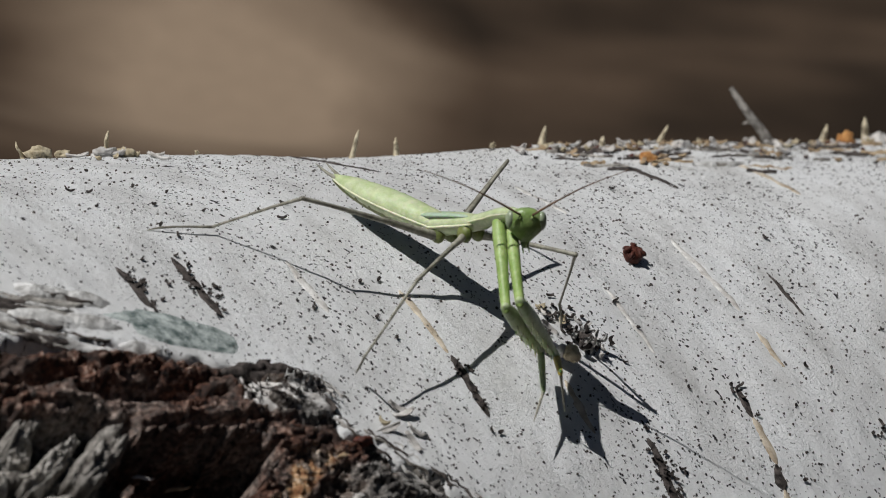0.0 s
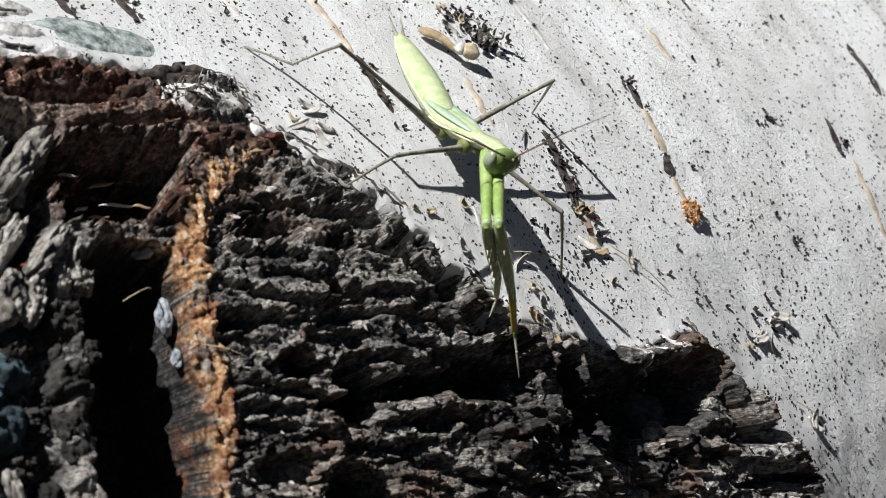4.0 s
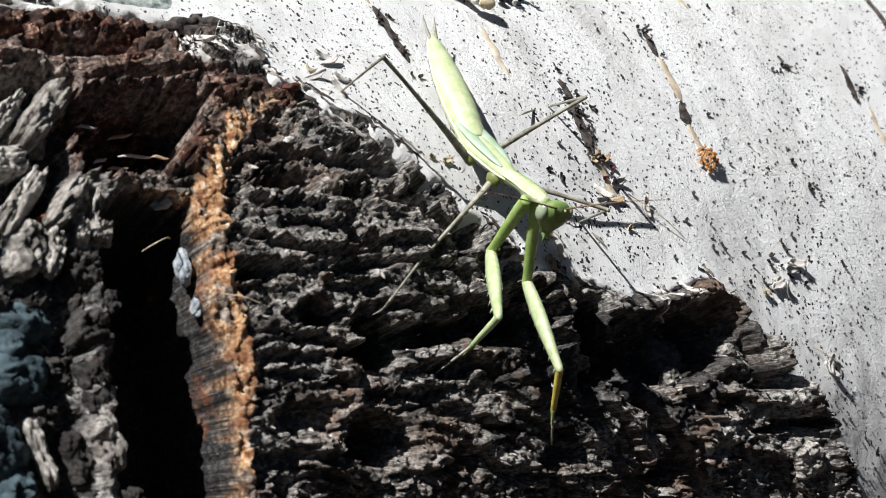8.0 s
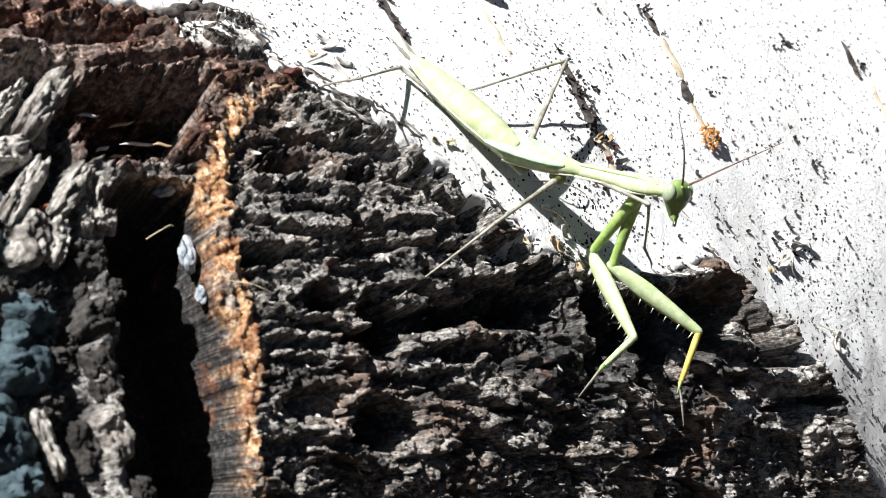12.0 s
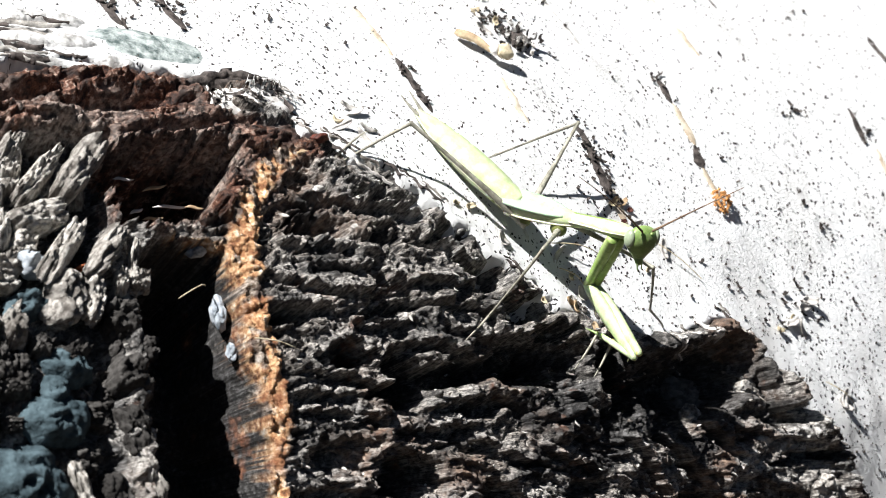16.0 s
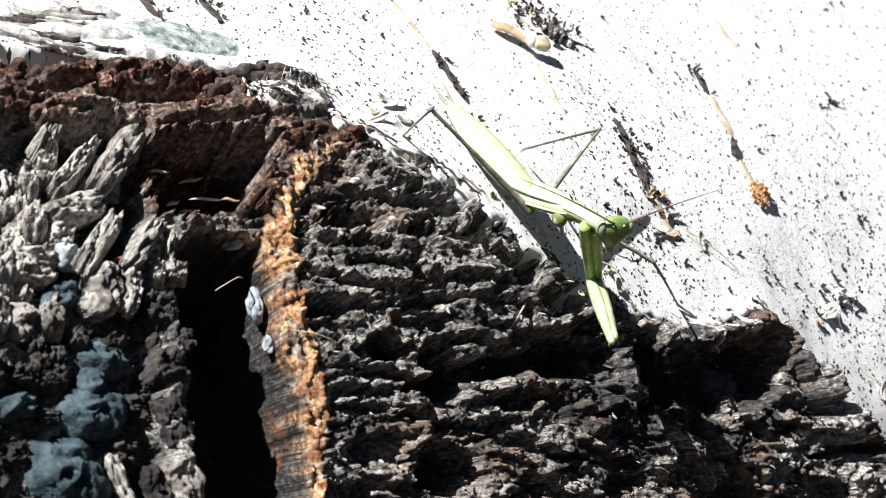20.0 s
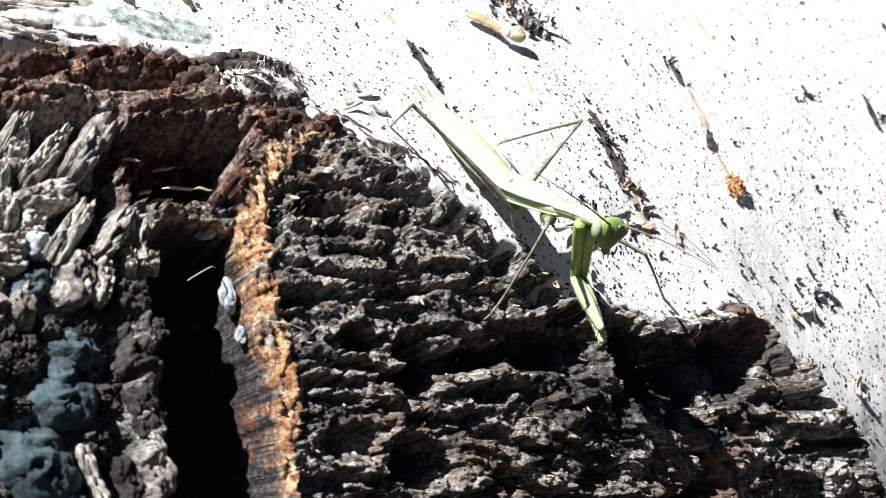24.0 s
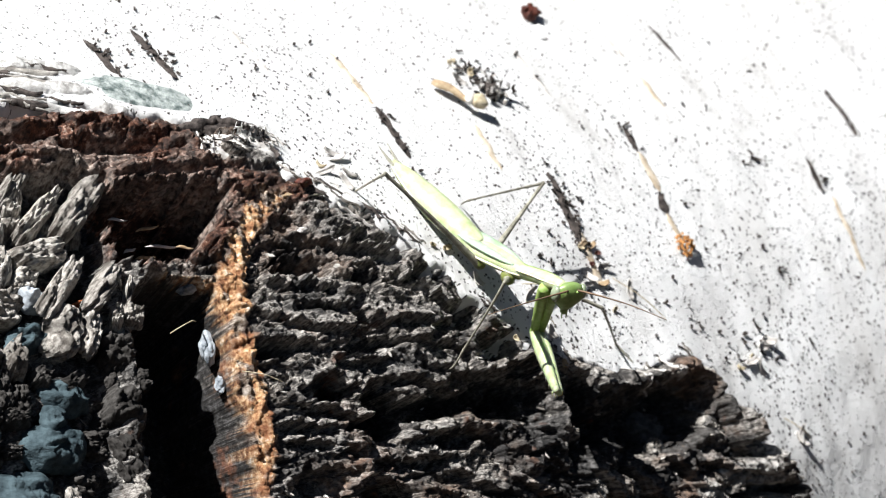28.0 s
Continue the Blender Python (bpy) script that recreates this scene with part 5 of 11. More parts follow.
standing("bark_tooth", 61.9, 4, [(0, 0, 0, 1.6, 0.8), (1.5, 0.2, 0, 1.1, 0.6), (3.2, 0.1, 0, 0.5, 0.4), (4.2, 0, 0, 0.1, 0.1)], STRAW, "pale pointed tooth of torn bark", "bark tooth", (0, 2, 0))
for s, w, sz, mat in ((-35, 4, (1.8, 1.2, 1.2), STRAW), (-24, 5, (2.2, 1.3, 1.0), FLAKE), (-20, 5, (1.6, 1.2, 0.9), STRAW), (-30, 3, (1.4, 1.0, 0.7), STRAW), (131.5, 5, (1.7, 1.4, 1.7), ORANGE), (-41.3, 98.2, (1.0, 0.6, 0.5), TAN), (-37.4, 96.4, (1.3, 0.7, 0.8), BROWN), (-42.1, 104.6, (0.9, 0.5, 0.4), FLAKE), (66.5, 25.5, (1.5, 1.2, 1.0), ORANGE), (84, 14, (1.8, 1.2, 0.9), FLAKE), (138, 6, (2.6, 1.8, 1.4), FLAKE)):
    placed(rooted("bark_crumb", lump("bark_crumb", sz, mat, s, 3, 0.6), mat, "rough crumb of torn bark on the log", "bark crumb", "crumbs along the crest"), s, w, 0.4)

# thin hairs and threads
def thread(s0, w0, h0, s1, w1, h1, bow, seed):
    stations = []
    for k in range(9):
        t = k / 8
        stations.append(on_log(s0 + (s1 - s0) * t, w0 + (w1 - w0) * t, h0 + (h1 - h0) * t + bow * math.sin(math.pi * t) + 0.2 * noise.noise((t * 4, seed, 0))))
    cu = bpy.data.curves.new("thread", "CURVE")
    cu.dimensions, cu.bevel_depth, cu.bevel_resolution = "3D", 0.00009, 1
    sp = cu.splines.new("POLY")
    sp.points.add(len(stations) - 1)
    for p, q in zip(sp.points, stations):
        p.co = (*q, 1)
    cu.materials.append(STRAW)
    return tagged(new("plant_thread", cu), "fine pale plant thread caught on the bark", "thread", "threads on the bark")


thread(-69.1, 116.4, -3, -64.1, 115.1, -3, 1.8, 1)
thread(-62, 125, 1, -55, 128, 1, 1.0, 2)
thread(-5, 122, 1, -2, 126, 1.5, 1.2, 3)
thread(42, 146, 0.4, 47, 150, 0.4, 0.8, 4)
thread(-5, 118, 1.0, 4, 121, 0.6, 1.5, 5)
thread(14, 119, 0.5, 22, 127, 0.5, 0.6, 6)



# ---- the mantis ----
def skin(name, lo, hi, scale, rough=0.45, spec=0.45):
    return simple(name, lo, hi, scale, rough=rough, relief=0.00012, spec=spec, through_light=0.25)


GREEN = skin("pale_green_skin", (0.42, 0.50, 0.26), (0.58, 0.64, 0.41), 700)
LEAF = skin("leaf_green_skin", (0.16, 0.25, 0.07), (0.28, 0.38, 0.14), 700, rough=0.3)
MIDGREEN = skin("mid_green_skin", (0.22, 0.33, 0.08), (0.36, 0.47, 0.17), 700)
FOREGREEN = skin("foreleg_green_skin", (0.33, 0.41, 0.20), (0.50, 0.57, 0.35), 700)
BLUEGREEN = skin("blue_green_wing_pad", (0.32, 0.44, 0.28), (0.44, 0.55, 0.44), 500)
CREAM = skin("cream_stripe", (0.62, 0.66, 0.42), (0.80, 0.82, 0.60), 900)
UNDER = skin("olive_underside", (0.10, 0.13, 0.03), (0.20, 0.22, 0.07), 700)
LEGGREY = simple("grey_brown_leg", (0.16, 0.15, 0.115), (0.37, 0.355, 0.29), 900, rough=0.5, relief=0.0001)
YELLOW = skin("orange_yellow_tibia", (0.40, 0.29, 0.05), (0.58, 0.47, 0.12), 700)
EYE = simple("glossy_green_eye", (0.20, 0.25, 0.16), (0.32, 0.37, 0.25), 900, rough=0.3, relief=0, spec=0.6)
FEELER = simple("brown_feeler", (0.09, 0.055, 0.035), (0.20, 0.13, 0.08), 900, rough=0.6, relief=0)


def swelled(stations, every, depth):
    """Rings drawn in a little at the joints between body segments."""
    return [(x, y, z, rw * (1 - depth * math.exp(-((x / every - round(x / every)) * every / 0.22) ** 2)), rh * (1 - depth * math.exp(-((x / every - round(x / every)) * every / 0.22) ** 2))) for x, y, z, rw, rh in stations]


mantis = tagged(new("mantis"), "slender pale green praying mantis nymph with grey-brown legs, climbing over bark", "insect")
MOVES = {}

body = part("thorax", loft(curve_through([(-1.5, 0, -0.2, 1.9, 1.5), (1, 0, 0, 2.05, 1.65), (4, 0, 0.1, 1.9, 1.55), (7, 0, 0.1, 1.55, 1.3), (9.0, 0, 0.1, 1.15, 1.1), (10.2, 0, 0.1, 0.95, 0.9)], 5)), GREEN, mantis)
for side in (-1, 1):
    part("wing_pad", loft(curve_through([(7.4, side * 0.8, 0.9, 0.25, 0.25), (5, side * 1.05, 1.2, 0.75, 0.33), (1.5, side * 1.15, 1.35, 0.95, 0.38), (-2.2, side * 1.1, 1.5, 0.8, 0.34), (-4.6, side * 1.0, 1.55, 0.2, 0.1)], 4), 10), BLUEGREEN, mantis, "blue-green folded wing pad")
    part("side_stripe", loft(curve_through([(-1.5, side * 1.88, -0.15, 0.15, 0.15), (1, side * 2.03, -0.25, 0.18, 0.18), (4, side * 1.88, -0.2, 0.18, 0.18), (7, side * 1.54, -0.15, 0.16, 0.16), (9.0, side * 1.15, 0, 0.12, 0.12)], 3), 8), CREAM, mantis, "cream side stripe")
    for x in (1.2, 6.8):
        part("leg_base", blob(1.3, 0.9, 1.3, (x, side * 1.2, -1.3), 2), UNDER, mantis)

line = [(0, 0, 0, 1.9, 1.8), (4, 0, 0.1, 2.35, 2.0), (8.5, 0, 0.2, 2.5, 2.05), (13, 0, 0.3, 2.25, 1.8), (17, 0, 0.5, 1.65, 1.3), (19.8, 0, 0.7, 0.85, 0.62), (20.8, 0, 0.8, 0.4, 0.35)]
abdomen = part("abdomen", loft(swelled(curve_through(line, 9), 2.9, 0.07), 20), GREEN, mantis, "plump pale green segmented abdomen")
MOVES["abdomen"] = abdomen
part("belly", loft([(x, y, z - 0.45, rw * 0.9, rh * 0.86) for x, y, z, rw, rh in swelled(curve_through(line, 7), 2.9, 0.07)], 16), UNDER, abdomen, "olive underside")
for side in (-1, 1):
    part("side_stripe", loft([(x, side * rw * 0.985, z - 0.12, 0.17, 0.15) for x, y, z, rw, rh in curve_through(line, 4)], 8), CREAM, abdomen, "cream side stripe")
    part("cercus", loft(curve_through([(19.9, side * 0.5, 0.8, 0.3, 0.3), (21.7, side * 0.75, 1.2, 0.22, 0.22), (23.8, side * 0.95, 1.9, 0.06, 0.06)], 4), 8), LEGGREY, abdomen, "grey pointed tail feeler")

pronotum = part("pronotum", loft(curve_through([(-1.6, 0, 0.1, 1.1, 0.95), (2, 0, 0.15, 1.1, 1.0), (5, 0, 0.2, 1.25, 1.05), (8, 0, 0.2, 1.65, 1.15), (10.5, 0, 0.15, 1.4, 1.05), (12.4, 0, 0, 0.8, 0.8)], 5), 16), GREEN, mantis, "narrow pale green neck shield")
MOVES["pronotum"] = pronotum
part("keel", loft(curve_through([(-0.4, 0, 1.05, 0.12, 0.16), (4, 0, 1.15, 0.16, 0.2), (8, 0, 1.25, 0.16, 0.2), (11.4, 0, 0.95, 0.1, 0.12)], 3), 8), LEAF, pronotum)
for side in (-1, 1):
    part("edge_line", loft(curve_through([(-0.6, side * 1.2, 0, 0.13, 0.13), (5, side * 1.27, 0.05, 0.14, 0.14), (8, side * 1.68, 0.05, 0.14, 0.14), (11.6, side * 1.1, 0, 0.1, 0.1)], 4), 8), CREAM, pronotum, "cream edge line")


def head_shape(v):
    k = 0.30 + 0.70 * smooth(v.z, -1.0, 0.45)
    return Vector((v.x * k, v.y * (0.55 + 0.45 * k), v.z))


head = part("head", blob(3.0, 1.55, 2.95, (0, 0, -1.15), 3, head_shape), LEAF, mantis, "triangular green head")
MOVES["head"] = head
part("mouth", blob(0.62, 0.7, 0.85, (0, -0.35, -3.45), 2), LEAF, head)
part("face_shield", blob(0.8, 0.4, 0.5, (0, -0.95, -1.2), 2), LEAF, head)
for side in (-1, 1):
    part("eye", blob(0.72, 1.05, 1.4, (side * 2.08, 0.0, -0.15), 3), EYE, head, "glossy green compound eye")
    part("feeler_socket", blob(0.24, 0.3, 0.24, (side * 0.8, -1.0, 0.9), 2), LEAF, head)
    part("palp", loft([(0.0, 0, 0, 0.14, 0.14), (1.3, 0, -0.1, 0.1, 0.1)], 6), LEAF, head).matrix_local = pose(side * 0.0004, -0.0006, -0.0036, 0, 75, side * 25)


def leg(side, tag):
    def seg(key, name, stations, mat, label="", sides=10, n=4):
        ob = part(name, loft(curve_through(stations, n), sides), mat, mantis, label)
        MOVES[tag + "." + key] = ob
        return ob

    antenna = seg("antenna", "antenna", [(0, 0, 0, 0.17, 0.17), (4, 0, 0.35, 0.13, 0.13), (9, 0, 0.5, 0.09, 0.09), (15, 0, 0.0, 0.05, 0.05)], FEELER, "thin brown feeler", 6, 6)
    seg("coxa", "fore_coxa", [(-0.6, 0, 0, 0.85, 0.85), (2, 0, 0, 0.95, 0.88), (7, 0, 0, 0.8, 0.74), (12, 0, 0, 0.68, 0.66), (13.2, 0, 0, 0.66, 0.64), (13.9, 0, 0, 0.25, 0.25)], MIDGREEN, "green upper foreleg")
    femur = seg("fore_femur", "fore_femur", [(-0.9, 0, 0, 0.2, 0.2), (-0.3, 0, 0, 0.65, 0.68), (1.5, 0, 0, 0.85, 1.05), (5, 0, 0, 0.95, 1.4), (9, 0, 0, 0.88, 1.25), (13.5, 0, 0, 0.66, 0.85), (15.5, 0, 0, 0.56, 0.62), (16.0, 0, 0, 0.2, 0.2)], FOREGREEN, "pale green grasping foreleg with spines")
    spine = loft([(0, 0, 0, 0.13, 0.13), (0.5, 0, 0, 0.1, 0.1), (1.15, 0, 0, 0.015, 0.015)], 6)
    first = part("spine", spine, CREAM, femur)
    first.matrix_local = pose(0.0038, 0.0003, 0.0011, 0, -70, 0)
    for k in range(1, 11):
        ob = new("spine", first.data)
        ob.parent = femur
        ob.matrix_local = pose(0.0038 + 0.0011 * k, 0.0003 * (-1) ** k, 0.00115 - 0.00006 * k, 0, -70 - 2 * k, 0)
    part("rib", loft(curve_through([(1.0, 0.72 * side, 0.1, 0.1, 0.12), (7, 0.78 * side, 0.15, 0.1, 0.14), (14.5, 0.5 * side, 0.05, 0.08, 0.1)], 3), 6), CREAM, femur)
    tibia = seg("fore_tibia", "fore_tibia", [(-0.3, 0, 0, 0.5, 0.5), (2, 0, 0, 0.52, 0.56), (5, 0, 0, 0.45, 0.5), (7.6, 0, 0, 0.36, 0.4), (8.3, 0, 0, 0.2, 0.2)], YELLOW if side > 0 else FOREGREEN, "yellow-orange shin" if side > 0 else "pale green shin")
    part("claw", loft(curve_through([(7.4, 0, 0.2, 0.26, 0.26), (8.6, 0, 0.5, 0.17, 0.17), (9.6, 0, 1.2, 0.03, 0.03)], 3), 6), LEAF, tibia)
    seg("fore_tarsus", "fore_foot", [(-0.2, 0, 0, 0.24, 0.24), (2.4, 0, 0.1, 0.18, 0.18), (2.7, 0, 0.1, 0.2, 0.2), (5, 0, 0, 0.13, 0.13), (6.5, 0, -0.2, 0.06, 0.06)], LEGGREY, "", 8)
    for pre, lf, lt, la in (("mid", 15.0, 15.5, 5.0), ("hind", 22.0 if side < 0 else 18.0, 15.5, 9.0)):
        thick = 0.8 if pre == "mid" else 0.92
        seg(pre + "_femur", pre + "_femur", [(-0.8, 0, 0, 0.7, 0.75), (1.5, 0, 0, 0.62 * thick, 0.72 * thick), (lf * 0.35, 0, 0.1, 0.44 * thick, 0.5 * thick), (lf * 0.75, 0, 0.1, 0.27, 0.3), (lf - 0.6, 0, 0, 0.3, 0.33), (lf + 0.3, 0, 0, 0.26, 0.28)], LEGGREY, "grey-brown leg")
        seg(pre + "_tibia", pre + "_shin", [(-0.3, 0, 0, 0.26, 0.28), (lt * 0.3, 0, 0.12, 0.2, 0.21), (lt * 0.8, 0, 0.05, 0.16, 0.16), (lt, 0, 0, 0.2, 0.2)], LEGGREY, "", 8)
        seg(pre + "_tarsus", pre + "_foot", [(-0.2, 0, 0, 0.22, 0.22), (la * 0.5, 0, 0.15, 0.16, 0.16), (la * 0.8, 0, 0.1, 0.18, 0.18), (la, 0, -0.15, 0.1, 0.1), (la + 0.7, 0, -0.35, 0.04, 0.04)], LEGGREY, "", 8)


leg(-1, "R")
leg(1, "L")



# ---- what moves ----
def motions():
    walk(mantis, [
        (0, pose(0.01343, -0.02993, 0.21384, 1.1, -18.6, -46.7)),
        (0.5, pose(0.01369, -0.03105, 0.21353, 1.1, -15.8, -47.0)),
        (1, pose(0.01396, -0.03218, 0.21322, 1.0, -13.1, -47.2)),
        (1.5, pose(0.02350, -0.04396, 0.20498, 3.2, -4.8, -44.4)),
        (2, pose(0.03305, -0.05575, 0.19674, 5.8, 3.3, -41.3)),
        (2.5, pose(0.03305, -0.05575, 0.19674, 5.8, 3.3, -41.3)),
        (3, pose(0.03286, -0.05614, 0.19671, 4.2, 3.2, -43.7)),
        (3.5, pose(0.03246, -0.05702, 0.19663, 0.7, 2.6, -48.9)),
        (4, pose(0.03205, -0.05789, 0.19655, -2.8, 1.7, -54.0)),
        (4.5, pose(0.03186, -0.05829, 0.19652, -4.4, 1.1, -56.3)),
        (6.2, pose(0.03186, -0.05829, 0.19652, -4.4, 1.1, -56.3)),
        (6.6, pose(0.03207, -0.06030, 0.19465, -4.4, 1.3, -56.0)),
        (7, pose(0.03227, -0.06231, 0.19278, -4.3, 1.5, -55.8)),
        (7.5, pose(0.03378, -0.06403, 0.19056, -2.2, 7.6, -52.8)),
        (8, pose(0.03529, -0.06575, 0.18835, 0.3, 13.5, -49.6)),
        (8.5, pose(0.03524, -0.06643, 0.18792, -1.1, 12.6, -51.5)),
        (9, pose(0.03518, -0.06710, 0.18749, -2.5, 11.7, -53.3)),
        (9.5, pose(0.03518, -0.06710, 0.18749, -2.5, 11.7, -53.3)),
        (9.75, pose(0.03607, -0.06690, 0.18678, 8.6, 13.2, -38.5)),
        (10, pose(0.03696, -0.06669, 0.18606, 19.7, 12.0, -23.6)),
        (10.5, pose(0.03911, -0.06545, 0.18532, 25.5, 10.5, -15.1)),
        (11, pose(0.04127, -0.06420, 0.18458, 30.9, 8.2, -6.8)),
        (11.43, pose(0.04124, -0.06420, 0.18464, 30.7, 7.8, -7.2)),
        (11.87, pose(0.04118, -0.06422, 0.18480, 30.2, 6.9, -8.4)),
        (12.3, pose(0.04110, -0.06424, 0.18500, 29.7, 5.7, -9.9)),
        (12.73, pose(0.04102, -0.06426, 0.18520, 29.1, 4.4, -11.5)),
        (13.17, pose(0.04095, -0.06427, 0.18535, 28.7, 3.5, -12.6)),
        (13.6, pose(0.04093, -0.06428, 0.18541, 28.5, 3.1, -13.1)),
        (14.2, pose(0.04093, -0.06428, 0.18541, 28.5, 3.1, -13.1)),
        (14.6, pose(0.03994, -0.06443, 0.18521, 23.8, -0.4, -21.3)),
        (15, pose(0.03896, -0.06458, 0.18501, 19.6, -4.5, -29.3)),
        (15.5, pose(0.03887, -0.06474, 0.18537, 20.8, -2.8, -26.5)),
        (16, pose(0.03868, -0.06511, 0.18616, 23.7, 0.8, -20.1)),
        (16.5, pose(0.03849, -0.06548, 0.18694, 27.0, 4.0, -13.6)),
        (17, pose(0.03841, -0.06565, 0.18730, 28.6, 5.3, -10.6)),
        (19, pose(0.03841, -0.06565, 0.18730, 28.6, 5.3, -10.6)),
        (19.5, pose(0.03647, -0.06790, 0.18754, 18.6, 2.9, -25.5)),
        (20, pose(0.03453, -0.07015, 0.18777, 9.6, -2.0, -39.8)),
        (21.5, pose(0.03453, -0.07015, 0.18777, 9.6, -2.0, -39.8)),
        (21.92, pose(0.03460, -0.07019, 0.18776, 10.5, -1.2, -38.4)),
        (22.33, pose(0.03478, -0.07027, 0.18772, 12.7, 0.6, -35.1)),
        (22.75, pose(0.03501, -0.07038, 0.18767, 15.8, 2.9, -30.5)),
        (23.17, pose(0.03524, -0.07049, 0.18762, 19.0, 4.9, -25.9)),
        (23.58, pose(0.03542, -0.07057, 0.18758, 21.6, 6.2, -22.3)),
        (24, pose(0.03549, -0.07060, 0.18757, 22.7, 6.7, -20.8)),
        (26, pose(0.03549, -0.07060, 0.18757, 22.7, 6.7, -20.8)),
        (26.5, pose(0.03565, -0.07040, 0.18751, 20.9, 7.0, -23.3)),
        (27, pose(0.03601, -0.06996, 0.18737, 16.9, 7.3, -28.8)),
        (27.5, pose(0.03638, -0.06951, 0.18724, 12.8, 7.3, -34.3)),
        (28, pose(0.03654, -0.06931, 0.18718, 11.0, 7.1, -36.8)),
    ])
    walk(MOVES['abdomen'], [
        (0, pose(0.00000, 0.00000, -0.00000, -3.5, -18.9, -174.1)),
        (0.5, pose(-0.00000, 0.00000, 0.00000, -1.7, -17.6, -176.9)),
        (1, pose(0.00000, -0.00000, 0.00000, -0.1, -16.2, -179.7)),
        (1.5, pose(0.00000, 0.00000, 0.00000, 6.7, -13.5, 169.4)),
        (2, pose(-0.00000, 0.00000, -0.00000, 11.5, -9.7, 158.5)),
        (2.5, pose(-0.00000, 0.00000, -0.00000, 11.5, -9.7, 158.5)),
        (3, pose(0.00000, 0.00000, 0.00000, 10.6, -10.5, 160.5)),
        (3.5, pose(0.00000, 0.00000, -0.00000, 8.5, -12.0, 164.8)),
        (4, pose(-0.00000, -0.00000, -0.00000, 6.3, -13.3, 169.2)),
        (4.5, pose(-0.00000, -0.00000, 0.00000, 5.2, -13.8, 171.2)),
        (6.2, pose(-0.00000, -0.00000, 0.00000, 5.2, -13.8, 171.2)),
        (6.6, pose(-0.00000, -0.00000, 0.00000, 6.4, -15.8, 169.5)),
        (7, pose(-0.00000, 0.00000, -0.00000, 7.6, -17.8, 167.7)),
        (7.5, pose(-0.00000, 0.00000, 0.00000, 6.9, -15.2, 167.3)),
        (8, pose(-0.00000, 0.00000, 0.00000, 6.2, -12.6, 166.9)),
        (8.5, pose(-0.00000, 0.00000, 0.00000, 5.5, -13.1, 168.9)),
        (9, pose(0.00000, 0.00000, 0.00000, 4.7, -13.7, 170.9)),
        (9.5, pose(0.00000, 0.00000, 0.00000, 4.7, -13.7, 170.9)),
        (9.75, pose(-0.00000, 0.00000, 0.00000, 7.5, -10.8, 164.0)),
        (10, pose(0.00000, -0.00000, 0.00000, 10.2, -7.5, 157.5)),
        (10.5, pose(-0.00000, 0.00000, 0.00000, 9.6, -8.5, 157.3)),
        (11, pose(-0.00000, 0.00000, 0.00000, 9.0, -9.4, 157.2)),
        (11.43, pose(0.00000, -0.00000, 0.00000, 9.1, -9.6, 157.2)),
        (11.87, pose(-0.00000, 0.00000, 0.00000, 9.6, -10.0, 157.4)),
        (12.3, pose(-0.00000, 0.00000, 0.00000, 10.2, -10.6, 157.6)),
        (12.73, pose(0.00000, -0.00000, -0.00000, 10.8, -11.2, 157.8)),
        (13.17, pose(0.00000, -0.00000, 0.00000, 11.2, -11.7, 158.0)),
        (13.6, pose(0.00000, -0.00000, 0.00000, 11.4, -11.9, 158.0)),
        (14.2, pose(0.00000, -0.00000, 0.00000, 11.4, -11.9, 158.0)),
        (14.6, pose(0.00000, 0.00000, 0.00000, 8.9, -22.8, 164.9)),
        (15, pose(-0.00000, 0.00000, -0.00000, 4.9, -33.4, 173.0)),
        (15.5, pose(0.00000, -0.00000, -0.00000, 6.8, -29.1, 169.4)),
        (16, pose(0.00000, -0.00000, 0.00000, 9.9, -19.3, 162.3)),
        (16.5, pose(0.00000, 0.00000, 0.00000, 11.8, -9.3, 156.0)),
        (17, pose(0.00000, -0.00000, -0.00000, 12.3, -4.7, 153.3)),
        (19, pose(0.00000, -0.00000, -0.00000, 12.3, -4.7, 153.3)),
        (19.5, pose(-0.00000, 0.00000, 0.00000, 10.6, -13.0, 160.8)),
        (20, pose(0.00000, -0.00000, 0.00000, 8.1, -20.8, 169.2)),
        (21.5, pose(0.00000, -0.00000, 0.00000, 8.1, -20.8, 169.2)),
        (21.92, pose(0.00000, -0.00000, 0.00000, 8.8, -19.5, 167.7)),
        (22.33, pose(0.00000, 0.00000, 0.00000, 10.5, -16.1, 164.2)),
        (22.75, pose(0.00000, 0.00000, 0.00000, 12.4, -11.5, 160.0)),
        (23.17, pose(0.00000, -0.00000, 0.00000, 14.0, -6.8, 155.9)),
        (23.58, pose(-0.00000, -0.00000, 0.00000, 14.9, -3.2, 152.9)),
        (24, pose(0.00000, 0.00000, -0.00000, 15.3, -1.7, 151.7)),
        (26, pose(0.00000, 0.00000, -0.00000, 15.3, -1.7, 151.7)),
        (26.5, pose(-0.00000, 0.00000, 0.00000, 13.8, -3.6, 154.9)),
        (27, pose(0.00000, 0.00000, 0.00000, 10.1, -7.4, 162.3)),
        (27.5, pose(-0.00000, 0.00000, 0.00000, 6.0, -10.7, 169.9)),
        (28, pose(-0.00000, 0.00000, -0.00000, 4.0, -12.0, 173.5)),
    ])
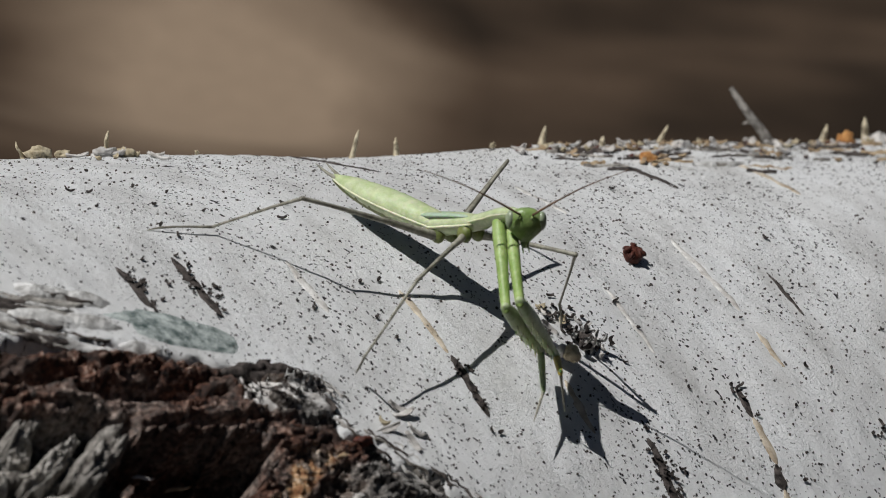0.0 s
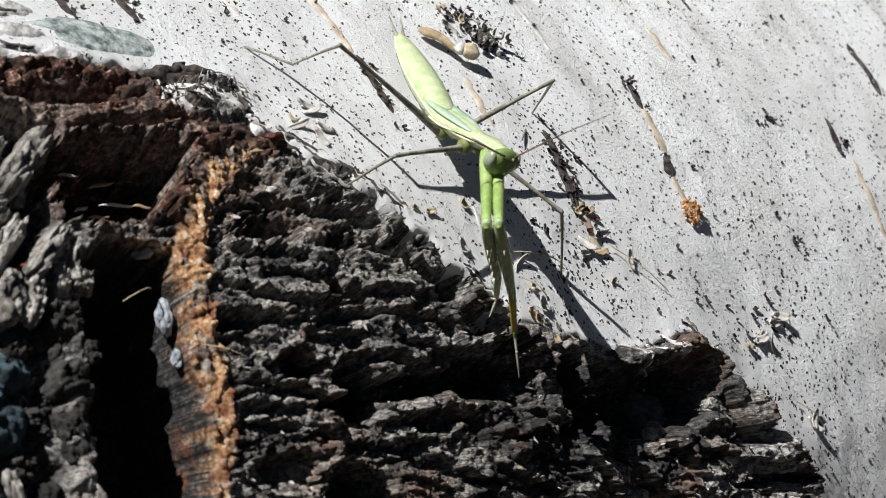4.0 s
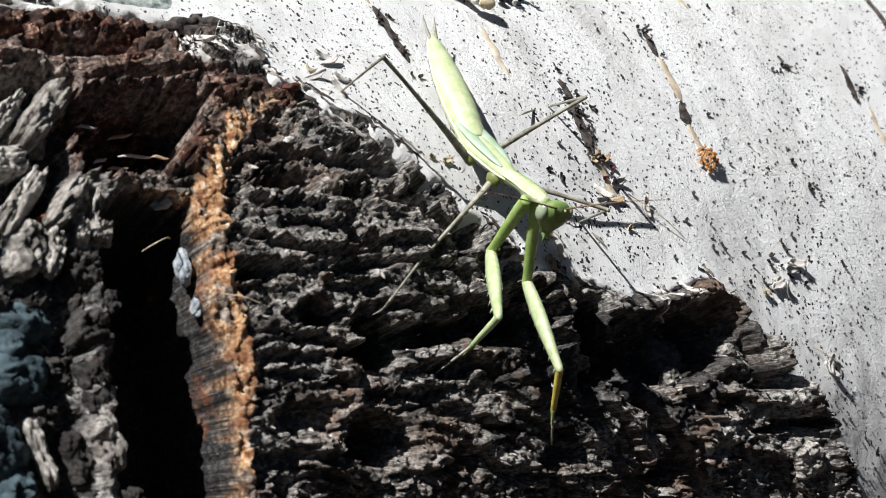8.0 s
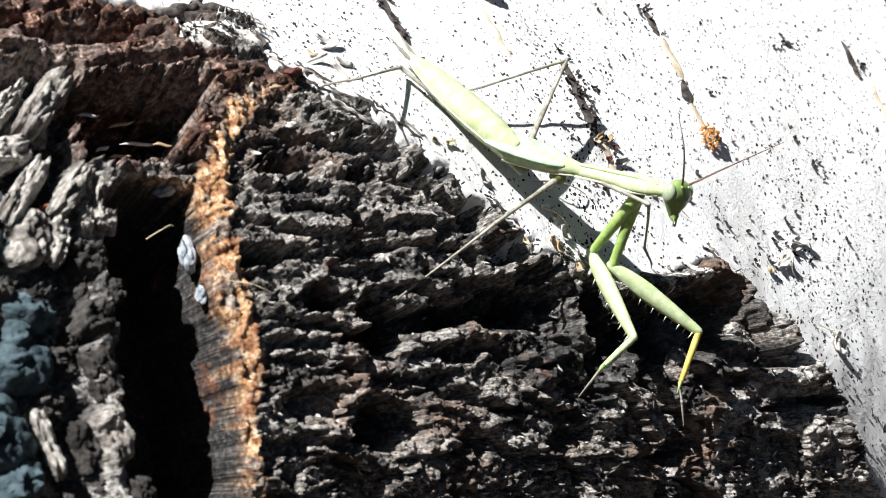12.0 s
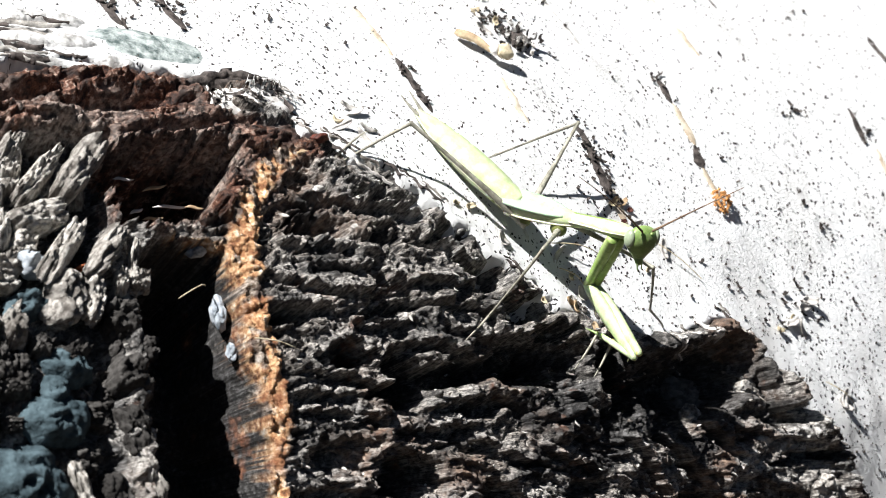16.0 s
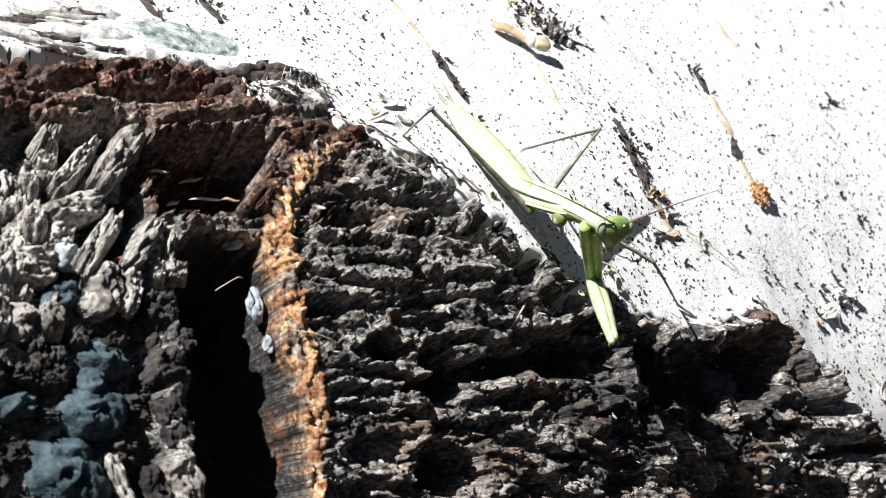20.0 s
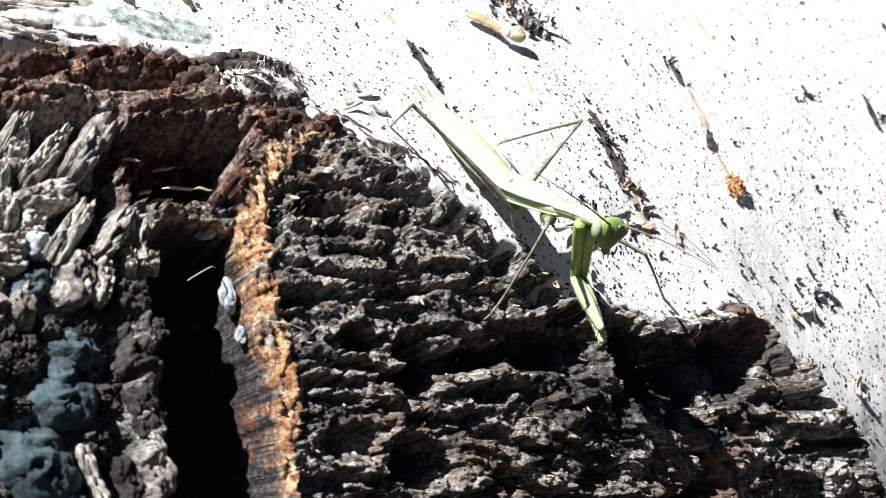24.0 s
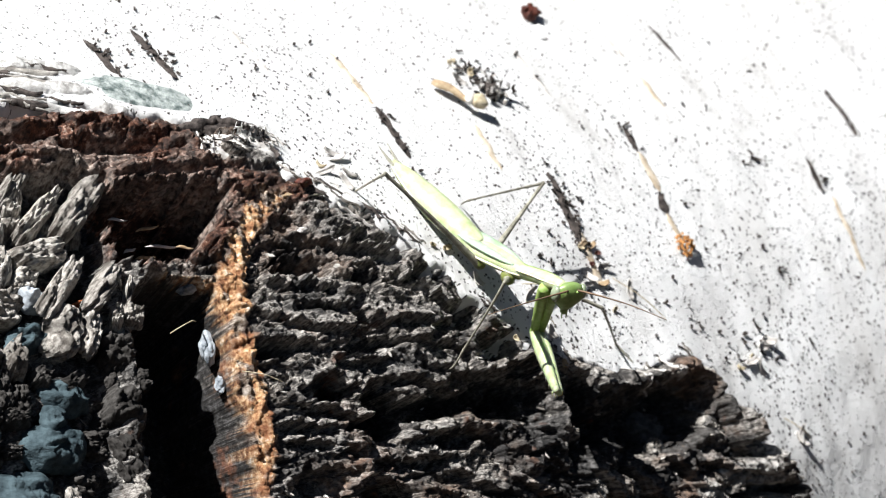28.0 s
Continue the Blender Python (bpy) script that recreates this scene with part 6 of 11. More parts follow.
    walk(MOVES['pronotum'], [
        (0, pose(0.00740, 0.00000, -0.00000, -10.1, -5.4, -12.7)),
        (0.5, pose(0.00779, -0.00000, -0.00002, -10.0, -6.3, -13.3)),
        (1, pose(0.00820, -0.00000, 0.00000, -9.8, -7.2, -13.9)),
        (1.5, pose(0.00850, 0.00005, -0.00005, -10.8, -8.8, -14.9)),
        (2, pose(0.00900, 0.00000, -0.00000, -11.6, -10.4, -16.0)),
        (2.5, pose(0.00900, 0.00000, -0.00000, -11.6, -10.4, -16.0)),
        (3, pose(0.00884, 0.00003, 0.00002, -13.0, -10.5, -17.2)),
        (3.5, pose(0.00852, 0.00006, 0.00004, -16.0, -11.0, -19.7)),
        (4, pose(0.00828, 0.00003, 0.00002, -19.0, -11.8, -22.1)),
        (4.5, pose(0.00820, -0.00000, 0.00000, -20.4, -12.2, -23.2)),
        (6.2, pose(0.00820, -0.00000, 0.00000, -20.4, -12.2, -23.2)),
        (6.6, pose(0.00820, 0.00000, 0.00000, -21.0, -10.5, -23.7)),
        (7, pose(0.00820, 0.00000, -0.00000, -21.7, -8.9, -24.3)),
        (7.5, pose(0.00814, 0.00001, 0.00001, -16.8, -12.7, -21.0)),
        (8, pose(0.00820, 0.00000, 0.00000, -12.9, -17.1, -17.3)),
        (8.5, pose(0.00859, -0.00001, 0.00001, -13.9, -16.9, -17.3)),
        (9, pose(0.00900, 0.00000, 0.00000, -14.8, -16.7, -17.2)),
        (9.5, pose(0.00900, 0.00000, 0.00000, -14.8, -16.7, -17.2)),
        (9.75, pose(0.00871, 0.00002, 0.00015, -7.3, -11.7, -9.6)),
        (10, pose(0.00900, -0.00000, 0.00000, 1.1, -8.6, -1.7)),
        (10.5, pose(0.00930, 0.00007, 0.00004, 3.0, -7.0, 1.6)),
        (11, pose(0.00980, 0.00000, 0.00000, 5.0, -5.6, 4.8)),
        (11.43, pose(0.00973, 0.00000, -0.00001, 4.1, -5.8, 3.3)),
        (11.87, pose(0.00958, 0.00001, -0.00002, 1.7, -6.5, -0.5)),
        (12.3, pose(0.00938, 0.00001, -0.00002, -1.4, -7.5, -5.3)),
        (12.73, pose(0.00919, 0.00001, -0.00002, -4.6, -8.8, -10.0)),
        (13.17, pose(0.00905, 0.00000, -0.00001, -7.1, -10.0, -13.4)),
        (13.6, pose(0.00900, -0.00000, 0.00000, -8.1, -10.6, -14.8)),
        (14.2, pose(0.00900, -0.00000, 0.00000, -8.1, -10.6, -14.8)),
        (14.6, pose(0.00849, 0.00008, -0.00001, -11.3, -10.2, -14.2)),
        (15, pose(0.00820, -0.00000, -0.00000, -14.5, -10.1, -13.3)),
        (15.5, pose(0.00825, 0.00005, -0.00001, -15.5, -12.9, -15.5)),
        (16, pose(0.00845, 0.00009, -0.00002, -17.5, -19.2, -20.5)),
        (16.5, pose(0.00880, 0.00005, -0.00002, -18.7, -25.6, -25.6)),
        (17, pose(0.00900, -0.00000, -0.00000, -19.1, -28.5, -28.0)),
        (19, pose(0.00900, -0.00000, -0.00000, -19.1, -28.5, -28.0)),
        (19.5, pose(0.00792, 0.00026, 0.00003, -22.9, -19.3, -27.4)),
        (20, pose(0.00740, -0.00000, 0.00000, -28.4, -11.1, -25.5)),
        (21.5, pose(0.00740, -0.00000, 0.00000, -28.4, -11.1, -25.5)),
        (21.92, pose(0.00737, 0.00001, 0.00002, -28.5, -12.4, -26.2)),
        (22.33, pose(0.00731, 0.00003, 0.00004, -28.7, -15.8, -27.9)),
        (22.75, pose(0.00728, 0.00005, 0.00005, -28.9, -20.3, -30.2)),
        (23.17, pose(0.00731, 0.00004, 0.00004, -29.1, -24.9, -32.4)),
        (23.58, pose(0.00737, 0.00002, 0.00001, -29.2, -28.4, -34.0)),
        (24, pose(0.00740, 0.00000, 0.00000, -29.3, -29.8, -34.6)),
        (26, pose(0.00740, 0.00000, 0.00000, -29.3, -29.8, -34.6)),
        (26.5, pose(0.00748, -0.00002, 0.00003, -28.1, -28.2, -32.6)),
        (27, pose(0.00773, -0.00004, 0.00006, -25.5, -24.9, -28.2)),
        (27.5, pose(0.00804, -0.00002, 0.00003, -22.6, -21.8, -23.7)),
        (28, pose(0.00820, 0.00000, 0.00000, -21.2, -20.4, -21.7)),
    ])
    walk(MOVES['head'], [
        (0, pose(0.02002, -0.00182, 0.00038, 29.6, 5.3, 48.3)),
        (0.5, pose(0.02073, -0.00158, 0.00065, 24.9, 6.4, 60.9)),
        (1, pose(0.02146, -0.00133, 0.00099, 20.1, 9.1, 73.1)),
        (1.5, pose(0.02157, -0.00191, 0.00106, 15.1, 5.3, 73.4)),
        (2, pose(0.02211, -0.00267, 0.00128, 9.8, 1.9, 74.5)),
        (2.5, pose(0.02211, -0.00267, 0.00128, 9.8, 1.9, 74.5)),
        (3, pose(0.02150, -0.00287, 0.00144, 11.7, 2.5, 76.8)),
        (3.5, pose(0.02036, -0.00354, 0.00168, 15.6, 3.8, 82.1)),
        (4, pose(0.01953, -0.00447, 0.00176, 19.3, 4.9, 87.6)),
        (4.5, pose(0.01926, -0.00496, 0.00174, 20.8, 5.3, 90.2)),
        (6.2, pose(0.01926, -0.00496, 0.00174, 20.8, 5.3, 90.2)),
        (6.6, pose(0.01929, -0.00515, 0.00127, 18.1, 5.1, 90.5)),
        (7, pose(0.01932, -0.00534, 0.00081, 15.4, 5.0, 90.7)),
        (7.5, pose(0.02000, -0.00391, 0.00184, 9.8, 4.7, 85.3)),
        (8, pose(0.02089, -0.00259, 0.00295, 4.1, 3.7, 80.1)),
        (8.5, pose(0.02132, -0.00244, 0.00295, 0.4, 1.9, 81.9)),
        (9, pose(0.02176, -0.00227, 0.00293, -3.4, 0.2, 83.6)),
        (9.5, pose(0.02176, -0.00227, 0.00293, -3.4, 0.2, 83.6)),
        (9.75, pose(0.02055, -0.00088, 0.00301, -10.8, 15.9, 79.7)),
        (10, pose(0.02132, 0.00027, 0.00206, -16.3, 32.5, 74.4)),
        (10.5, pose(0.02269, 0.00083, 0.00178, -24.2, 37.0, 63.8)),
        (11, pose(0.02464, 0.00081, 0.00134, -33.1, 40.7, 52.2)),
        (11.43, pose(0.02440, 0.00063, 0.00142, -31.6, 38.6, 52.0)),
        (11.87, pose(0.02383, 0.00017, 0.00164, -27.8, 33.3, 51.1)),
        (12.3, pose(0.02314, -0.00046, 0.00196, -22.9, 26.6, 49.1)),
        (12.73, pose(0.02251, -0.00112, 0.00232, -18.0, 20.3, 46.4)),
        (13.17, pose(0.02207, -0.00164, 0.00261, -14.2, 15.8, 43.9)),
        (13.6, pose(0.02190, -0.00185, 0.00273, -12.7, 14.1, 42.9)),
        (14.2, pose(0.02190, -0.00185, 0.00273, -12.7, 14.1, 42.9)),
        (14.6, pose(0.02114, -0.00174, 0.00210, -8.7, 17.9, 50.9)),
        (15, pose(0.02076, -0.00190, 0.00151, -4.4, 20.6, 59.7)),
        (15.5, pose(0.02066, -0.00233, 0.00208, -7.1, 19.9, 55.8)),
        (16, pose(0.02040, -0.00327, 0.00336, -12.7, 17.6, 47.4)),
        (16.5, pose(0.02006, -0.00418, 0.00466, -17.8, 14.3, 39.6)),
        (17, pose(0.01988, -0.00459, 0.00526, -19.9, 12.4, 36.3)),
        (19, pose(0.01988, -0.00459, 0.00526, -19.9, 12.4, 36.3)),
        (19.5, pose(0.01908, -0.00378, 0.00369, -1.6, 11.5, 49.8)),
        (20, pose(0.01890, -0.00354, 0.00205, 16.3, 8.3, 62.7)),
        (21.5, pose(0.01890, -0.00354, 0.00205, 16.3, 8.3, 62.7)),
        (21.92, pose(0.01880, -0.00368, 0.00228, 14.7, 8.6, 61.5)),
        (22.33, pose(0.01854, -0.00403, 0.00286, 10.7, 9.0, 58.6)),
        (22.75, pose(0.01821, -0.00447, 0.00360, 5.5, 9.5, 54.7)),
        (23.17, pose(0.01788, -0.00489, 0.00432, 0.2, 9.6, 50.8)),
        (23.58, pose(0.01762, -0.00520, 0.00486, -3.9, 9.6, 47.8)),
        (24, pose(0.01752, -0.00532, 0.00507, -5.5, 9.6, 46.6)),
        (26, pose(0.01752, -0.00532, 0.00507, -5.5, 9.6, 46.6)),
        (26.5, pose(0.01783, -0.00507, 0.00482, -2.5, 8.4, 48.9)),
        (27, pose(0.01851, -0.00444, 0.00423, 4.0, 5.7, 53.7)),
        (27.5, pose(0.01918, -0.00371, 0.00361, 10.5, 2.8, 58.2)),
        (28, pose(0.01948, -0.00334, 0.00332, 13.3, 1.5, 60.2)),
    ])
    walk(MOVES['R.coxa'], [
        (0, pose(0.01581, -0.00303, -0.00028, 1.3, 55.8, -40.3)),
        (0.5, pose(0.01617, -0.00312, -0.00017, 5.4, 64.2, -36.6)),
        (1, pose(0.01654, -0.00321, -0.00002, 12.8, 72.3, -29.1)),
        (1.5, pose(0.01678, -0.00332, 0.00020, -3.9, 47.4, -46.1)),
        (2, pose(0.01719, -0.00354, 0.00051, -6.4, 22.2, -54.9)),
        (2.5, pose(0.01719, -0.00354, 0.00051, -6.4, 22.2, -54.9)),
        (3, pose(0.01694, -0.00369, 0.00058, -3.2, 23.3, -50.4)),
        (3.5, pose(0.01642, -0.00407, 0.00074, 4.6, 25.3, -39.9)),
        (4, pose(0.01596, -0.00447, 0.00090, 13.0, 26.8, -29.2)),
        (4.5, pose(0.01577, -0.00465, 0.00098, 16.9, 27.2, -24.4)),
        (6.2, pose(0.01577, -0.00465, 0.00098, 16.9, 27.2, -24.4)),
        (6.6, pose(0.01574, -0.00474, 0.00074, 19.9, 70.1, -27.5)),
        (7, pose(0.01570, -0.00484, 0.00050, -159.8, 66.9, 158.5)),
        (7.5, pose(0.01592, -0.00429, 0.00099, -152.3, 66.6, 158.5)),
        (8, pose(0.01618, -0.00371, 0.00157, -145.4, 67.1, 158.4)),
        (8.5, pose(0.01657, -0.00373, 0.00157, -151.8, 65.1, 154.8)),
        (9, pose(0.01698, -0.00373, 0.00155, -157.4, 62.9, 151.9)),
        (9.5, pose(0.01698, -0.00373, 0.00155, -157.4, 62.9, 151.9)),
        (9.75, pose(0.01726, -0.00250, 0.00079, -118.0, 67.4, 173.8)),
        (10, pose(0.01787, -0.00114, 0.00001, -61.3, 67.2, -147.2)),
        (10.5, pose(0.01821, -0.00052, -0.00022, -46.5, 63.7, -141.5)),
        (11, pose(0.01873, -0.00004, -0.00050, -32.0, 60.6, -135.8)),
        (11.43, pose(0.01866, -0.00029, -0.00047, -35.3, 62.1, -138.1)),
        (11.87, pose(0.01846, -0.00093, -0.00035, -44.7, 65.8, -144.7)),
        (12.3, pose(0.01814, -0.00174, -0.00014, -59.8, 70.4, -156.4)),
        (12.73, pose(0.01776, -0.00252, 0.00013, -79.7, 74.3, -173.4)),
        (13.17, pose(0.01744, -0.00308, 0.00037, -98.6, 76.1, 169.5)),
        (13.6, pose(0.01730, -0.00330, 0.00047, -106.8, 76.5, 161.9)),
        (14.2, pose(0.01730, -0.00330, 0.00047, -106.8, 76.5, 161.9)),
        (14.6, pose(0.01680, -0.00320, 0.00046, -119.7, 67.2, 155.2)),
        (15, pose(0.01653, -0.00320, 0.00053, -126.1, 58.8, 155.0)),
        (15.5, pose(0.01640, -0.00348, 0.00097, -124.8, 61.6, 154.0)),
        (16, pose(0.01610, -0.00410, 0.00196, -121.9, 67.9, 151.7)),
        (16.5, pose(0.01578, -0.00470, 0.00293, -119.1, 74.2, 149.4)),
        (17, pose(0.01563, -0.00496, 0.00337, -117.8, 77.0, 148.4)),
        (19, pose(0.01563, -0.00496, 0.00337, -117.8, 77.0, 148.4)),
        (19.5, pose(0.01492, -0.00488, 0.00214, -164.8, 69.5, 127.9)),
        (20, pose(0.01471, -0.00505, 0.00099, 163.0, 60.4, 120.9)),
        (21.5, pose(0.01471, -0.00505, 0.00099, 163.0, 60.4, 120.9)),
        (21.92, pose(0.01459, -0.00512, 0.00121, 163.8, 61.7, 120.0)),
        (22.33, pose(0.01429, -0.00528, 0.00177, 165.6, 65.0, 117.5)),
        (22.75, pose(0.01391, -0.00545, 0.00246, 167.4, 69.2, 113.6)),
        (23.17, pose(0.01354, -0.00559, 0.00311, 168.1, 73.3, 108.7)),
        (23.58, pose(0.01327, -0.00567, 0.00358, 167.4, 76.4, 103.6)),
        (24, pose(0.01316, -0.00570, 0.00377, 166.7, 77.6, 101.0)),
        (26, pose(0.01316, -0.00570, 0.00377, 166.7, 77.6, 101.0)),
        (26.5, pose(0.01354, -0.00557, 0.00356, 171.5, 75.3, 107.3)),
        (27, pose(0.01440, -0.00518, 0.00305, 178.3, 70.1, 117.3)),
        (27.5, pose(0.01528, -0.00466, 0.00250, -177.7, 64.9, 124.6)),
        (28, pose(0.01567, -0.00437, 0.00224, -176.4, 62.5, 127.5)),
    ])
    walk(MOVES['R.fore_femur'], [
        (0, pose(0.02138, -0.00777, -0.01103, 170.7, 26.6, 119.0)),
        (0.5, pose(0.02071, -0.00650, -0.01187, 174.7, 59.1, 46.8)),
        (1, pose(0.01999, -0.00513, -0.01241, 174.0, 25.0, -25.4)),
        (1.5, pose(0.02288, -0.00966, -0.00937, 151.4, 52.4, 23.3)),
        (2, pose(0.02411, -0.01339, -0.00440, 150.1, 49.8, 91.1)),
        (2.5, pose(0.02411, -0.01339, -0.00440, 150.1, 49.8, 91.1)),
        (3, pose(0.02456, -0.01290, -0.00456, 152.4, 48.7, 97.7)),
        (3.5, pose(0.02544, -0.01161, -0.00482, 156.0, 46.5, 111.0)),
        (4, pose(0.02610, -0.01013, -0.00495, 157.6, 44.9, 122.8)),
        (4.5, pose(0.02630, -0.00943, -0.00496, 157.7, 44.4, 127.7)),
        (6.2, pose(0.02630, -0.00943, -0.00496, 157.7, 44.4, 127.7)),
        (6.6, pose(0.01967, -0.00679, -0.01149, 149.2, 54.8, 35.5)),
        (7, pose(0.01096, -0.00297, -0.01147, 175.1, 14.4, -26.2)),
        (7.5, pose(0.01112, -0.00241, -0.01095, 173.6, 8.1, -29.2)),
        (8, pose(0.01147, -0.00184, -0.01040, 172.3, 2.5, -32.3)),
        (8.5, pose(0.01161, -0.00140, -0.01022, 174.6, 5.0, -29.8)),
        (9, pose(0.01176, -0.00095, -0.01003, 176.9, 7.5, -27.2)),
        (9.5, pose(0.01176, -0.00095, -0.01003, 176.9, 7.5, -27.2)),
        (9.75, pose(0.01229, -0.00196, -0.01121, 166.5, -0.9, -31.0)),
        (10, pose(0.01363, -0.00387, -0.01197, 154.4, -6.5, -34.3)),
        (10.5, pose(0.01370, -0.00411, -0.01187, 150.2, -3.5, -43.1)),
        (11, pose(0.01415, -0.00448, -0.01183, 147.0, -0.5, -52.3)),
        (11.43, pose(0.01413, -0.00436, -0.01195, 148.6, -0.4, -52.3)),
        (11.87, pose(0.01411, -0.00401, -0.01220, 152.5, 0.1, -52.3)),
        (12.3, pose(0.01415, -0.00348, -0.01239, 157.6, 1.3, -52.8)),
        (12.73, pose(0.01426, -0.00292, -0.01239, 162.7, 3.2, -53.6)),
        (13.17, pose(0.01437, -0.00251, -0.01225, 166.4, 5.1, -54.3)),
        (13.6, pose(0.01442, -0.00236, -0.01217, 167.9, 6.0, -54.5)),
        (14.2, pose(0.01442, -0.00236, -0.01217, 167.9, 6.0, -54.5)),
        (14.6, pose(0.01223, -0.00109, -0.01153, 167.1, 8.5, -47.5)),
        (15, pose(0.01042, -0.00035, -0.01059, 167.3, 11.3, -40.3)),
        (15.5, pose(0.01085, -0.00077, -0.01046, 168.0, 9.2, -41.4)),
        (16, pose(0.01179, -0.00178, -0.01009, 169.5, 4.6, -43.8)),
        (16.5, pose(0.01273, -0.00290, -0.00958, 171.1, 0.1, -46.3)),
        (17, pose(0.01314, -0.00343, -0.00930, 171.9, -2.0, -47.4)),
        (19, pose(0.01314, -0.00343, -0.00930, 171.9, -2.0, -47.4)),
        (19.5, pose(0.01212, -0.00128, -0.01003, 178.5, 1.8, -43.6)),
        (20, pose(0.01141, 0.00046, -0.01032, -173.7, 7.3, -39.6)),
        (21.5, pose(0.01141, 0.00046, -0.01032, -173.7, 7.3, -39.6)),
        (21.92, pose(0.01151, 0.00022, -0.01023, -174.2, 5.4, -40.6)),
        (22.33, pose(0.01175, -0.00040, -0.01001, -175.2, 0.9, -43.1)),
        (22.75, pose(0.01206, -0.00122, -0.00970, -176.4, -5.1, -46.4)),
        (23.17, pose(0.01234, -0.00206, -0.00935, -177.4, -11.0, -49.7)),
        (23.58, pose(0.01255, -0.00271, -0.00905, -178.1, -15.4, -52.4)),
        (24, pose(0.01263, -0.00297, -0.00893, -178.3, -17.2, -53.4)),
        (26, pose(0.01263, -0.00297, -0.00893, -178.3, -17.2, -53.4)),
        (26.5, pose(0.01256, -0.00243, -0.00902, -178.3, -14.6, -51.3)),
        (27, pose(0.01238, -0.00125, -0.00918, -178.2, -8.8, -46.6)),
        (27.5, pose(0.01214, -0.00011, -0.00927, -177.8, -3.0, -41.7)),
        (28, pose(0.01202, 0.00038, -0.00930, -177.6, -0.4, -39.4)),
    ])
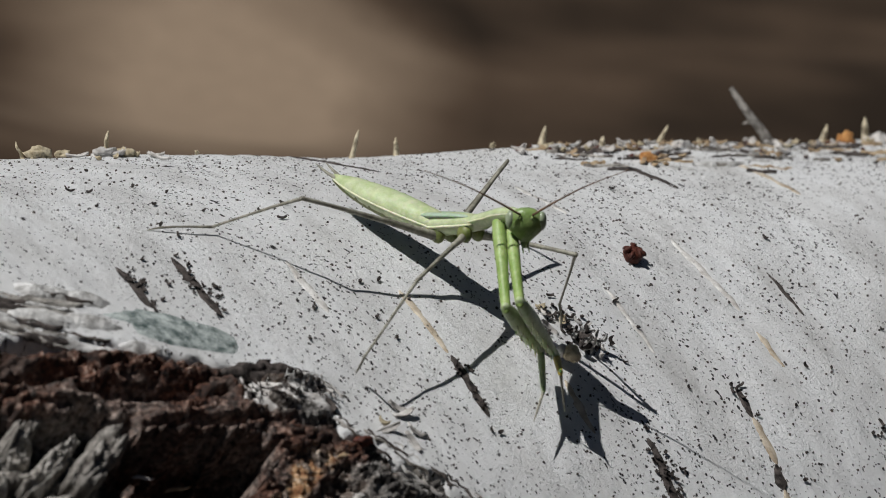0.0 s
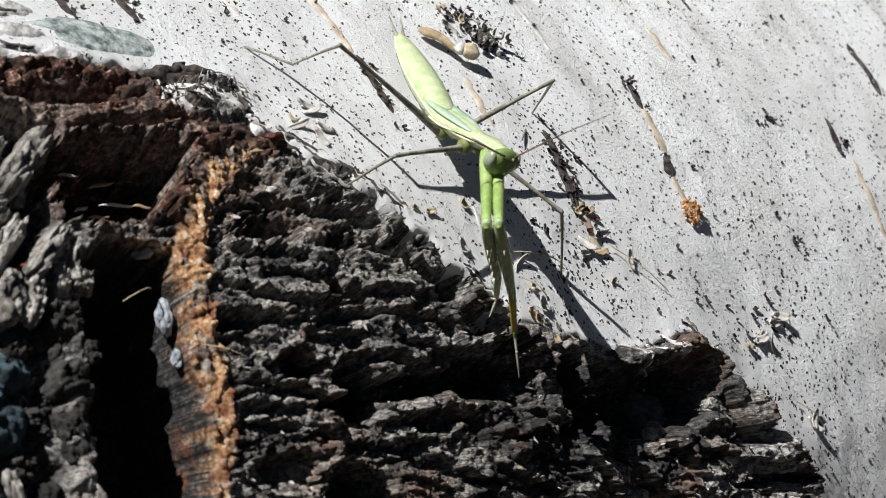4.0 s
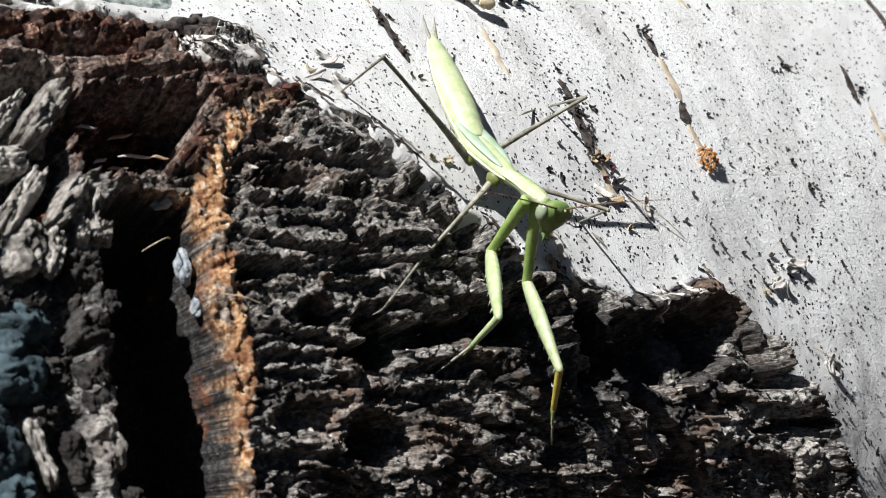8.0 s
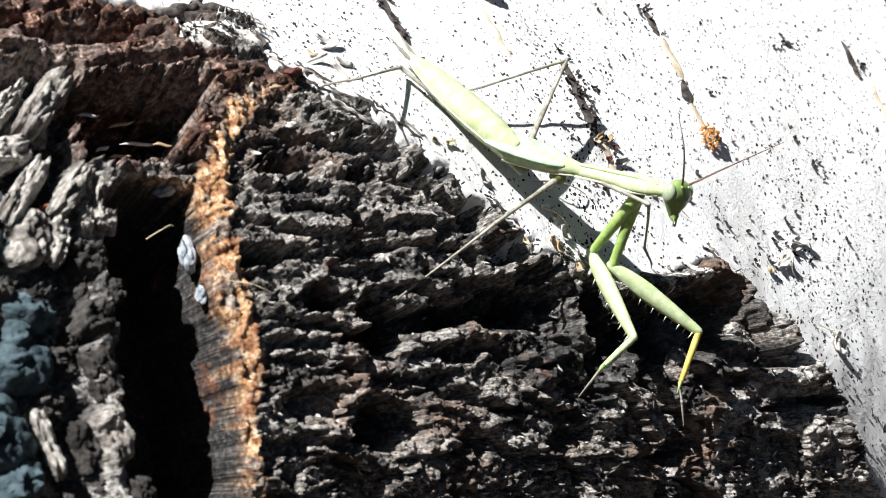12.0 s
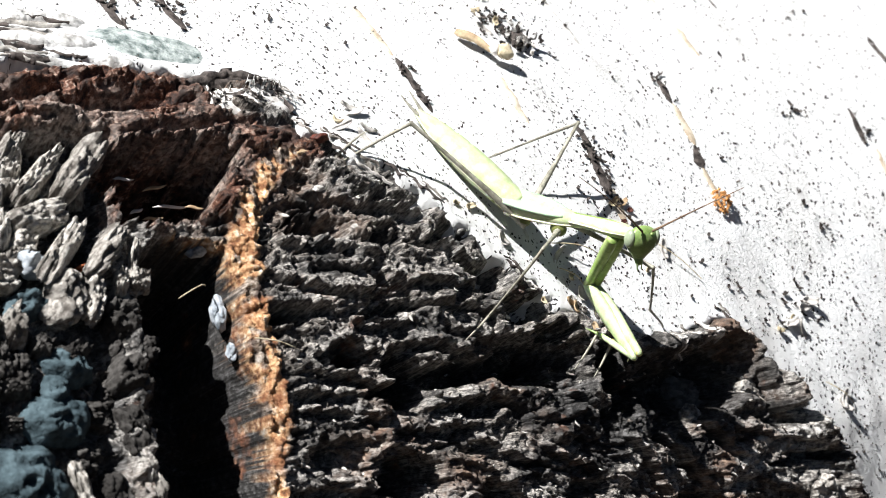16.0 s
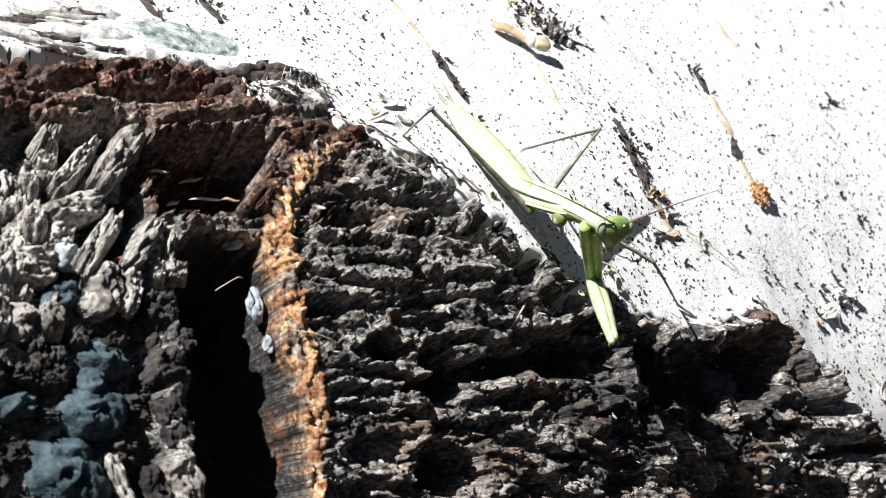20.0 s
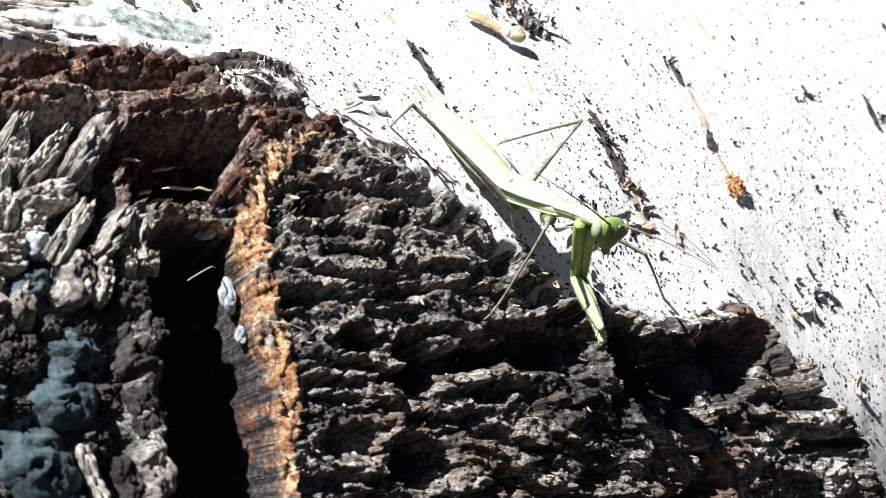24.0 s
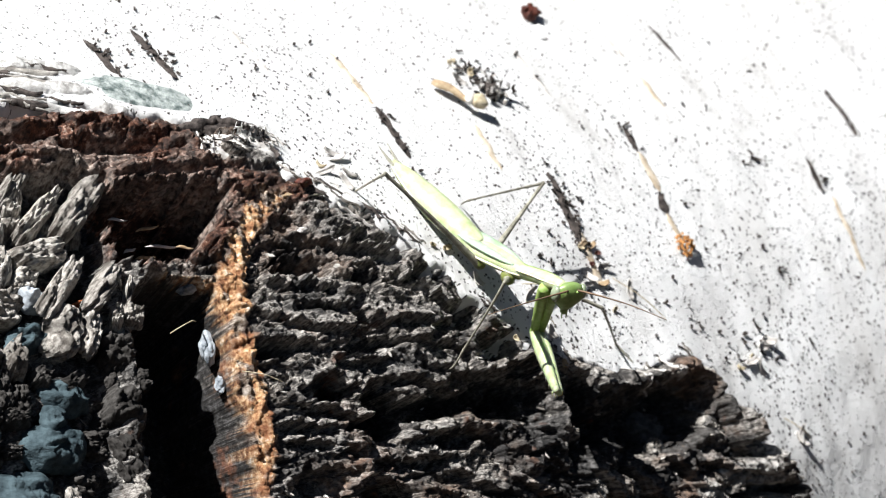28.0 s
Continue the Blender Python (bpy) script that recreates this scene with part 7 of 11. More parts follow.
    walk(MOVES['R.fore_tibia'], [
        (0, pose(0.01465, 0.00435, -0.01797, -1.6, 38.4, -42.5)),
        (0.5, pose(0.02617, -0.00069, -0.02516, -85.1, -12.3, -123.2)),
        (1, pose(0.03268, -0.01116, -0.01895, -178.2, 52.5, 139.5)),
        (1.5, pose(0.03156, -0.00592, -0.02166, -152.7, 18.7, 164.1)),
        (2, pose(0.02393, -0.00339, -0.01625, 132.6, 68.0, 93.3)),
        (2.5, pose(0.02393, -0.00339, -0.01625, 132.6, 68.0, 93.3)),
        (3, pose(0.02319, -0.00276, -0.01621, 143.8, 63.6, 105.1)),
        (3.5, pose(0.02161, -0.00165, -0.01607, 160.1, 52.0, 123.1)),
        (4, pose(0.02014, -0.00090, -0.01589, 169.5, 39.9, 135.6)),
        (4.5, pose(0.01954, -0.00067, -0.01581, 172.2, 34.6, 140.4)),
        (6.2, pose(0.01954, -0.00067, -0.01581, 172.2, 34.6, 140.4)),
        (6.6, pose(0.02694, -0.00161, -0.02416, -124.9, -16.1, -173.0)),
        (7, pose(0.02444, -0.00960, -0.01531, -158.4, 73.7, 161.3)),
        (7.5, pose(0.02452, -0.00989, -0.01314, -140.1, 69.9, 168.9)),
        (8, pose(0.02456, -0.01012, -0.01108, -127.2, 65.4, 171.9)),
        (8.5, pose(0.02502, -0.00906, -0.01157, -134.4, 63.6, 167.1)),
        (9, pose(0.02542, -0.00798, -0.01206, -140.8, 61.6, 163.0)),
        (9.5, pose(0.02542, -0.00798, -0.01206, -140.8, 61.6, 163.0)),
        (9.75, pose(0.02558, -0.00993, -0.01096, -121.3, 71.7, 170.7)),
        (10, pose(0.02635, -0.01255, -0.01022, -65.4, 77.3, -144.0)),
        (10.5, pose(0.02500, -0.01468, -0.01093, -32.9, 40.6, -115.3)),
        (11, pose(0.02363, -0.01675, -0.01170, -21.3, 0.8, -117.5)),
        (11.43, pose(0.02362, -0.01662, -0.01186, -21.4, -0.5, -116.4)),
        (11.87, pose(0.02358, -0.01628, -0.01224, -21.6, -3.5, -113.5)),
        (12.3, pose(0.02352, -0.01583, -0.01274, -22.3, -7.2, -109.4)),
        (12.73, pose(0.02345, -0.01538, -0.01324, -23.3, -10.7, -105.0)),
        (13.17, pose(0.02339, -0.01505, -0.01363, -24.4, -13.2, -101.5)),
        (13.6, pose(0.02337, -0.01491, -0.01378, -24.8, -14.1, -100.1)),
        (14.2, pose(0.02337, -0.01491, -0.01378, -24.8, -14.1, -100.1)),
        (14.6, pose(0.02258, -0.01240, -0.01382, -20.0, 26.7, -141.2)),
        (15, pose(0.02202, -0.01018, -0.01362, -75.8, 31.9, 154.2)),
        (15.5, pose(0.02233, -0.01088, -0.01295, -72.6, 25.6, 153.5)),
        (16, pose(0.02295, -0.01247, -0.01134, -57.4, 7.1, 151.8)),
        (16.5, pose(0.02344, -0.01409, -0.00960, -37.7, -11.3, 149.9)),
        (17, pose(0.02362, -0.01484, -0.00876, -30.4, -17.6, 148.9)),
        (19, pose(0.02362, -0.01484, -0.00876, -30.4, -17.6, 148.9)),
        (19.5, pose(0.02334, -0.01195, -0.01053, -18.1, -8.1, 143.0)),
        (20, pose(0.02326, -0.00934, -0.01228, -12.5, 0.8, 137.7)),
        (21.5, pose(0.02326, -0.00934, -0.01228, -12.5, 0.8, 137.7)),
        (21.92, pose(0.02322, -0.00982, -0.01170, -11.9, 2.6, 136.2)),
        (22.33, pose(0.02307, -0.01099, -0.01025, -10.7, 7.0, 132.3)),
        (22.75, pose(0.02271, -0.01240, -0.00833, -9.5, 12.7, 127.1)),
        (23.17, pose(0.02218, -0.01367, -0.00640, -9.0, 18.3, 121.7)),
        (23.58, pose(0.02167, -0.01454, -0.00493, -9.0, 22.5, 117.3)),
        (24, pose(0.02145, -0.01486, -0.00435, -9.1, 24.1, 115.5)),
        (26, pose(0.02145, -0.01486, -0.00435, -9.1, 24.1, 115.5)),
        (26.5, pose(0.02194, -0.01414, -0.00512, -9.8, 21.8, 118.2)),
        (27, pose(0.02291, -0.01237, -0.00681, -11.8, 16.7, 124.0)),
        (27.5, pose(0.02370, -0.01041, -0.00845, -14.1, 11.6, 129.8)),
        (28, pose(0.02399, -0.00945, -0.00917, -15.3, 9.4, 132.4)),
    ])
    walk(MOVES['R.fore_tarsus'], [
        (0, pose(0.01928, 0.00012, -0.02294, -29.2, 32.9, -59.2)),
        (0.5, pose(0.02189, -0.00723, -0.02346, 47.9, 60.8, 20.5)),
        (1, pose(0.02898, -0.00800, -0.02530, -160.7, 81.0, 157.0)),
        (1.5, pose(0.02427, -0.00384, -0.02422, -1.9, 65.0, -46.6)),
        (2, pose(0.02376, -0.00040, -0.02366, -22.9, 59.4, -75.3)),
        (2.5, pose(0.02376, -0.00040, -0.02366, -22.9, 59.4, -75.3)),
        (3, pose(0.02226, 0.00068, -0.02337, -19.0, 50.0, -67.4)),
        (3.5, pose(0.01892, 0.00247, -0.02237, -14.1, 23.8, -53.3)),
        (4, pose(0.01576, 0.00340, -0.02102, -12.0, 2.0, -43.3)),
        (4.5, pose(0.01446, 0.00353, -0.02035, -11.1, -5.0, -39.9)),
        (6.2, pose(0.01446, 0.00353, -0.02035, -11.1, -5.0, -39.9)),
        (6.6, pose(0.01931, -0.00254, -0.02194, -14.3, 18.9, -53.1)),
        (7, pose(0.02231, -0.00888, -0.02299, -15.0, 44.3, -51.8)),
        (7.5, pose(0.02181, -0.00936, -0.02065, -25.8, 36.2, -68.5)),
        (8, pose(0.02126, -0.00964, -0.01836, -34.3, 30.6, -84.4)),
        (8.5, pose(0.02155, -0.00827, -0.01874, -36.9, 21.1, -80.6)),
        (9, pose(0.02178, -0.00687, -0.01909, -39.0, 11.8, -76.7)),
        (9.5, pose(0.02178, -0.00687, -0.01909, -39.0, 11.8, -76.7)),
        (9.75, pose(0.02311, -0.00952, -0.01856, -38.6, 15.2, -98.6)),
        (10, pose(0.02493, -0.01359, -0.01802, -35.6, 20.3, -119.5)),
        (10.5, pose(0.02240, -0.02017, -0.01613, -52.8, 50.3, -146.7)),
        (11, pose(0.01994, -0.02384, -0.01181, -66.5, 76.6, -169.2)),
        (11.43, pose(0.02006, -0.02378, -0.01179, -57.6, 74.7, -159.7)),
        (11.87, pose(0.02040, -0.02360, -0.01176, -42.5, 68.0, -143.0)),
        (12.3, pose(0.02089, -0.02332, -0.01174, -32.4, 56.9, -130.4)),
        (12.73, pose(0.02141, -0.02297, -0.01176, -27.7, 45.0, -122.7)),
        (13.17, pose(0.02183, -0.02268, -0.01180, -26.0, 36.1, -118.3)),
        (13.6, pose(0.02201, -0.02255, -0.01183, -25.6, 32.8, -116.8)),
        (14.2, pose(0.02201, -0.02255, -0.01183, -25.6, 32.8, -116.8)),
        (14.6, pose(0.01702, -0.01687, -0.01742, -68.8, -31.0, -78.1)),
        (15, pose(0.01591, -0.00722, -0.01785, -71.7, -30.4, -99.4)),
        (15.5, pose(0.01588, -0.00766, -0.01641, -76.7, -24.6, -100.3)),
        (16, pose(0.01596, -0.00872, -0.01233, -66.4, 22.9, -101.5)),
        (16.5, pose(0.01666, -0.01015, -0.00802, -53.6, 79.6, -128.2)),
        (17, pose(0.01709, -0.01090, -0.00635, -123.0, 84.5, 151.8)),
        (19, pose(0.01709, -0.01090, -0.00635, -123.0, 84.5, 151.8)),
        (19.5, pose(0.01702, -0.00719, -0.00940, -97.5, 56.6, 128.6)),
        (20, pose(0.01734, -0.00396, -0.01239, -32.0, 15.8, 138.7)),
        (21.5, pose(0.01734, -0.00396, -0.01239, -32.0, 15.8, 138.7)),
        (21.92, pose(0.01746, -0.00429, -0.01206, -32.5, 17.4, 137.4)),
        (22.33, pose(0.01772, -0.00512, -0.01122, -34.0, 21.4, 134.1)),
        (22.75, pose(0.01799, -0.00618, -0.01008, -36.3, 26.7, 129.6)),
        (23.17, pose(0.01819, -0.00721, -0.00891, -39.0, 31.8, 124.7)),
        (23.58, pose(0.01828, -0.00798, -0.00799, -41.5, 35.7, 120.8)),
        (24, pose(0.01830, -0.00827, -0.00762, -42.6, 37.3, 119.1)),
        (26, pose(0.01830, -0.00827, -0.00762, -42.6, 37.3, 119.1)),
        (26.5, pose(0.01843, -0.00759, -0.00810, -43.7, 35.6, 121.3)),
        (27, pose(0.01862, -0.00602, -0.00911, -46.1, 31.9, 126.0)),
        (27.5, pose(0.01869, -0.00439, -0.01007, -48.9, 28.2, 130.7)),
        (28, pose(0.01867, -0.00362, -0.01048, -50.3, 26.6, 132.8)),
    ])
    walk(MOVES['R.mid_femur'], [
        (0, pose(0.00680, -0.00130, -0.00160, -38.6, 20.0, -69.9)),
        (0.5, pose(0.00680, -0.00130, -0.00160, -35.8, 16.9, -66.9)),
        (1, pose(0.00680, -0.00130, -0.00160, -33.2, 13.5, -64.2)),
        (1.5, pose(0.00680, -0.00130, -0.00160, -25.0, 13.0, -101.2)),
        (2, pose(0.00680, -0.00130, -0.00160, -28.0, 18.2, -137.3)),
        (2.5, pose(0.00680, -0.00130, -0.00160, -28.0, 18.2, -137.3)),
        (3, pose(0.00680, -0.00130, -0.00160, -26.3, 14.9, -127.2)),
        (3.5, pose(0.00680, -0.00130, -0.00160, -26.2, 6.1, -101.1)),
        (4, pose(0.00680, -0.00130, -0.00160, -32.7, -2.2, -74.8)),
        (4.5, pose(0.00680, -0.00130, -0.00160, -36.6, -4.9, -64.5)),
        (6.2, pose(0.00680, -0.00130, -0.00160, -36.6, -4.9, -64.5)),
        (6.6, pose(0.00680, -0.00130, -0.00160, -38.1, -6.8, -68.6)),
        (7, pose(0.00680, -0.00130, -0.00160, -39.5, -8.6, -72.7)),
        (7.5, pose(0.00680, -0.00130, -0.00160, -43.6, 16.3, -78.0)),
        (8, pose(0.00680, -0.00130, -0.00160, -38.8, 41.7, -77.3)),
        (8.5, pose(0.00680, -0.00130, -0.00160, -41.0, 44.2, -77.7)),
        (9, pose(0.00680, -0.00130, -0.00160, -43.4, 46.8, -78.2)),
        (9.5, pose(0.00680, -0.00130, -0.00160, -43.4, 46.8, -78.2)),
        (9.75, pose(0.00680, -0.00130, -0.00160, -40.1, 30.7, -93.2)),
        (10, pose(0.00680, -0.00130, -0.00160, -33.3, 15.9, -105.9)),
        (10.5, pose(0.00680, -0.00130, -0.00160, -29.4, 8.5, -115.0)),
        (11, pose(0.00680, -0.00130, -0.00160, -24.8, 2.1, -124.0)),
        (11.43, pose(0.00680, -0.00130, -0.00160, -25.0, -0.6, -122.1)),
        (11.87, pose(0.00680, -0.00130, -0.00160, -26.1, -7.6, -116.7)),
        (12.3, pose(0.00680, -0.00130, -0.00160, -29.0, -16.7, -108.6)),
        (12.73, pose(0.00680, -0.00130, -0.00160, -33.8, -25.0, -99.1)),
        (13.17, pose(0.00680, -0.00130, -0.00160, -38.7, -30.3, -91.1)),
        (13.6, pose(0.00680, -0.00130, -0.00160, -41.0, -32.1, -87.7)),
        (14.2, pose(0.00680, -0.00130, -0.00160, -41.0, -32.1, -87.7)),
        (14.6, pose(0.00680, -0.00130, -0.00160, -49.1, -30.2, -78.3)),
        (15, pose(0.00680, -0.00130, -0.00160, -56.4, -26.8, -68.6)),
        (15.5, pose(0.00680, -0.00130, -0.00160, -53.6, -28.4, -71.7)),
        (16, pose(0.00680, -0.00130, -0.00160, -47.3, -31.3, -78.7)),
        (16.5, pose(0.00680, -0.00130, -0.00160, -40.6, -33.5, -85.5)),
        (17, pose(0.00680, -0.00130, -0.00160, -37.5, -34.2, -88.5)),
        (19, pose(0.00680, -0.00130, -0.00160, -37.5, -34.2, -88.5)),
        (19.5, pose(0.00680, -0.00130, -0.00160, -113.1, 54.5, -96.5)),
        (20, pose(0.00680, -0.00130, -0.00160, 58.4, 33.0, 127.0)),
        (21.5, pose(0.00680, -0.00130, -0.00160, 58.4, 33.0, 127.0)),
        (21.92, pose(0.00680, -0.00130, -0.00160, 57.7, 35.3, 125.6)),
        (22.33, pose(0.00680, -0.00130, -0.00160, 55.9, 43.6, 122.0)),
        (22.75, pose(0.00680, -0.00130, -0.00160, -86.0, 56.4, -56.0)),
        (23.17, pose(0.00680, -0.00130, -0.00160, -50.3, -26.9, -65.6)),
        (23.58, pose(0.00680, -0.00130, -0.00160, -46.8, -35.1, -69.9)),
        (24, pose(0.00680, -0.00130, -0.00160, -45.4, -37.2, -71.6)),
        (26, pose(0.00680, -0.00130, -0.00160, -45.4, -37.2, -71.6)),
        (26.5, pose(0.00680, -0.00130, -0.00160, -45.7, -36.2, -69.4)),
        (27, pose(0.00680, -0.00130, -0.00160, -46.4, -33.8, -64.5)),
        (27.5, pose(0.00680, -0.00130, -0.00160, -46.8, -31.2, -59.5)),
        (28, pose(0.00680, -0.00130, -0.00160, -46.9, -29.9, -57.2)),
    ])
    walk(MOVES['R.mid_tibia'], [
        (0, pose(0.01164, -0.01453, -0.00674, -43.6, 36.4, -78.5)),
        (0.5, pose(0.01243, -0.01450, -0.00595, -41.0, 35.1, -77.1)),
        (1, pose(0.01316, -0.01443, -0.00510, -38.3, 33.6, -75.8)),
        (1.5, pose(0.00395, -0.01564, -0.00497, -31.6, 13.1, -61.3)),
        (2, pose(-0.00368, -0.01096, -0.00628, -31.0, -7.9, -66.2)),
        (2.5, pose(-0.00368, -0.01096, -0.00628, -31.0, -7.9, -66.2)),
        (3, pose(-0.00196, -0.01284, -0.00547, -23.8, -0.9, -66.3)),
        (3.5, pose(0.00394, -0.01594, -0.00321, 27.8, 47.0, -112.3)),
        (4, pose(0.01074, -0.01576, -0.00103, 13.9, 41.7, -178.8)),
        (4.5, pose(0.01324, -0.01479, -0.00032, 7.5, 37.8, 178.0)),
        (6.2, pose(0.01324, -0.01479, -0.00032, 7.5, 37.8, 178.0)),
        (6.6, pose(0.01224, -0.01517, 0.00017, 11.9, 34.2, 174.2)),
        (7, pose(0.01120, -0.01546, 0.00065, 17.0, 30.6, 171.0)),
        (7.5, pose(0.00978, -0.01538, -0.00582, 38.3, 50.7, -117.3)),
        (8, pose(0.00927, -0.01223, -0.01157, -30.6, -4.4, -54.5)),
        (8.5, pose(0.00910, -0.01180, -0.01206, -30.9, -4.1, -51.8)),
        (9, pose(0.00890, -0.01136, -0.01253, -31.1, -3.8, -49.0)),
        (9.5, pose(0.00890, -0.01136, -0.01253, -31.1, -3.8, -49.0)),
        (9.75, pose(0.00609, -0.01418, -0.00925, -33.7, -9.9, -67.7)),
        (10, pose(0.00284, -0.01517, -0.00570, -33.2, -15.2, -87.4)),
        (10.5, pose(0.00053, -0.01474, -0.00383, -29.3, -11.2, -102.9)),
        (11, pose(-0.00158, -0.01373, -0.00215, -25.3, -6.1, -117.6)),
        (11.43, pose(-0.00116, -0.01401, -0.00144, -28.1, -2.1, -118.7)),
        (11.87, pose(0.00012, -0.01458, 0.00038, -36.6, 10.9, -123.0)),
        (12.3, pose(0.00222, -0.01492, 0.00271, -51.5, 31.8, -133.1)),
        (12.73, pose(0.00465, -0.01472, 0.00474, -68.7, 47.8, -147.3)),
        (13.17, pose(0.00656, -0.01424, 0.00597, -80.5, 54.6, -158.8)),
        (13.6, pose(0.00730, -0.01399, 0.00638, -84.7, 56.4, -163.1)),
        (14.2, pose(0.00730, -0.01399, 0.00638, -84.7, 56.4, -163.1)),
        (14.6, pose(0.00943, -0.01400, 0.00594, -105.5, 54.8, -164.2)),
        (15, pose(0.01168, -0.01377, 0.00516, -126.3, 53.2, -165.2)),
        (15.5, pose(0.01094, -0.01383, 0.00553, -123.6, 55.5, -164.8)),
        (16, pose(0.00932, -0.01386, 0.00620, -116.5, 60.3, -162.6)),
        (16.5, pose(0.00779, -0.01377, 0.00668, -107.2, 64.9, -158.1)),
        (17, pose(0.00713, -0.01370, 0.00683, -102.1, 66.8, -155.0)),
        (19, pose(0.00713, -0.01370, 0.00683, -102.1, 66.8, -155.0)),
        (19.5, pose(0.00581, -0.00996, -0.01381, -58.2, -47.6, -142.0)),
        (20, pose(-0.00077, 0.00875, -0.00977, -42.5, 16.8, -71.3)),
        (21.5, pose(-0.00077, 0.00875, -0.00977, -42.5, 16.8, -71.3)),
        (21.92, pose(-0.00034, 0.00865, -0.01026, -45.3, 13.3, -72.3)),
        (22.33, pose(0.00104, 0.00792, -0.01194, -55.7, 3.2, -75.3)),
        (22.75, pose(0.01144, -0.00818, -0.01410, -40.1, -25.6, -160.9)),
        (23.17, pose(0.01232, -0.01348, 0.00519, -168.0, 66.9, 169.5)),
        (23.58, pose(0.01102, -0.01283, 0.00702, -138.8, 71.5, -166.3)),
        (24, pose(0.01057, -0.01263, 0.00748, -127.1, 71.6, -155.8)),
        (26, pose(0.01057, -0.01263, 0.00748, -127.1, 71.6, -155.8)),
        (26.5, pose(0.01106, -0.01263, 0.00726, -133.7, 71.7, -159.2)),
        (27, pose(0.01217, -0.01255, 0.00675, -148.3, 71.5, -166.6)),
        (27.5, pose(0.01331, -0.01236, 0.00616, -162.2, 70.7, -173.3)),
        (28, pose(0.01384, -0.01223, 0.00588, -168.2, 70.2, -175.9)),
    ])
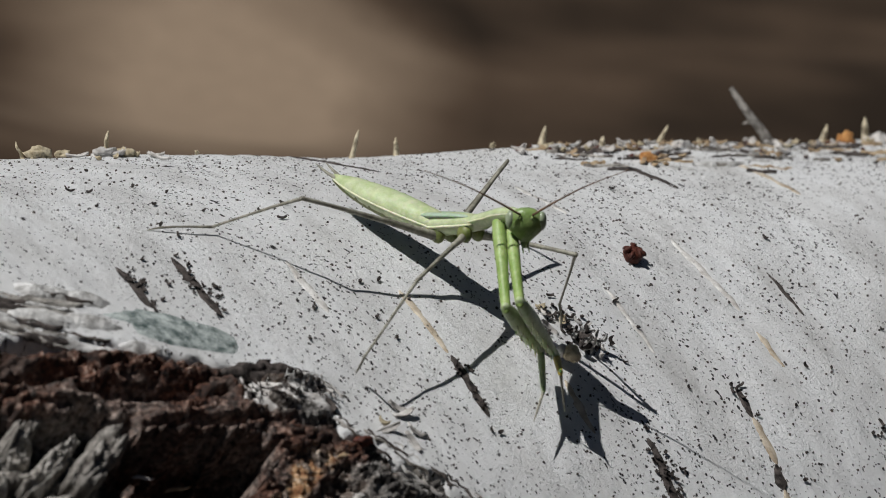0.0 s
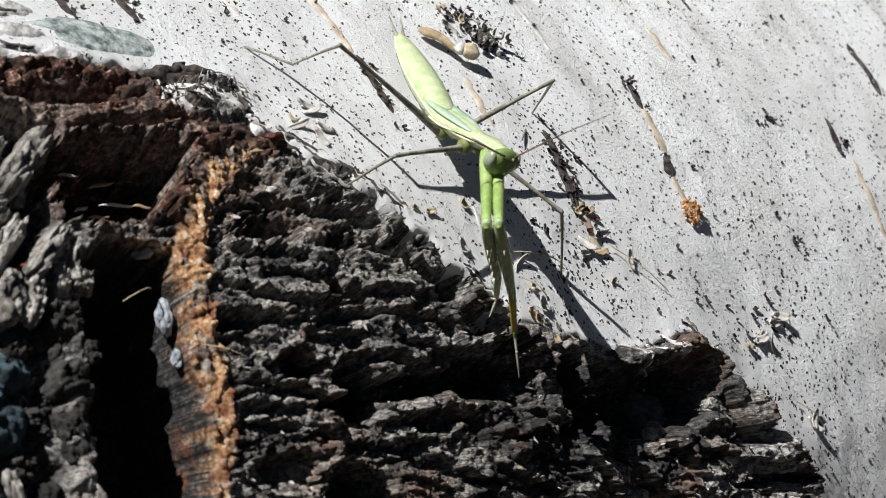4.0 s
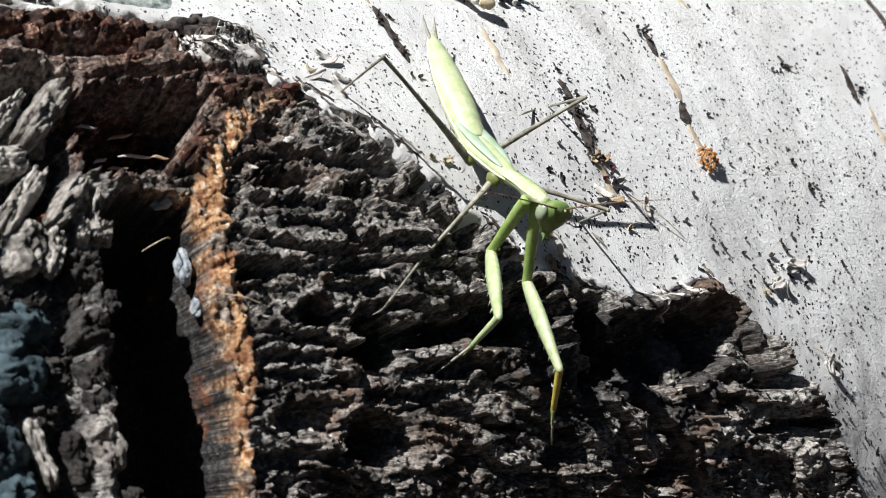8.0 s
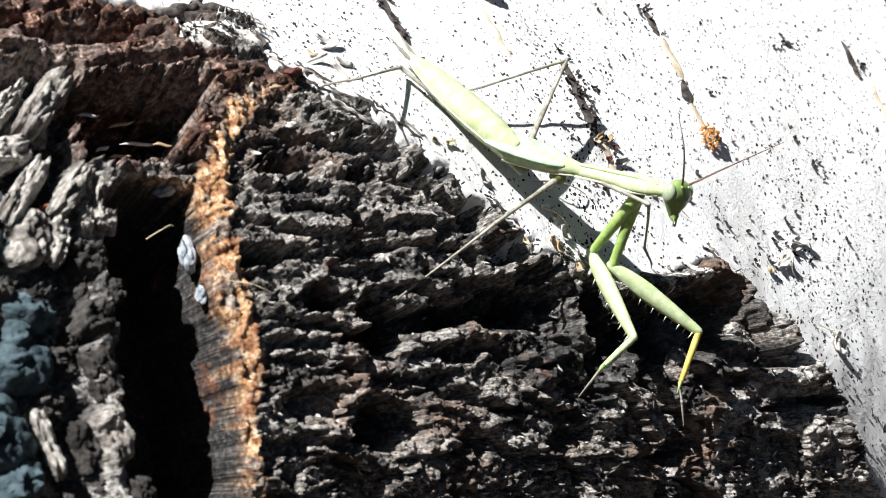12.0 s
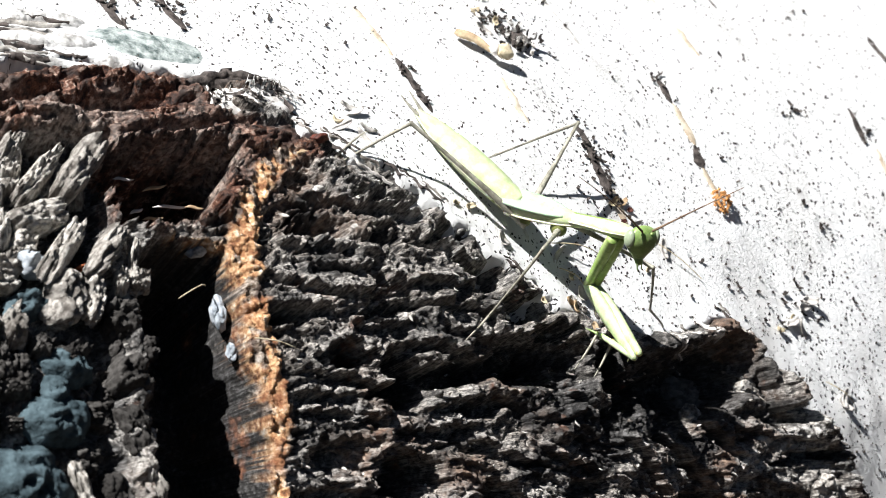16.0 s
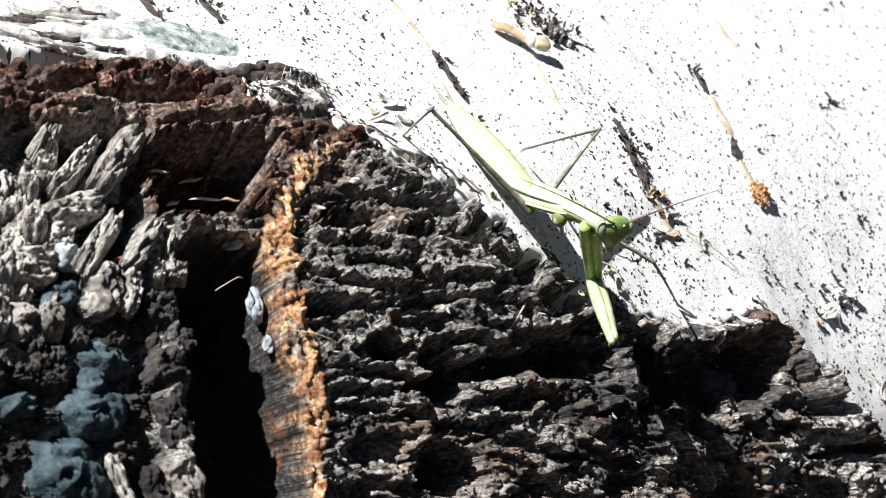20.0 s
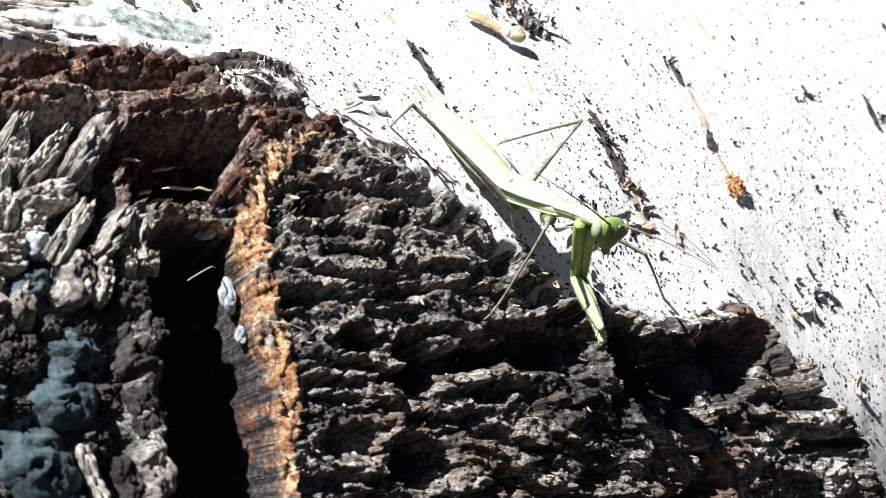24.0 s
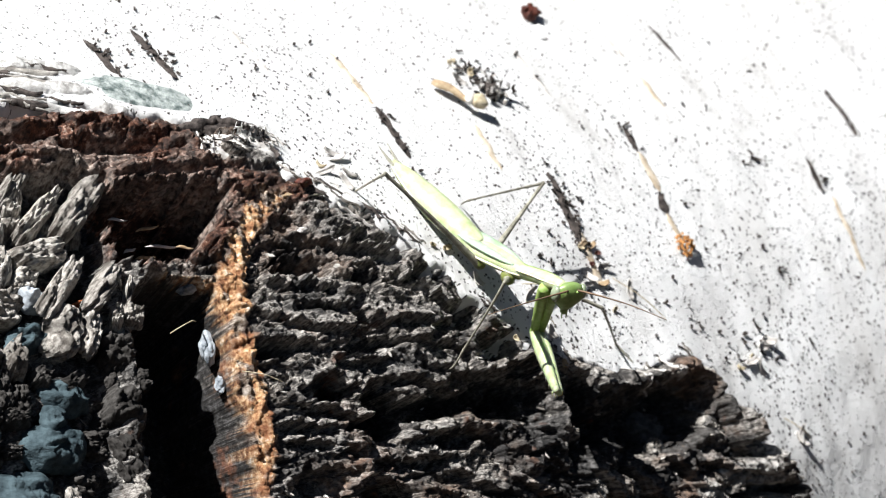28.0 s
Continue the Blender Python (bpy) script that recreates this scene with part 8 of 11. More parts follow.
    walk(MOVES['R.mid_tarsus'], [
        (0, pose(0.01412, -0.02676, -0.01593, 41.3, 24.5, 153.1)),
        (0.5, pose(0.01526, -0.02687, -0.01485, 37.1, 21.6, 150.7)),
        (1, pose(0.01632, -0.02694, -0.01368, 33.0, 19.0, 148.9)),
        (1.5, pose(0.01120, -0.02888, -0.00849, -10.6, 17.8, 149.0)),
        (2, pose(0.00252, -0.02500, -0.00416, -39.8, 41.7, -160.7)),
        (2.5, pose(0.00252, -0.02500, -0.00416, -39.8, 41.7, -160.7)),
        (3, pose(0.00428, -0.02703, -0.00521, -55.4, 30.9, 156.7)),
        (3.5, pose(-0.00007, -0.02572, -0.01454, 30.3, -56.6, 60.8)),
        (4, pose(-0.00084, -0.01600, -0.01133, -24.4, -13.8, -45.7)),
        (4.5, pose(0.00100, -0.01436, -0.00982, -32.1, 5.3, -60.4)),
        (6.2, pose(0.00100, -0.01436, -0.00982, -32.1, 5.3, -60.4)),
        (6.6, pose(-0.00051, -0.01388, -0.00854, -31.8, 2.9, -58.0)),
        (7, pose(-0.00197, -0.01338, -0.00724, -31.6, 1.0, -56.0)),
        (7.5, pose(0.00528, -0.02410, -0.01782, 173.5, -51.3, 56.1)),
        (8, pose(0.01825, -0.02481, -0.01037, 104.7, 56.9, 158.5)),
        (8.5, pose(0.01867, -0.02394, -0.01095, 90.5, 52.6, 156.6)),
        (9, pose(0.01904, -0.02304, -0.01151, 77.1, 48.3, 155.5)),
        (9.5, pose(0.01904, -0.02304, -0.01151, 77.1, 48.3, 155.5)),
        (9.75, pose(0.01189, -0.02830, -0.00658, 114.8, 56.7, 153.9)),
        (10, pose(0.00351, -0.03012, -0.00164, 166.8, 65.3, 168.1)),
        (10.5, pose(-0.00285, -0.02956, -0.00080, -96.7, 44.7, -134.3)),
        (11, pose(-0.00872, -0.02739, -0.00051, -28.0, 1.5, -120.4)),
        (11.43, pose(-0.00859, -0.02760, -0.00087, -28.4, 0.6, -119.5)),
        (11.87, pose(-0.00818, -0.02734, -0.00256, -33.6, -27.7, -104.7)),
        (12.3, pose(-0.00678, -0.02454, -0.00545, -55.7, -53.5, -77.2)),
        (12.73, pose(-0.00411, -0.02034, -0.00674, -42.8, -39.4, -90.5)),
        (13.17, pose(-0.00180, -0.01749, -0.00666, -37.5, -23.8, -99.6)),
        (13.6, pose(-0.00091, -0.01649, -0.00653, -36.7, -17.4, -102.6)),
        (14.2, pose(-0.00091, -0.01649, -0.00653, -36.7, -17.4, -102.6)),
        (14.6, pose(0.00084, -0.01643, -0.00673, -43.9, -4.5, -98.9)),
        (15, pose(0.00271, -0.01614, -0.00726, -51.0, 8.4, -98.2)),
        (15.5, pose(0.00246, -0.01614, -0.00724, -48.2, 6.8, -99.4)),
        (16, pose(0.00200, -0.01616, -0.00727, -41.8, 3.1, -102.3)),
        (16.5, pose(0.00169, -0.01623, -0.00736, -35.5, -0.6, -105.8)),
        (17, pose(0.00160, -0.01628, -0.00742, -32.6, -2.2, -107.5)),
        (19, pose(0.00160, -0.01628, -0.00742, -32.6, -2.2, -107.5)),
        (19.5, pose(-0.00242, -0.01639, -0.00236, 3.8, 55.3, 1.0)),
        (20, pose(0.00398, -0.00530, -0.01425, -47.1, 14.4, -72.2)),
        (21.5, pose(0.00398, -0.00530, -0.01425, -47.1, 14.4, -72.2)),
        (21.92, pose(0.00426, -0.00571, -0.01381, -50.8, 16.8, -75.7)),
        (22.33, pose(0.00496, -0.00705, -0.01281, -62.4, 22.6, -85.2)),
        (22.75, pose(-0.00177, -0.01274, -0.00739, 14.7, 42.8, 1.5)),
        (23.17, pose(0.00634, -0.01238, -0.00907, -122.3, 59.7, -142.4)),
        (23.58, pose(0.00624, -0.01399, -0.00767, -140.6, 64.5, -165.4)),
        (24, pose(0.00610, -0.01464, -0.00723, -147.6, 65.5, -175.0)),
        (26, pose(0.00610, -0.01464, -0.00723, -147.6, 65.5, -175.0)),
        (26.5, pose(0.00650, -0.01436, -0.00745, -152.4, 65.9, -175.9)),
        (27, pose(0.00738, -0.01369, -0.00795, -163.7, 66.8, -178.5)),
        (27.5, pose(0.00823, -0.01296, -0.00847, -176.0, 67.4, 177.8)),
        (28, pose(0.00860, -0.01261, -0.00870, 178.2, 67.6, 175.9)),
    ])
    walk(MOVES['R.hind_femur'], [
        (0, pose(0.00120, -0.00150, -0.00150, -33.2, -17.4, -99.0)),
        (0.5, pose(0.00120, -0.00150, -0.00150, -30.9, -15.9, -99.8)),
        (1, pose(0.00120, -0.00150, -0.00150, -28.6, -14.5, -100.4)),
        (1.5, pose(0.00120, -0.00150, -0.00150, -28.5, -27.5, -107.5)),
        (2, pose(0.00120, -0.00150, -0.00150, -24.2, -38.6, -119.9)),
        (2.5, pose(0.00120, -0.00150, -0.00150, -24.2, -38.6, -119.9)),
        (3, pose(0.00120, -0.00150, -0.00150, -26.0, -37.8, -115.7)),
        (3.5, pose(0.00120, -0.00150, -0.00150, -29.6, -35.5, -106.9)),
        (4, pose(0.00120, -0.00150, -0.00150, -32.5, -32.9, -98.3)),
        (4.5, pose(0.00120, -0.00150, -0.00150, -33.6, -31.6, -94.6)),
        (6.2, pose(0.00120, -0.00150, -0.00150, -33.6, -31.6, -94.6)),
        (6.6, pose(0.00120, -0.00150, -0.00150, -34.4, -32.2, -95.6)),
        (7, pose(0.00120, -0.00150, -0.00150, -35.2, -32.8, -96.6)),
        (7.5, pose(0.00120, -0.00150, -0.00150, -29.8, -36.9, -104.6)),
        (8, pose(0.00120, -0.00150, -0.00150, -23.5, -40.1, -113.7)),
        (8.5, pose(0.00120, -0.00150, -0.00150, -24.7, -40.4, -113.4)),
        (9, pose(0.00120, -0.00150, -0.00150, -25.8, -40.8, -113.0)),
        (9.5, pose(0.00120, -0.00150, -0.00150, -25.8, -40.8, -113.0)),
        (9.75, pose(0.00120, -0.00150, -0.00150, -4.0, -33.0, -154.5)),
        (10, pose(0.00120, -0.00150, -0.00150, 6.4, -15.4, 173.9)),
        (10.5, pose(0.00120, -0.00150, -0.00150, 9.3, -14.6, 167.4)),
        (11, pose(0.00120, -0.00150, -0.00150, 11.8, -13.5, 161.0)),
        (11.43, pose(0.00120, -0.00150, -0.00150, 11.9, -13.9, 161.1)),
        (11.87, pose(0.00120, -0.00150, -0.00150, 12.1, -14.7, 161.3)),
        (12.3, pose(0.00120, -0.00150, -0.00150, 12.5, -15.8, 161.7)),
        (12.73, pose(0.00120, -0.00150, -0.00150, 12.8, -16.9, 162.1)),
        (13.17, pose(0.00120, -0.00150, -0.00150, 13.0, -17.8, 162.3)),
        (13.6, pose(0.00120, -0.00150, -0.00150, 13.1, -18.1, 162.5)),
        (14.2, pose(0.00120, -0.00150, -0.00150, 13.1, -18.1, 162.5)),
        (14.6, pose(0.00120, -0.00150, -0.00150, 10.9, -26.6, 168.0)),
        (15, pose(0.00120, -0.00150, -0.00150, 7.8, -34.8, 174.3)),
        (15.5, pose(0.00120, -0.00150, -0.00150, 7.6, -36.2, 176.6)),
        (16, pose(0.00120, -0.00150, -0.00150, 5.2, -39.8, -177.1)),
        (16.5, pose(0.00120, -0.00150, -0.00150, 0.6, -42.9, -170.1)),
        (17, pose(0.00120, -0.00150, -0.00150, -1.9, -43.9, -167.1)),
        (19, pose(0.00120, -0.00150, -0.00150, -1.9, -43.9, -167.1)),
        (19.5, pose(0.00120, -0.00150, -0.00150, -14.8, -48.8, -148.9)),
        (20, pose(0.00120, -0.00150, -0.00150, -30.2, -50.6, -127.7)),
        (21.5, pose(0.00120, -0.00150, -0.00150, -30.2, -50.6, -127.7)),
        (21.92, pose(0.00120, -0.00150, -0.00150, -28.0, -50.6, -130.7)),
        (22.33, pose(0.00120, -0.00150, -0.00150, -22.6, -50.2, -137.9)),
        (22.75, pose(0.00120, -0.00150, -0.00150, -15.8, -49.1, -147.1)),
        (23.17, pose(0.00120, -0.00150, -0.00150, -9.6, -47.3, -155.7)),
        (23.58, pose(0.00120, -0.00150, -0.00150, -5.2, -45.6, -161.8)),
        (24, pose(0.00120, -0.00150, -0.00150, -3.6, -44.8, -164.1)),
        (26, pose(0.00120, -0.00150, -0.00150, -3.6, -44.8, -164.1)),
        (26.5, pose(0.00120, -0.00150, -0.00150, -6.4, -45.1, -159.3)),
        (27, pose(0.00120, -0.00150, -0.00150, -12.5, -45.1, -148.6)),
        (27.5, pose(0.00120, -0.00150, -0.00150, -18.5, -44.3, -138.0)),
        (28, pose(0.00120, -0.00150, -0.00150, -21.1, -43.7, -133.2)),
    ])
    walk(MOVES['R.hind_tibia'], [
        (0, pose(-0.00209, -0.02224, 0.00506, -12.9, 12.1, -162.5)),
        (0.5, pose(-0.00240, -0.02235, 0.00454, -9.9, 12.4, -165.8)),
        (1, pose(-0.00265, -0.02245, 0.00400, -6.8, 12.7, -169.1)),
        (1.5, pose(-0.00468, -0.02010, 0.00868, 8.0, 25.2, 175.0)),
        (2, pose(-0.00737, -0.01640, 0.01223, 18.4, 35.7, 160.8)),
        (2.5, pose(-0.00737, -0.01640, 0.01223, 18.4, 35.7, 160.8)),
        (3, pose(-0.00635, -0.01716, 0.01198, 16.6, 34.6, 162.4)),
        (3.5, pose(-0.00399, -0.01863, 0.01129, 12.7, 32.1, 166.0)),
        (4, pose(-0.00148, -0.01977, 0.01045, 8.8, 29.9, 169.8)),
        (4.5, pose(-0.00031, -0.02018, 0.01003, 7.0, 28.9, 171.7)),
        (6.2, pose(-0.00031, -0.02018, 0.01003, 7.0, 28.9, 171.7)),
        (6.6, pose(-0.00061, -0.02003, 0.01022, 6.2, 23.1, 172.1)),
        (7, pose(-0.00092, -0.01988, 0.01041, 5.2, 17.3, 172.5)),
        (7.5, pose(-0.00322, -0.01852, 0.01172, 14.9, 34.2, 167.3)),
        (8, pose(-0.00558, -0.01692, 0.01266, 22.4, 51.0, 161.4)),
        (8.5, pose(-0.00545, -0.01687, 0.01276, 23.0, 50.6, 161.5)),
        (9, pose(-0.00532, -0.01683, 0.01287, 23.6, 50.1, 161.7)),
        (9.5, pose(-0.00532, -0.01683, 0.01287, 23.6, 50.1, 161.7)),
        (9.75, pose(-0.01546, -0.00944, 0.01048, 68.9, 48.0, -91.4)),
        (10, pose(-0.01989, 0.00074, 0.00435, -19.5, -23.1, -81.7)),
        (10.5, pose(-0.01957, 0.00315, 0.00405, -18.0, -29.5, -95.4)),
        (11, pose(-0.01902, 0.00548, 0.00365, -14.5, -35.1, -110.4)),
        (11.43, pose(-0.01900, 0.00543, 0.00378, -15.2, -35.4, -109.6)),
        (11.87, pose(-0.01896, 0.00531, 0.00410, -17.1, -36.0, -107.4)),
        (12.3, pose(-0.01890, 0.00514, 0.00450, -19.6, -36.6, -104.5)),
        (12.73, pose(-0.01882, 0.00498, 0.00491, -22.1, -37.2, -101.6)),
        (13.17, pose(-0.01876, 0.00485, 0.00522, -24.1, -37.5, -99.3)),
        (13.6, pose(-0.01874, 0.00480, 0.00534, -24.9, -37.6, -98.4)),
        (14.2, pose(-0.01874, 0.00480, 0.00534, -24.9, -37.6, -98.4)),
        (14.6, pose(-0.01804, 0.00261, 0.00834, -33.1, -32.2, -86.8)),
        (15, pose(-0.01679, 0.00028, 0.01104, -39.5, -25.3, -76.8)),
        (15.5, pose(-0.01652, -0.00045, 0.01150, -30.3, -21.9, -85.5)),
        (16, pose(-0.01569, -0.00235, 0.01257, 39.1, 21.5, -138.0)),
        (16.5, pose(-0.01469, -0.00427, 0.01347, 47.4, 48.8, 148.5)),
        (17, pose(-0.01425, -0.00504, 0.01376, 37.8, 49.7, 136.0)),
        (19, pose(-0.01425, -0.00504, 0.01376, 37.8, 49.7, 136.0)),
        (19.5, pose(-0.01121, -0.00898, 0.01505, 42.4, 43.2, 144.7)),
        (20, pose(-0.00734, -0.01254, 0.01551, 44.9, 36.9, 152.0)),
        (21.5, pose(-0.00734, -0.01254, 0.01551, 44.9, 36.9, 152.0)),
        (21.92, pose(-0.00790, -0.01209, 0.01550, 45.2, 38.1, 150.6)),
        (22.33, pose(-0.00925, -0.01092, 0.01541, 45.9, 40.9, 147.2)),
        (22.75, pose(-0.01089, -0.00932, 0.01513, 46.4, 44.7, 142.4)),
        (23.17, pose(-0.01239, -0.00763, 0.01468, 46.2, 48.5, 137.2)),
        (23.58, pose(-0.01343, -0.00631, 0.01421, 45.4, 51.5, 132.7)),
        (24, pose(-0.01382, -0.00577, 0.01400, 45.0, 52.6, 130.8)),
        (26, pose(-0.01382, -0.00577, 0.01400, 45.0, 52.6, 130.8)),
        (26.5, pose(-0.01334, -0.00698, 0.01408, 43.9, 50.8, 133.8)),
        (27, pose(-0.01206, -0.00959, 0.01408, 40.9, 46.8, 140.1)),
        (27.5, pose(-0.01049, -0.01204, 0.01386, 37.3, 43.1, 146.1)),
        (28, pose(-0.00969, -0.01310, 0.01369, 35.5, 41.4, 148.7)),
    ])
    walk(MOVES['R.hind_tarsus'], [
        (0, pose(-0.01655, -0.02680, 0.00181, -26.6, -2.7, -105.7)),
        (0.5, pose(-0.01707, -0.02607, 0.00122, -24.2, -3.0, -105.6)),
        (1, pose(-0.01750, -0.02532, 0.00061, -21.8, -3.1, -106.1)),
        (1.5, pose(-0.01864, -0.01888, 0.00207, -19.8, -9.7, -114.8)),
        (2, pose(-0.01925, -0.01227, 0.00318, -16.5, -11.0, -129.2)),
        (2.5, pose(-0.01925, -0.01227, 0.00318, -16.5, -11.0, -129.2)),
        (3, pose(-0.01851, -0.01330, 0.00318, -14.6, -8.6, -132.7)),
        (3.5, pose(-0.01672, -0.01545, 0.00304, -11.9, -3.7, -141.7)),
        (4, pose(-0.01471, -0.01740, 0.00274, -12.0, 0.2, -150.9)),
        (4.5, pose(-0.01374, -0.01821, 0.00254, -13.0, 1.5, -154.7)),
        (6.2, pose(-0.01374, -0.01821, 0.00254, -13.0, 1.5, -154.7)),
        (6.6, pose(-0.01474, -0.01807, 0.00415, -10.0, 0.0, -161.4)),
        (7, pose(-0.01559, -0.01794, 0.00581, -6.9, -1.0, -168.7)),
        (7.5, pose(-0.01573, -0.01570, 0.00301, -11.3, 6.4, -124.3)),
        (8, pose(-0.01483, -0.01380, 0.00062, -20.3, 3.5, -83.3)),
        (8.5, pose(-0.01478, -0.01375, 0.00079, -21.4, 2.4, -85.7)),
        (9, pose(-0.01476, -0.01371, 0.00097, -22.4, 1.1, -88.1)),
        (9.5, pose(-0.01476, -0.01371, 0.00097, -22.4, 1.1, -88.1)),
        (9.75, pose(-0.01571, -0.01980, -0.00104, 14.0, -40.7, 151.6)),
        (10, pose(-0.01784, -0.01338, 0.01042, 21.3, 41.8, 156.1)),
        (10.5, pose(-0.02084, -0.01028, 0.01169, 21.0, 45.4, 158.4)),
        (11, pose(-0.02344, -0.00640, 0.01257, 22.5, 47.6, 162.3)),
        (11.43, pose(-0.02324, -0.00648, 0.01275, 22.6, 47.2, 162.7)),
        (11.87, pose(-0.02271, -0.00666, 0.01320, 22.9, 46.3, 163.6)),
        (12.3, pose(-0.02202, -0.00690, 0.01375, 23.2, 45.0, 164.8)),
        (12.73, pose(-0.02131, -0.00712, 0.01427, 23.6, 43.7, 166.0)),
        (13.17, pose(-0.02076, -0.00728, 0.01466, 23.8, 42.7, 166.9)),
        (13.6, pose(-0.02053, -0.00735, 0.01480, 23.8, 42.3, 167.2)),
        (14.2, pose(-0.02053, -0.00735, 0.01480, 23.8, 42.3, 167.2)),
        (14.6, pose(-0.01731, -0.01049, 0.01659, 22.5, 37.0, 169.9)),
        (15, pose(-0.01359, -0.01336, 0.01767, 21.0, 31.7, 172.6)),
        (15.5, pose(-0.01539, -0.01479, 0.01728, 14.0, 35.1, 152.6)),
        (16, pose(-0.02641, -0.01199, 0.00689, -21.3, -31.5, 53.7)),
        (16.5, pose(-0.02340, 0.00107, 0.00181, -13.5, -31.4, -104.7)),
        (17, pose(-0.02147, 0.00193, 0.00194, -14.4, -20.8, -120.6)),
        (19, pose(-0.02147, 0.00193, 0.00194, -14.4, -20.8, -120.6)),
        (19.5, pose(-0.02043, -0.00245, 0.00443, -24.8, -15.5, -109.3)),
        (20, pose(-0.01827, -0.00672, 0.00619, -34.5, -8.5, -100.1)),
        (21.5, pose(-0.01827, -0.00672, 0.00619, -34.5, -8.5, -100.1)),
        (21.92, pose(-0.01853, -0.00611, 0.00595, -33.4, -9.1, -101.2)),
        (22.33, pose(-0.01909, -0.00458, 0.00526, -30.5, -10.3, -104.0)),
        (22.75, pose(-0.01962, -0.00260, 0.00423, -26.7, -11.7, -107.8)),
        (23.17, pose(-0.01992, -0.00066, 0.00307, -22.8, -12.8, -111.7)),
        (23.58, pose(-0.01998, 0.00079, 0.00209, -19.7, -13.5, -114.7)),
        (24, pose(-0.01997, 0.00135, 0.00168, -18.4, -13.7, -115.9)),
        (26, pose(-0.01997, 0.00135, 0.00168, -18.4, -13.7, -115.9)),
        (26.5, pose(-0.02012, 0.00009, 0.00207, -19.5, -13.3, -114.2)),
        (27, pose(-0.02020, -0.00278, 0.00278, -21.8, -12.2, -110.3)),
        (27.5, pose(-0.01989, -0.00572, 0.00328, -23.9, -10.9, -106.5)),
        (28, pose(-0.01962, -0.00706, 0.00343, -24.8, -10.3, -104.8)),
    ])
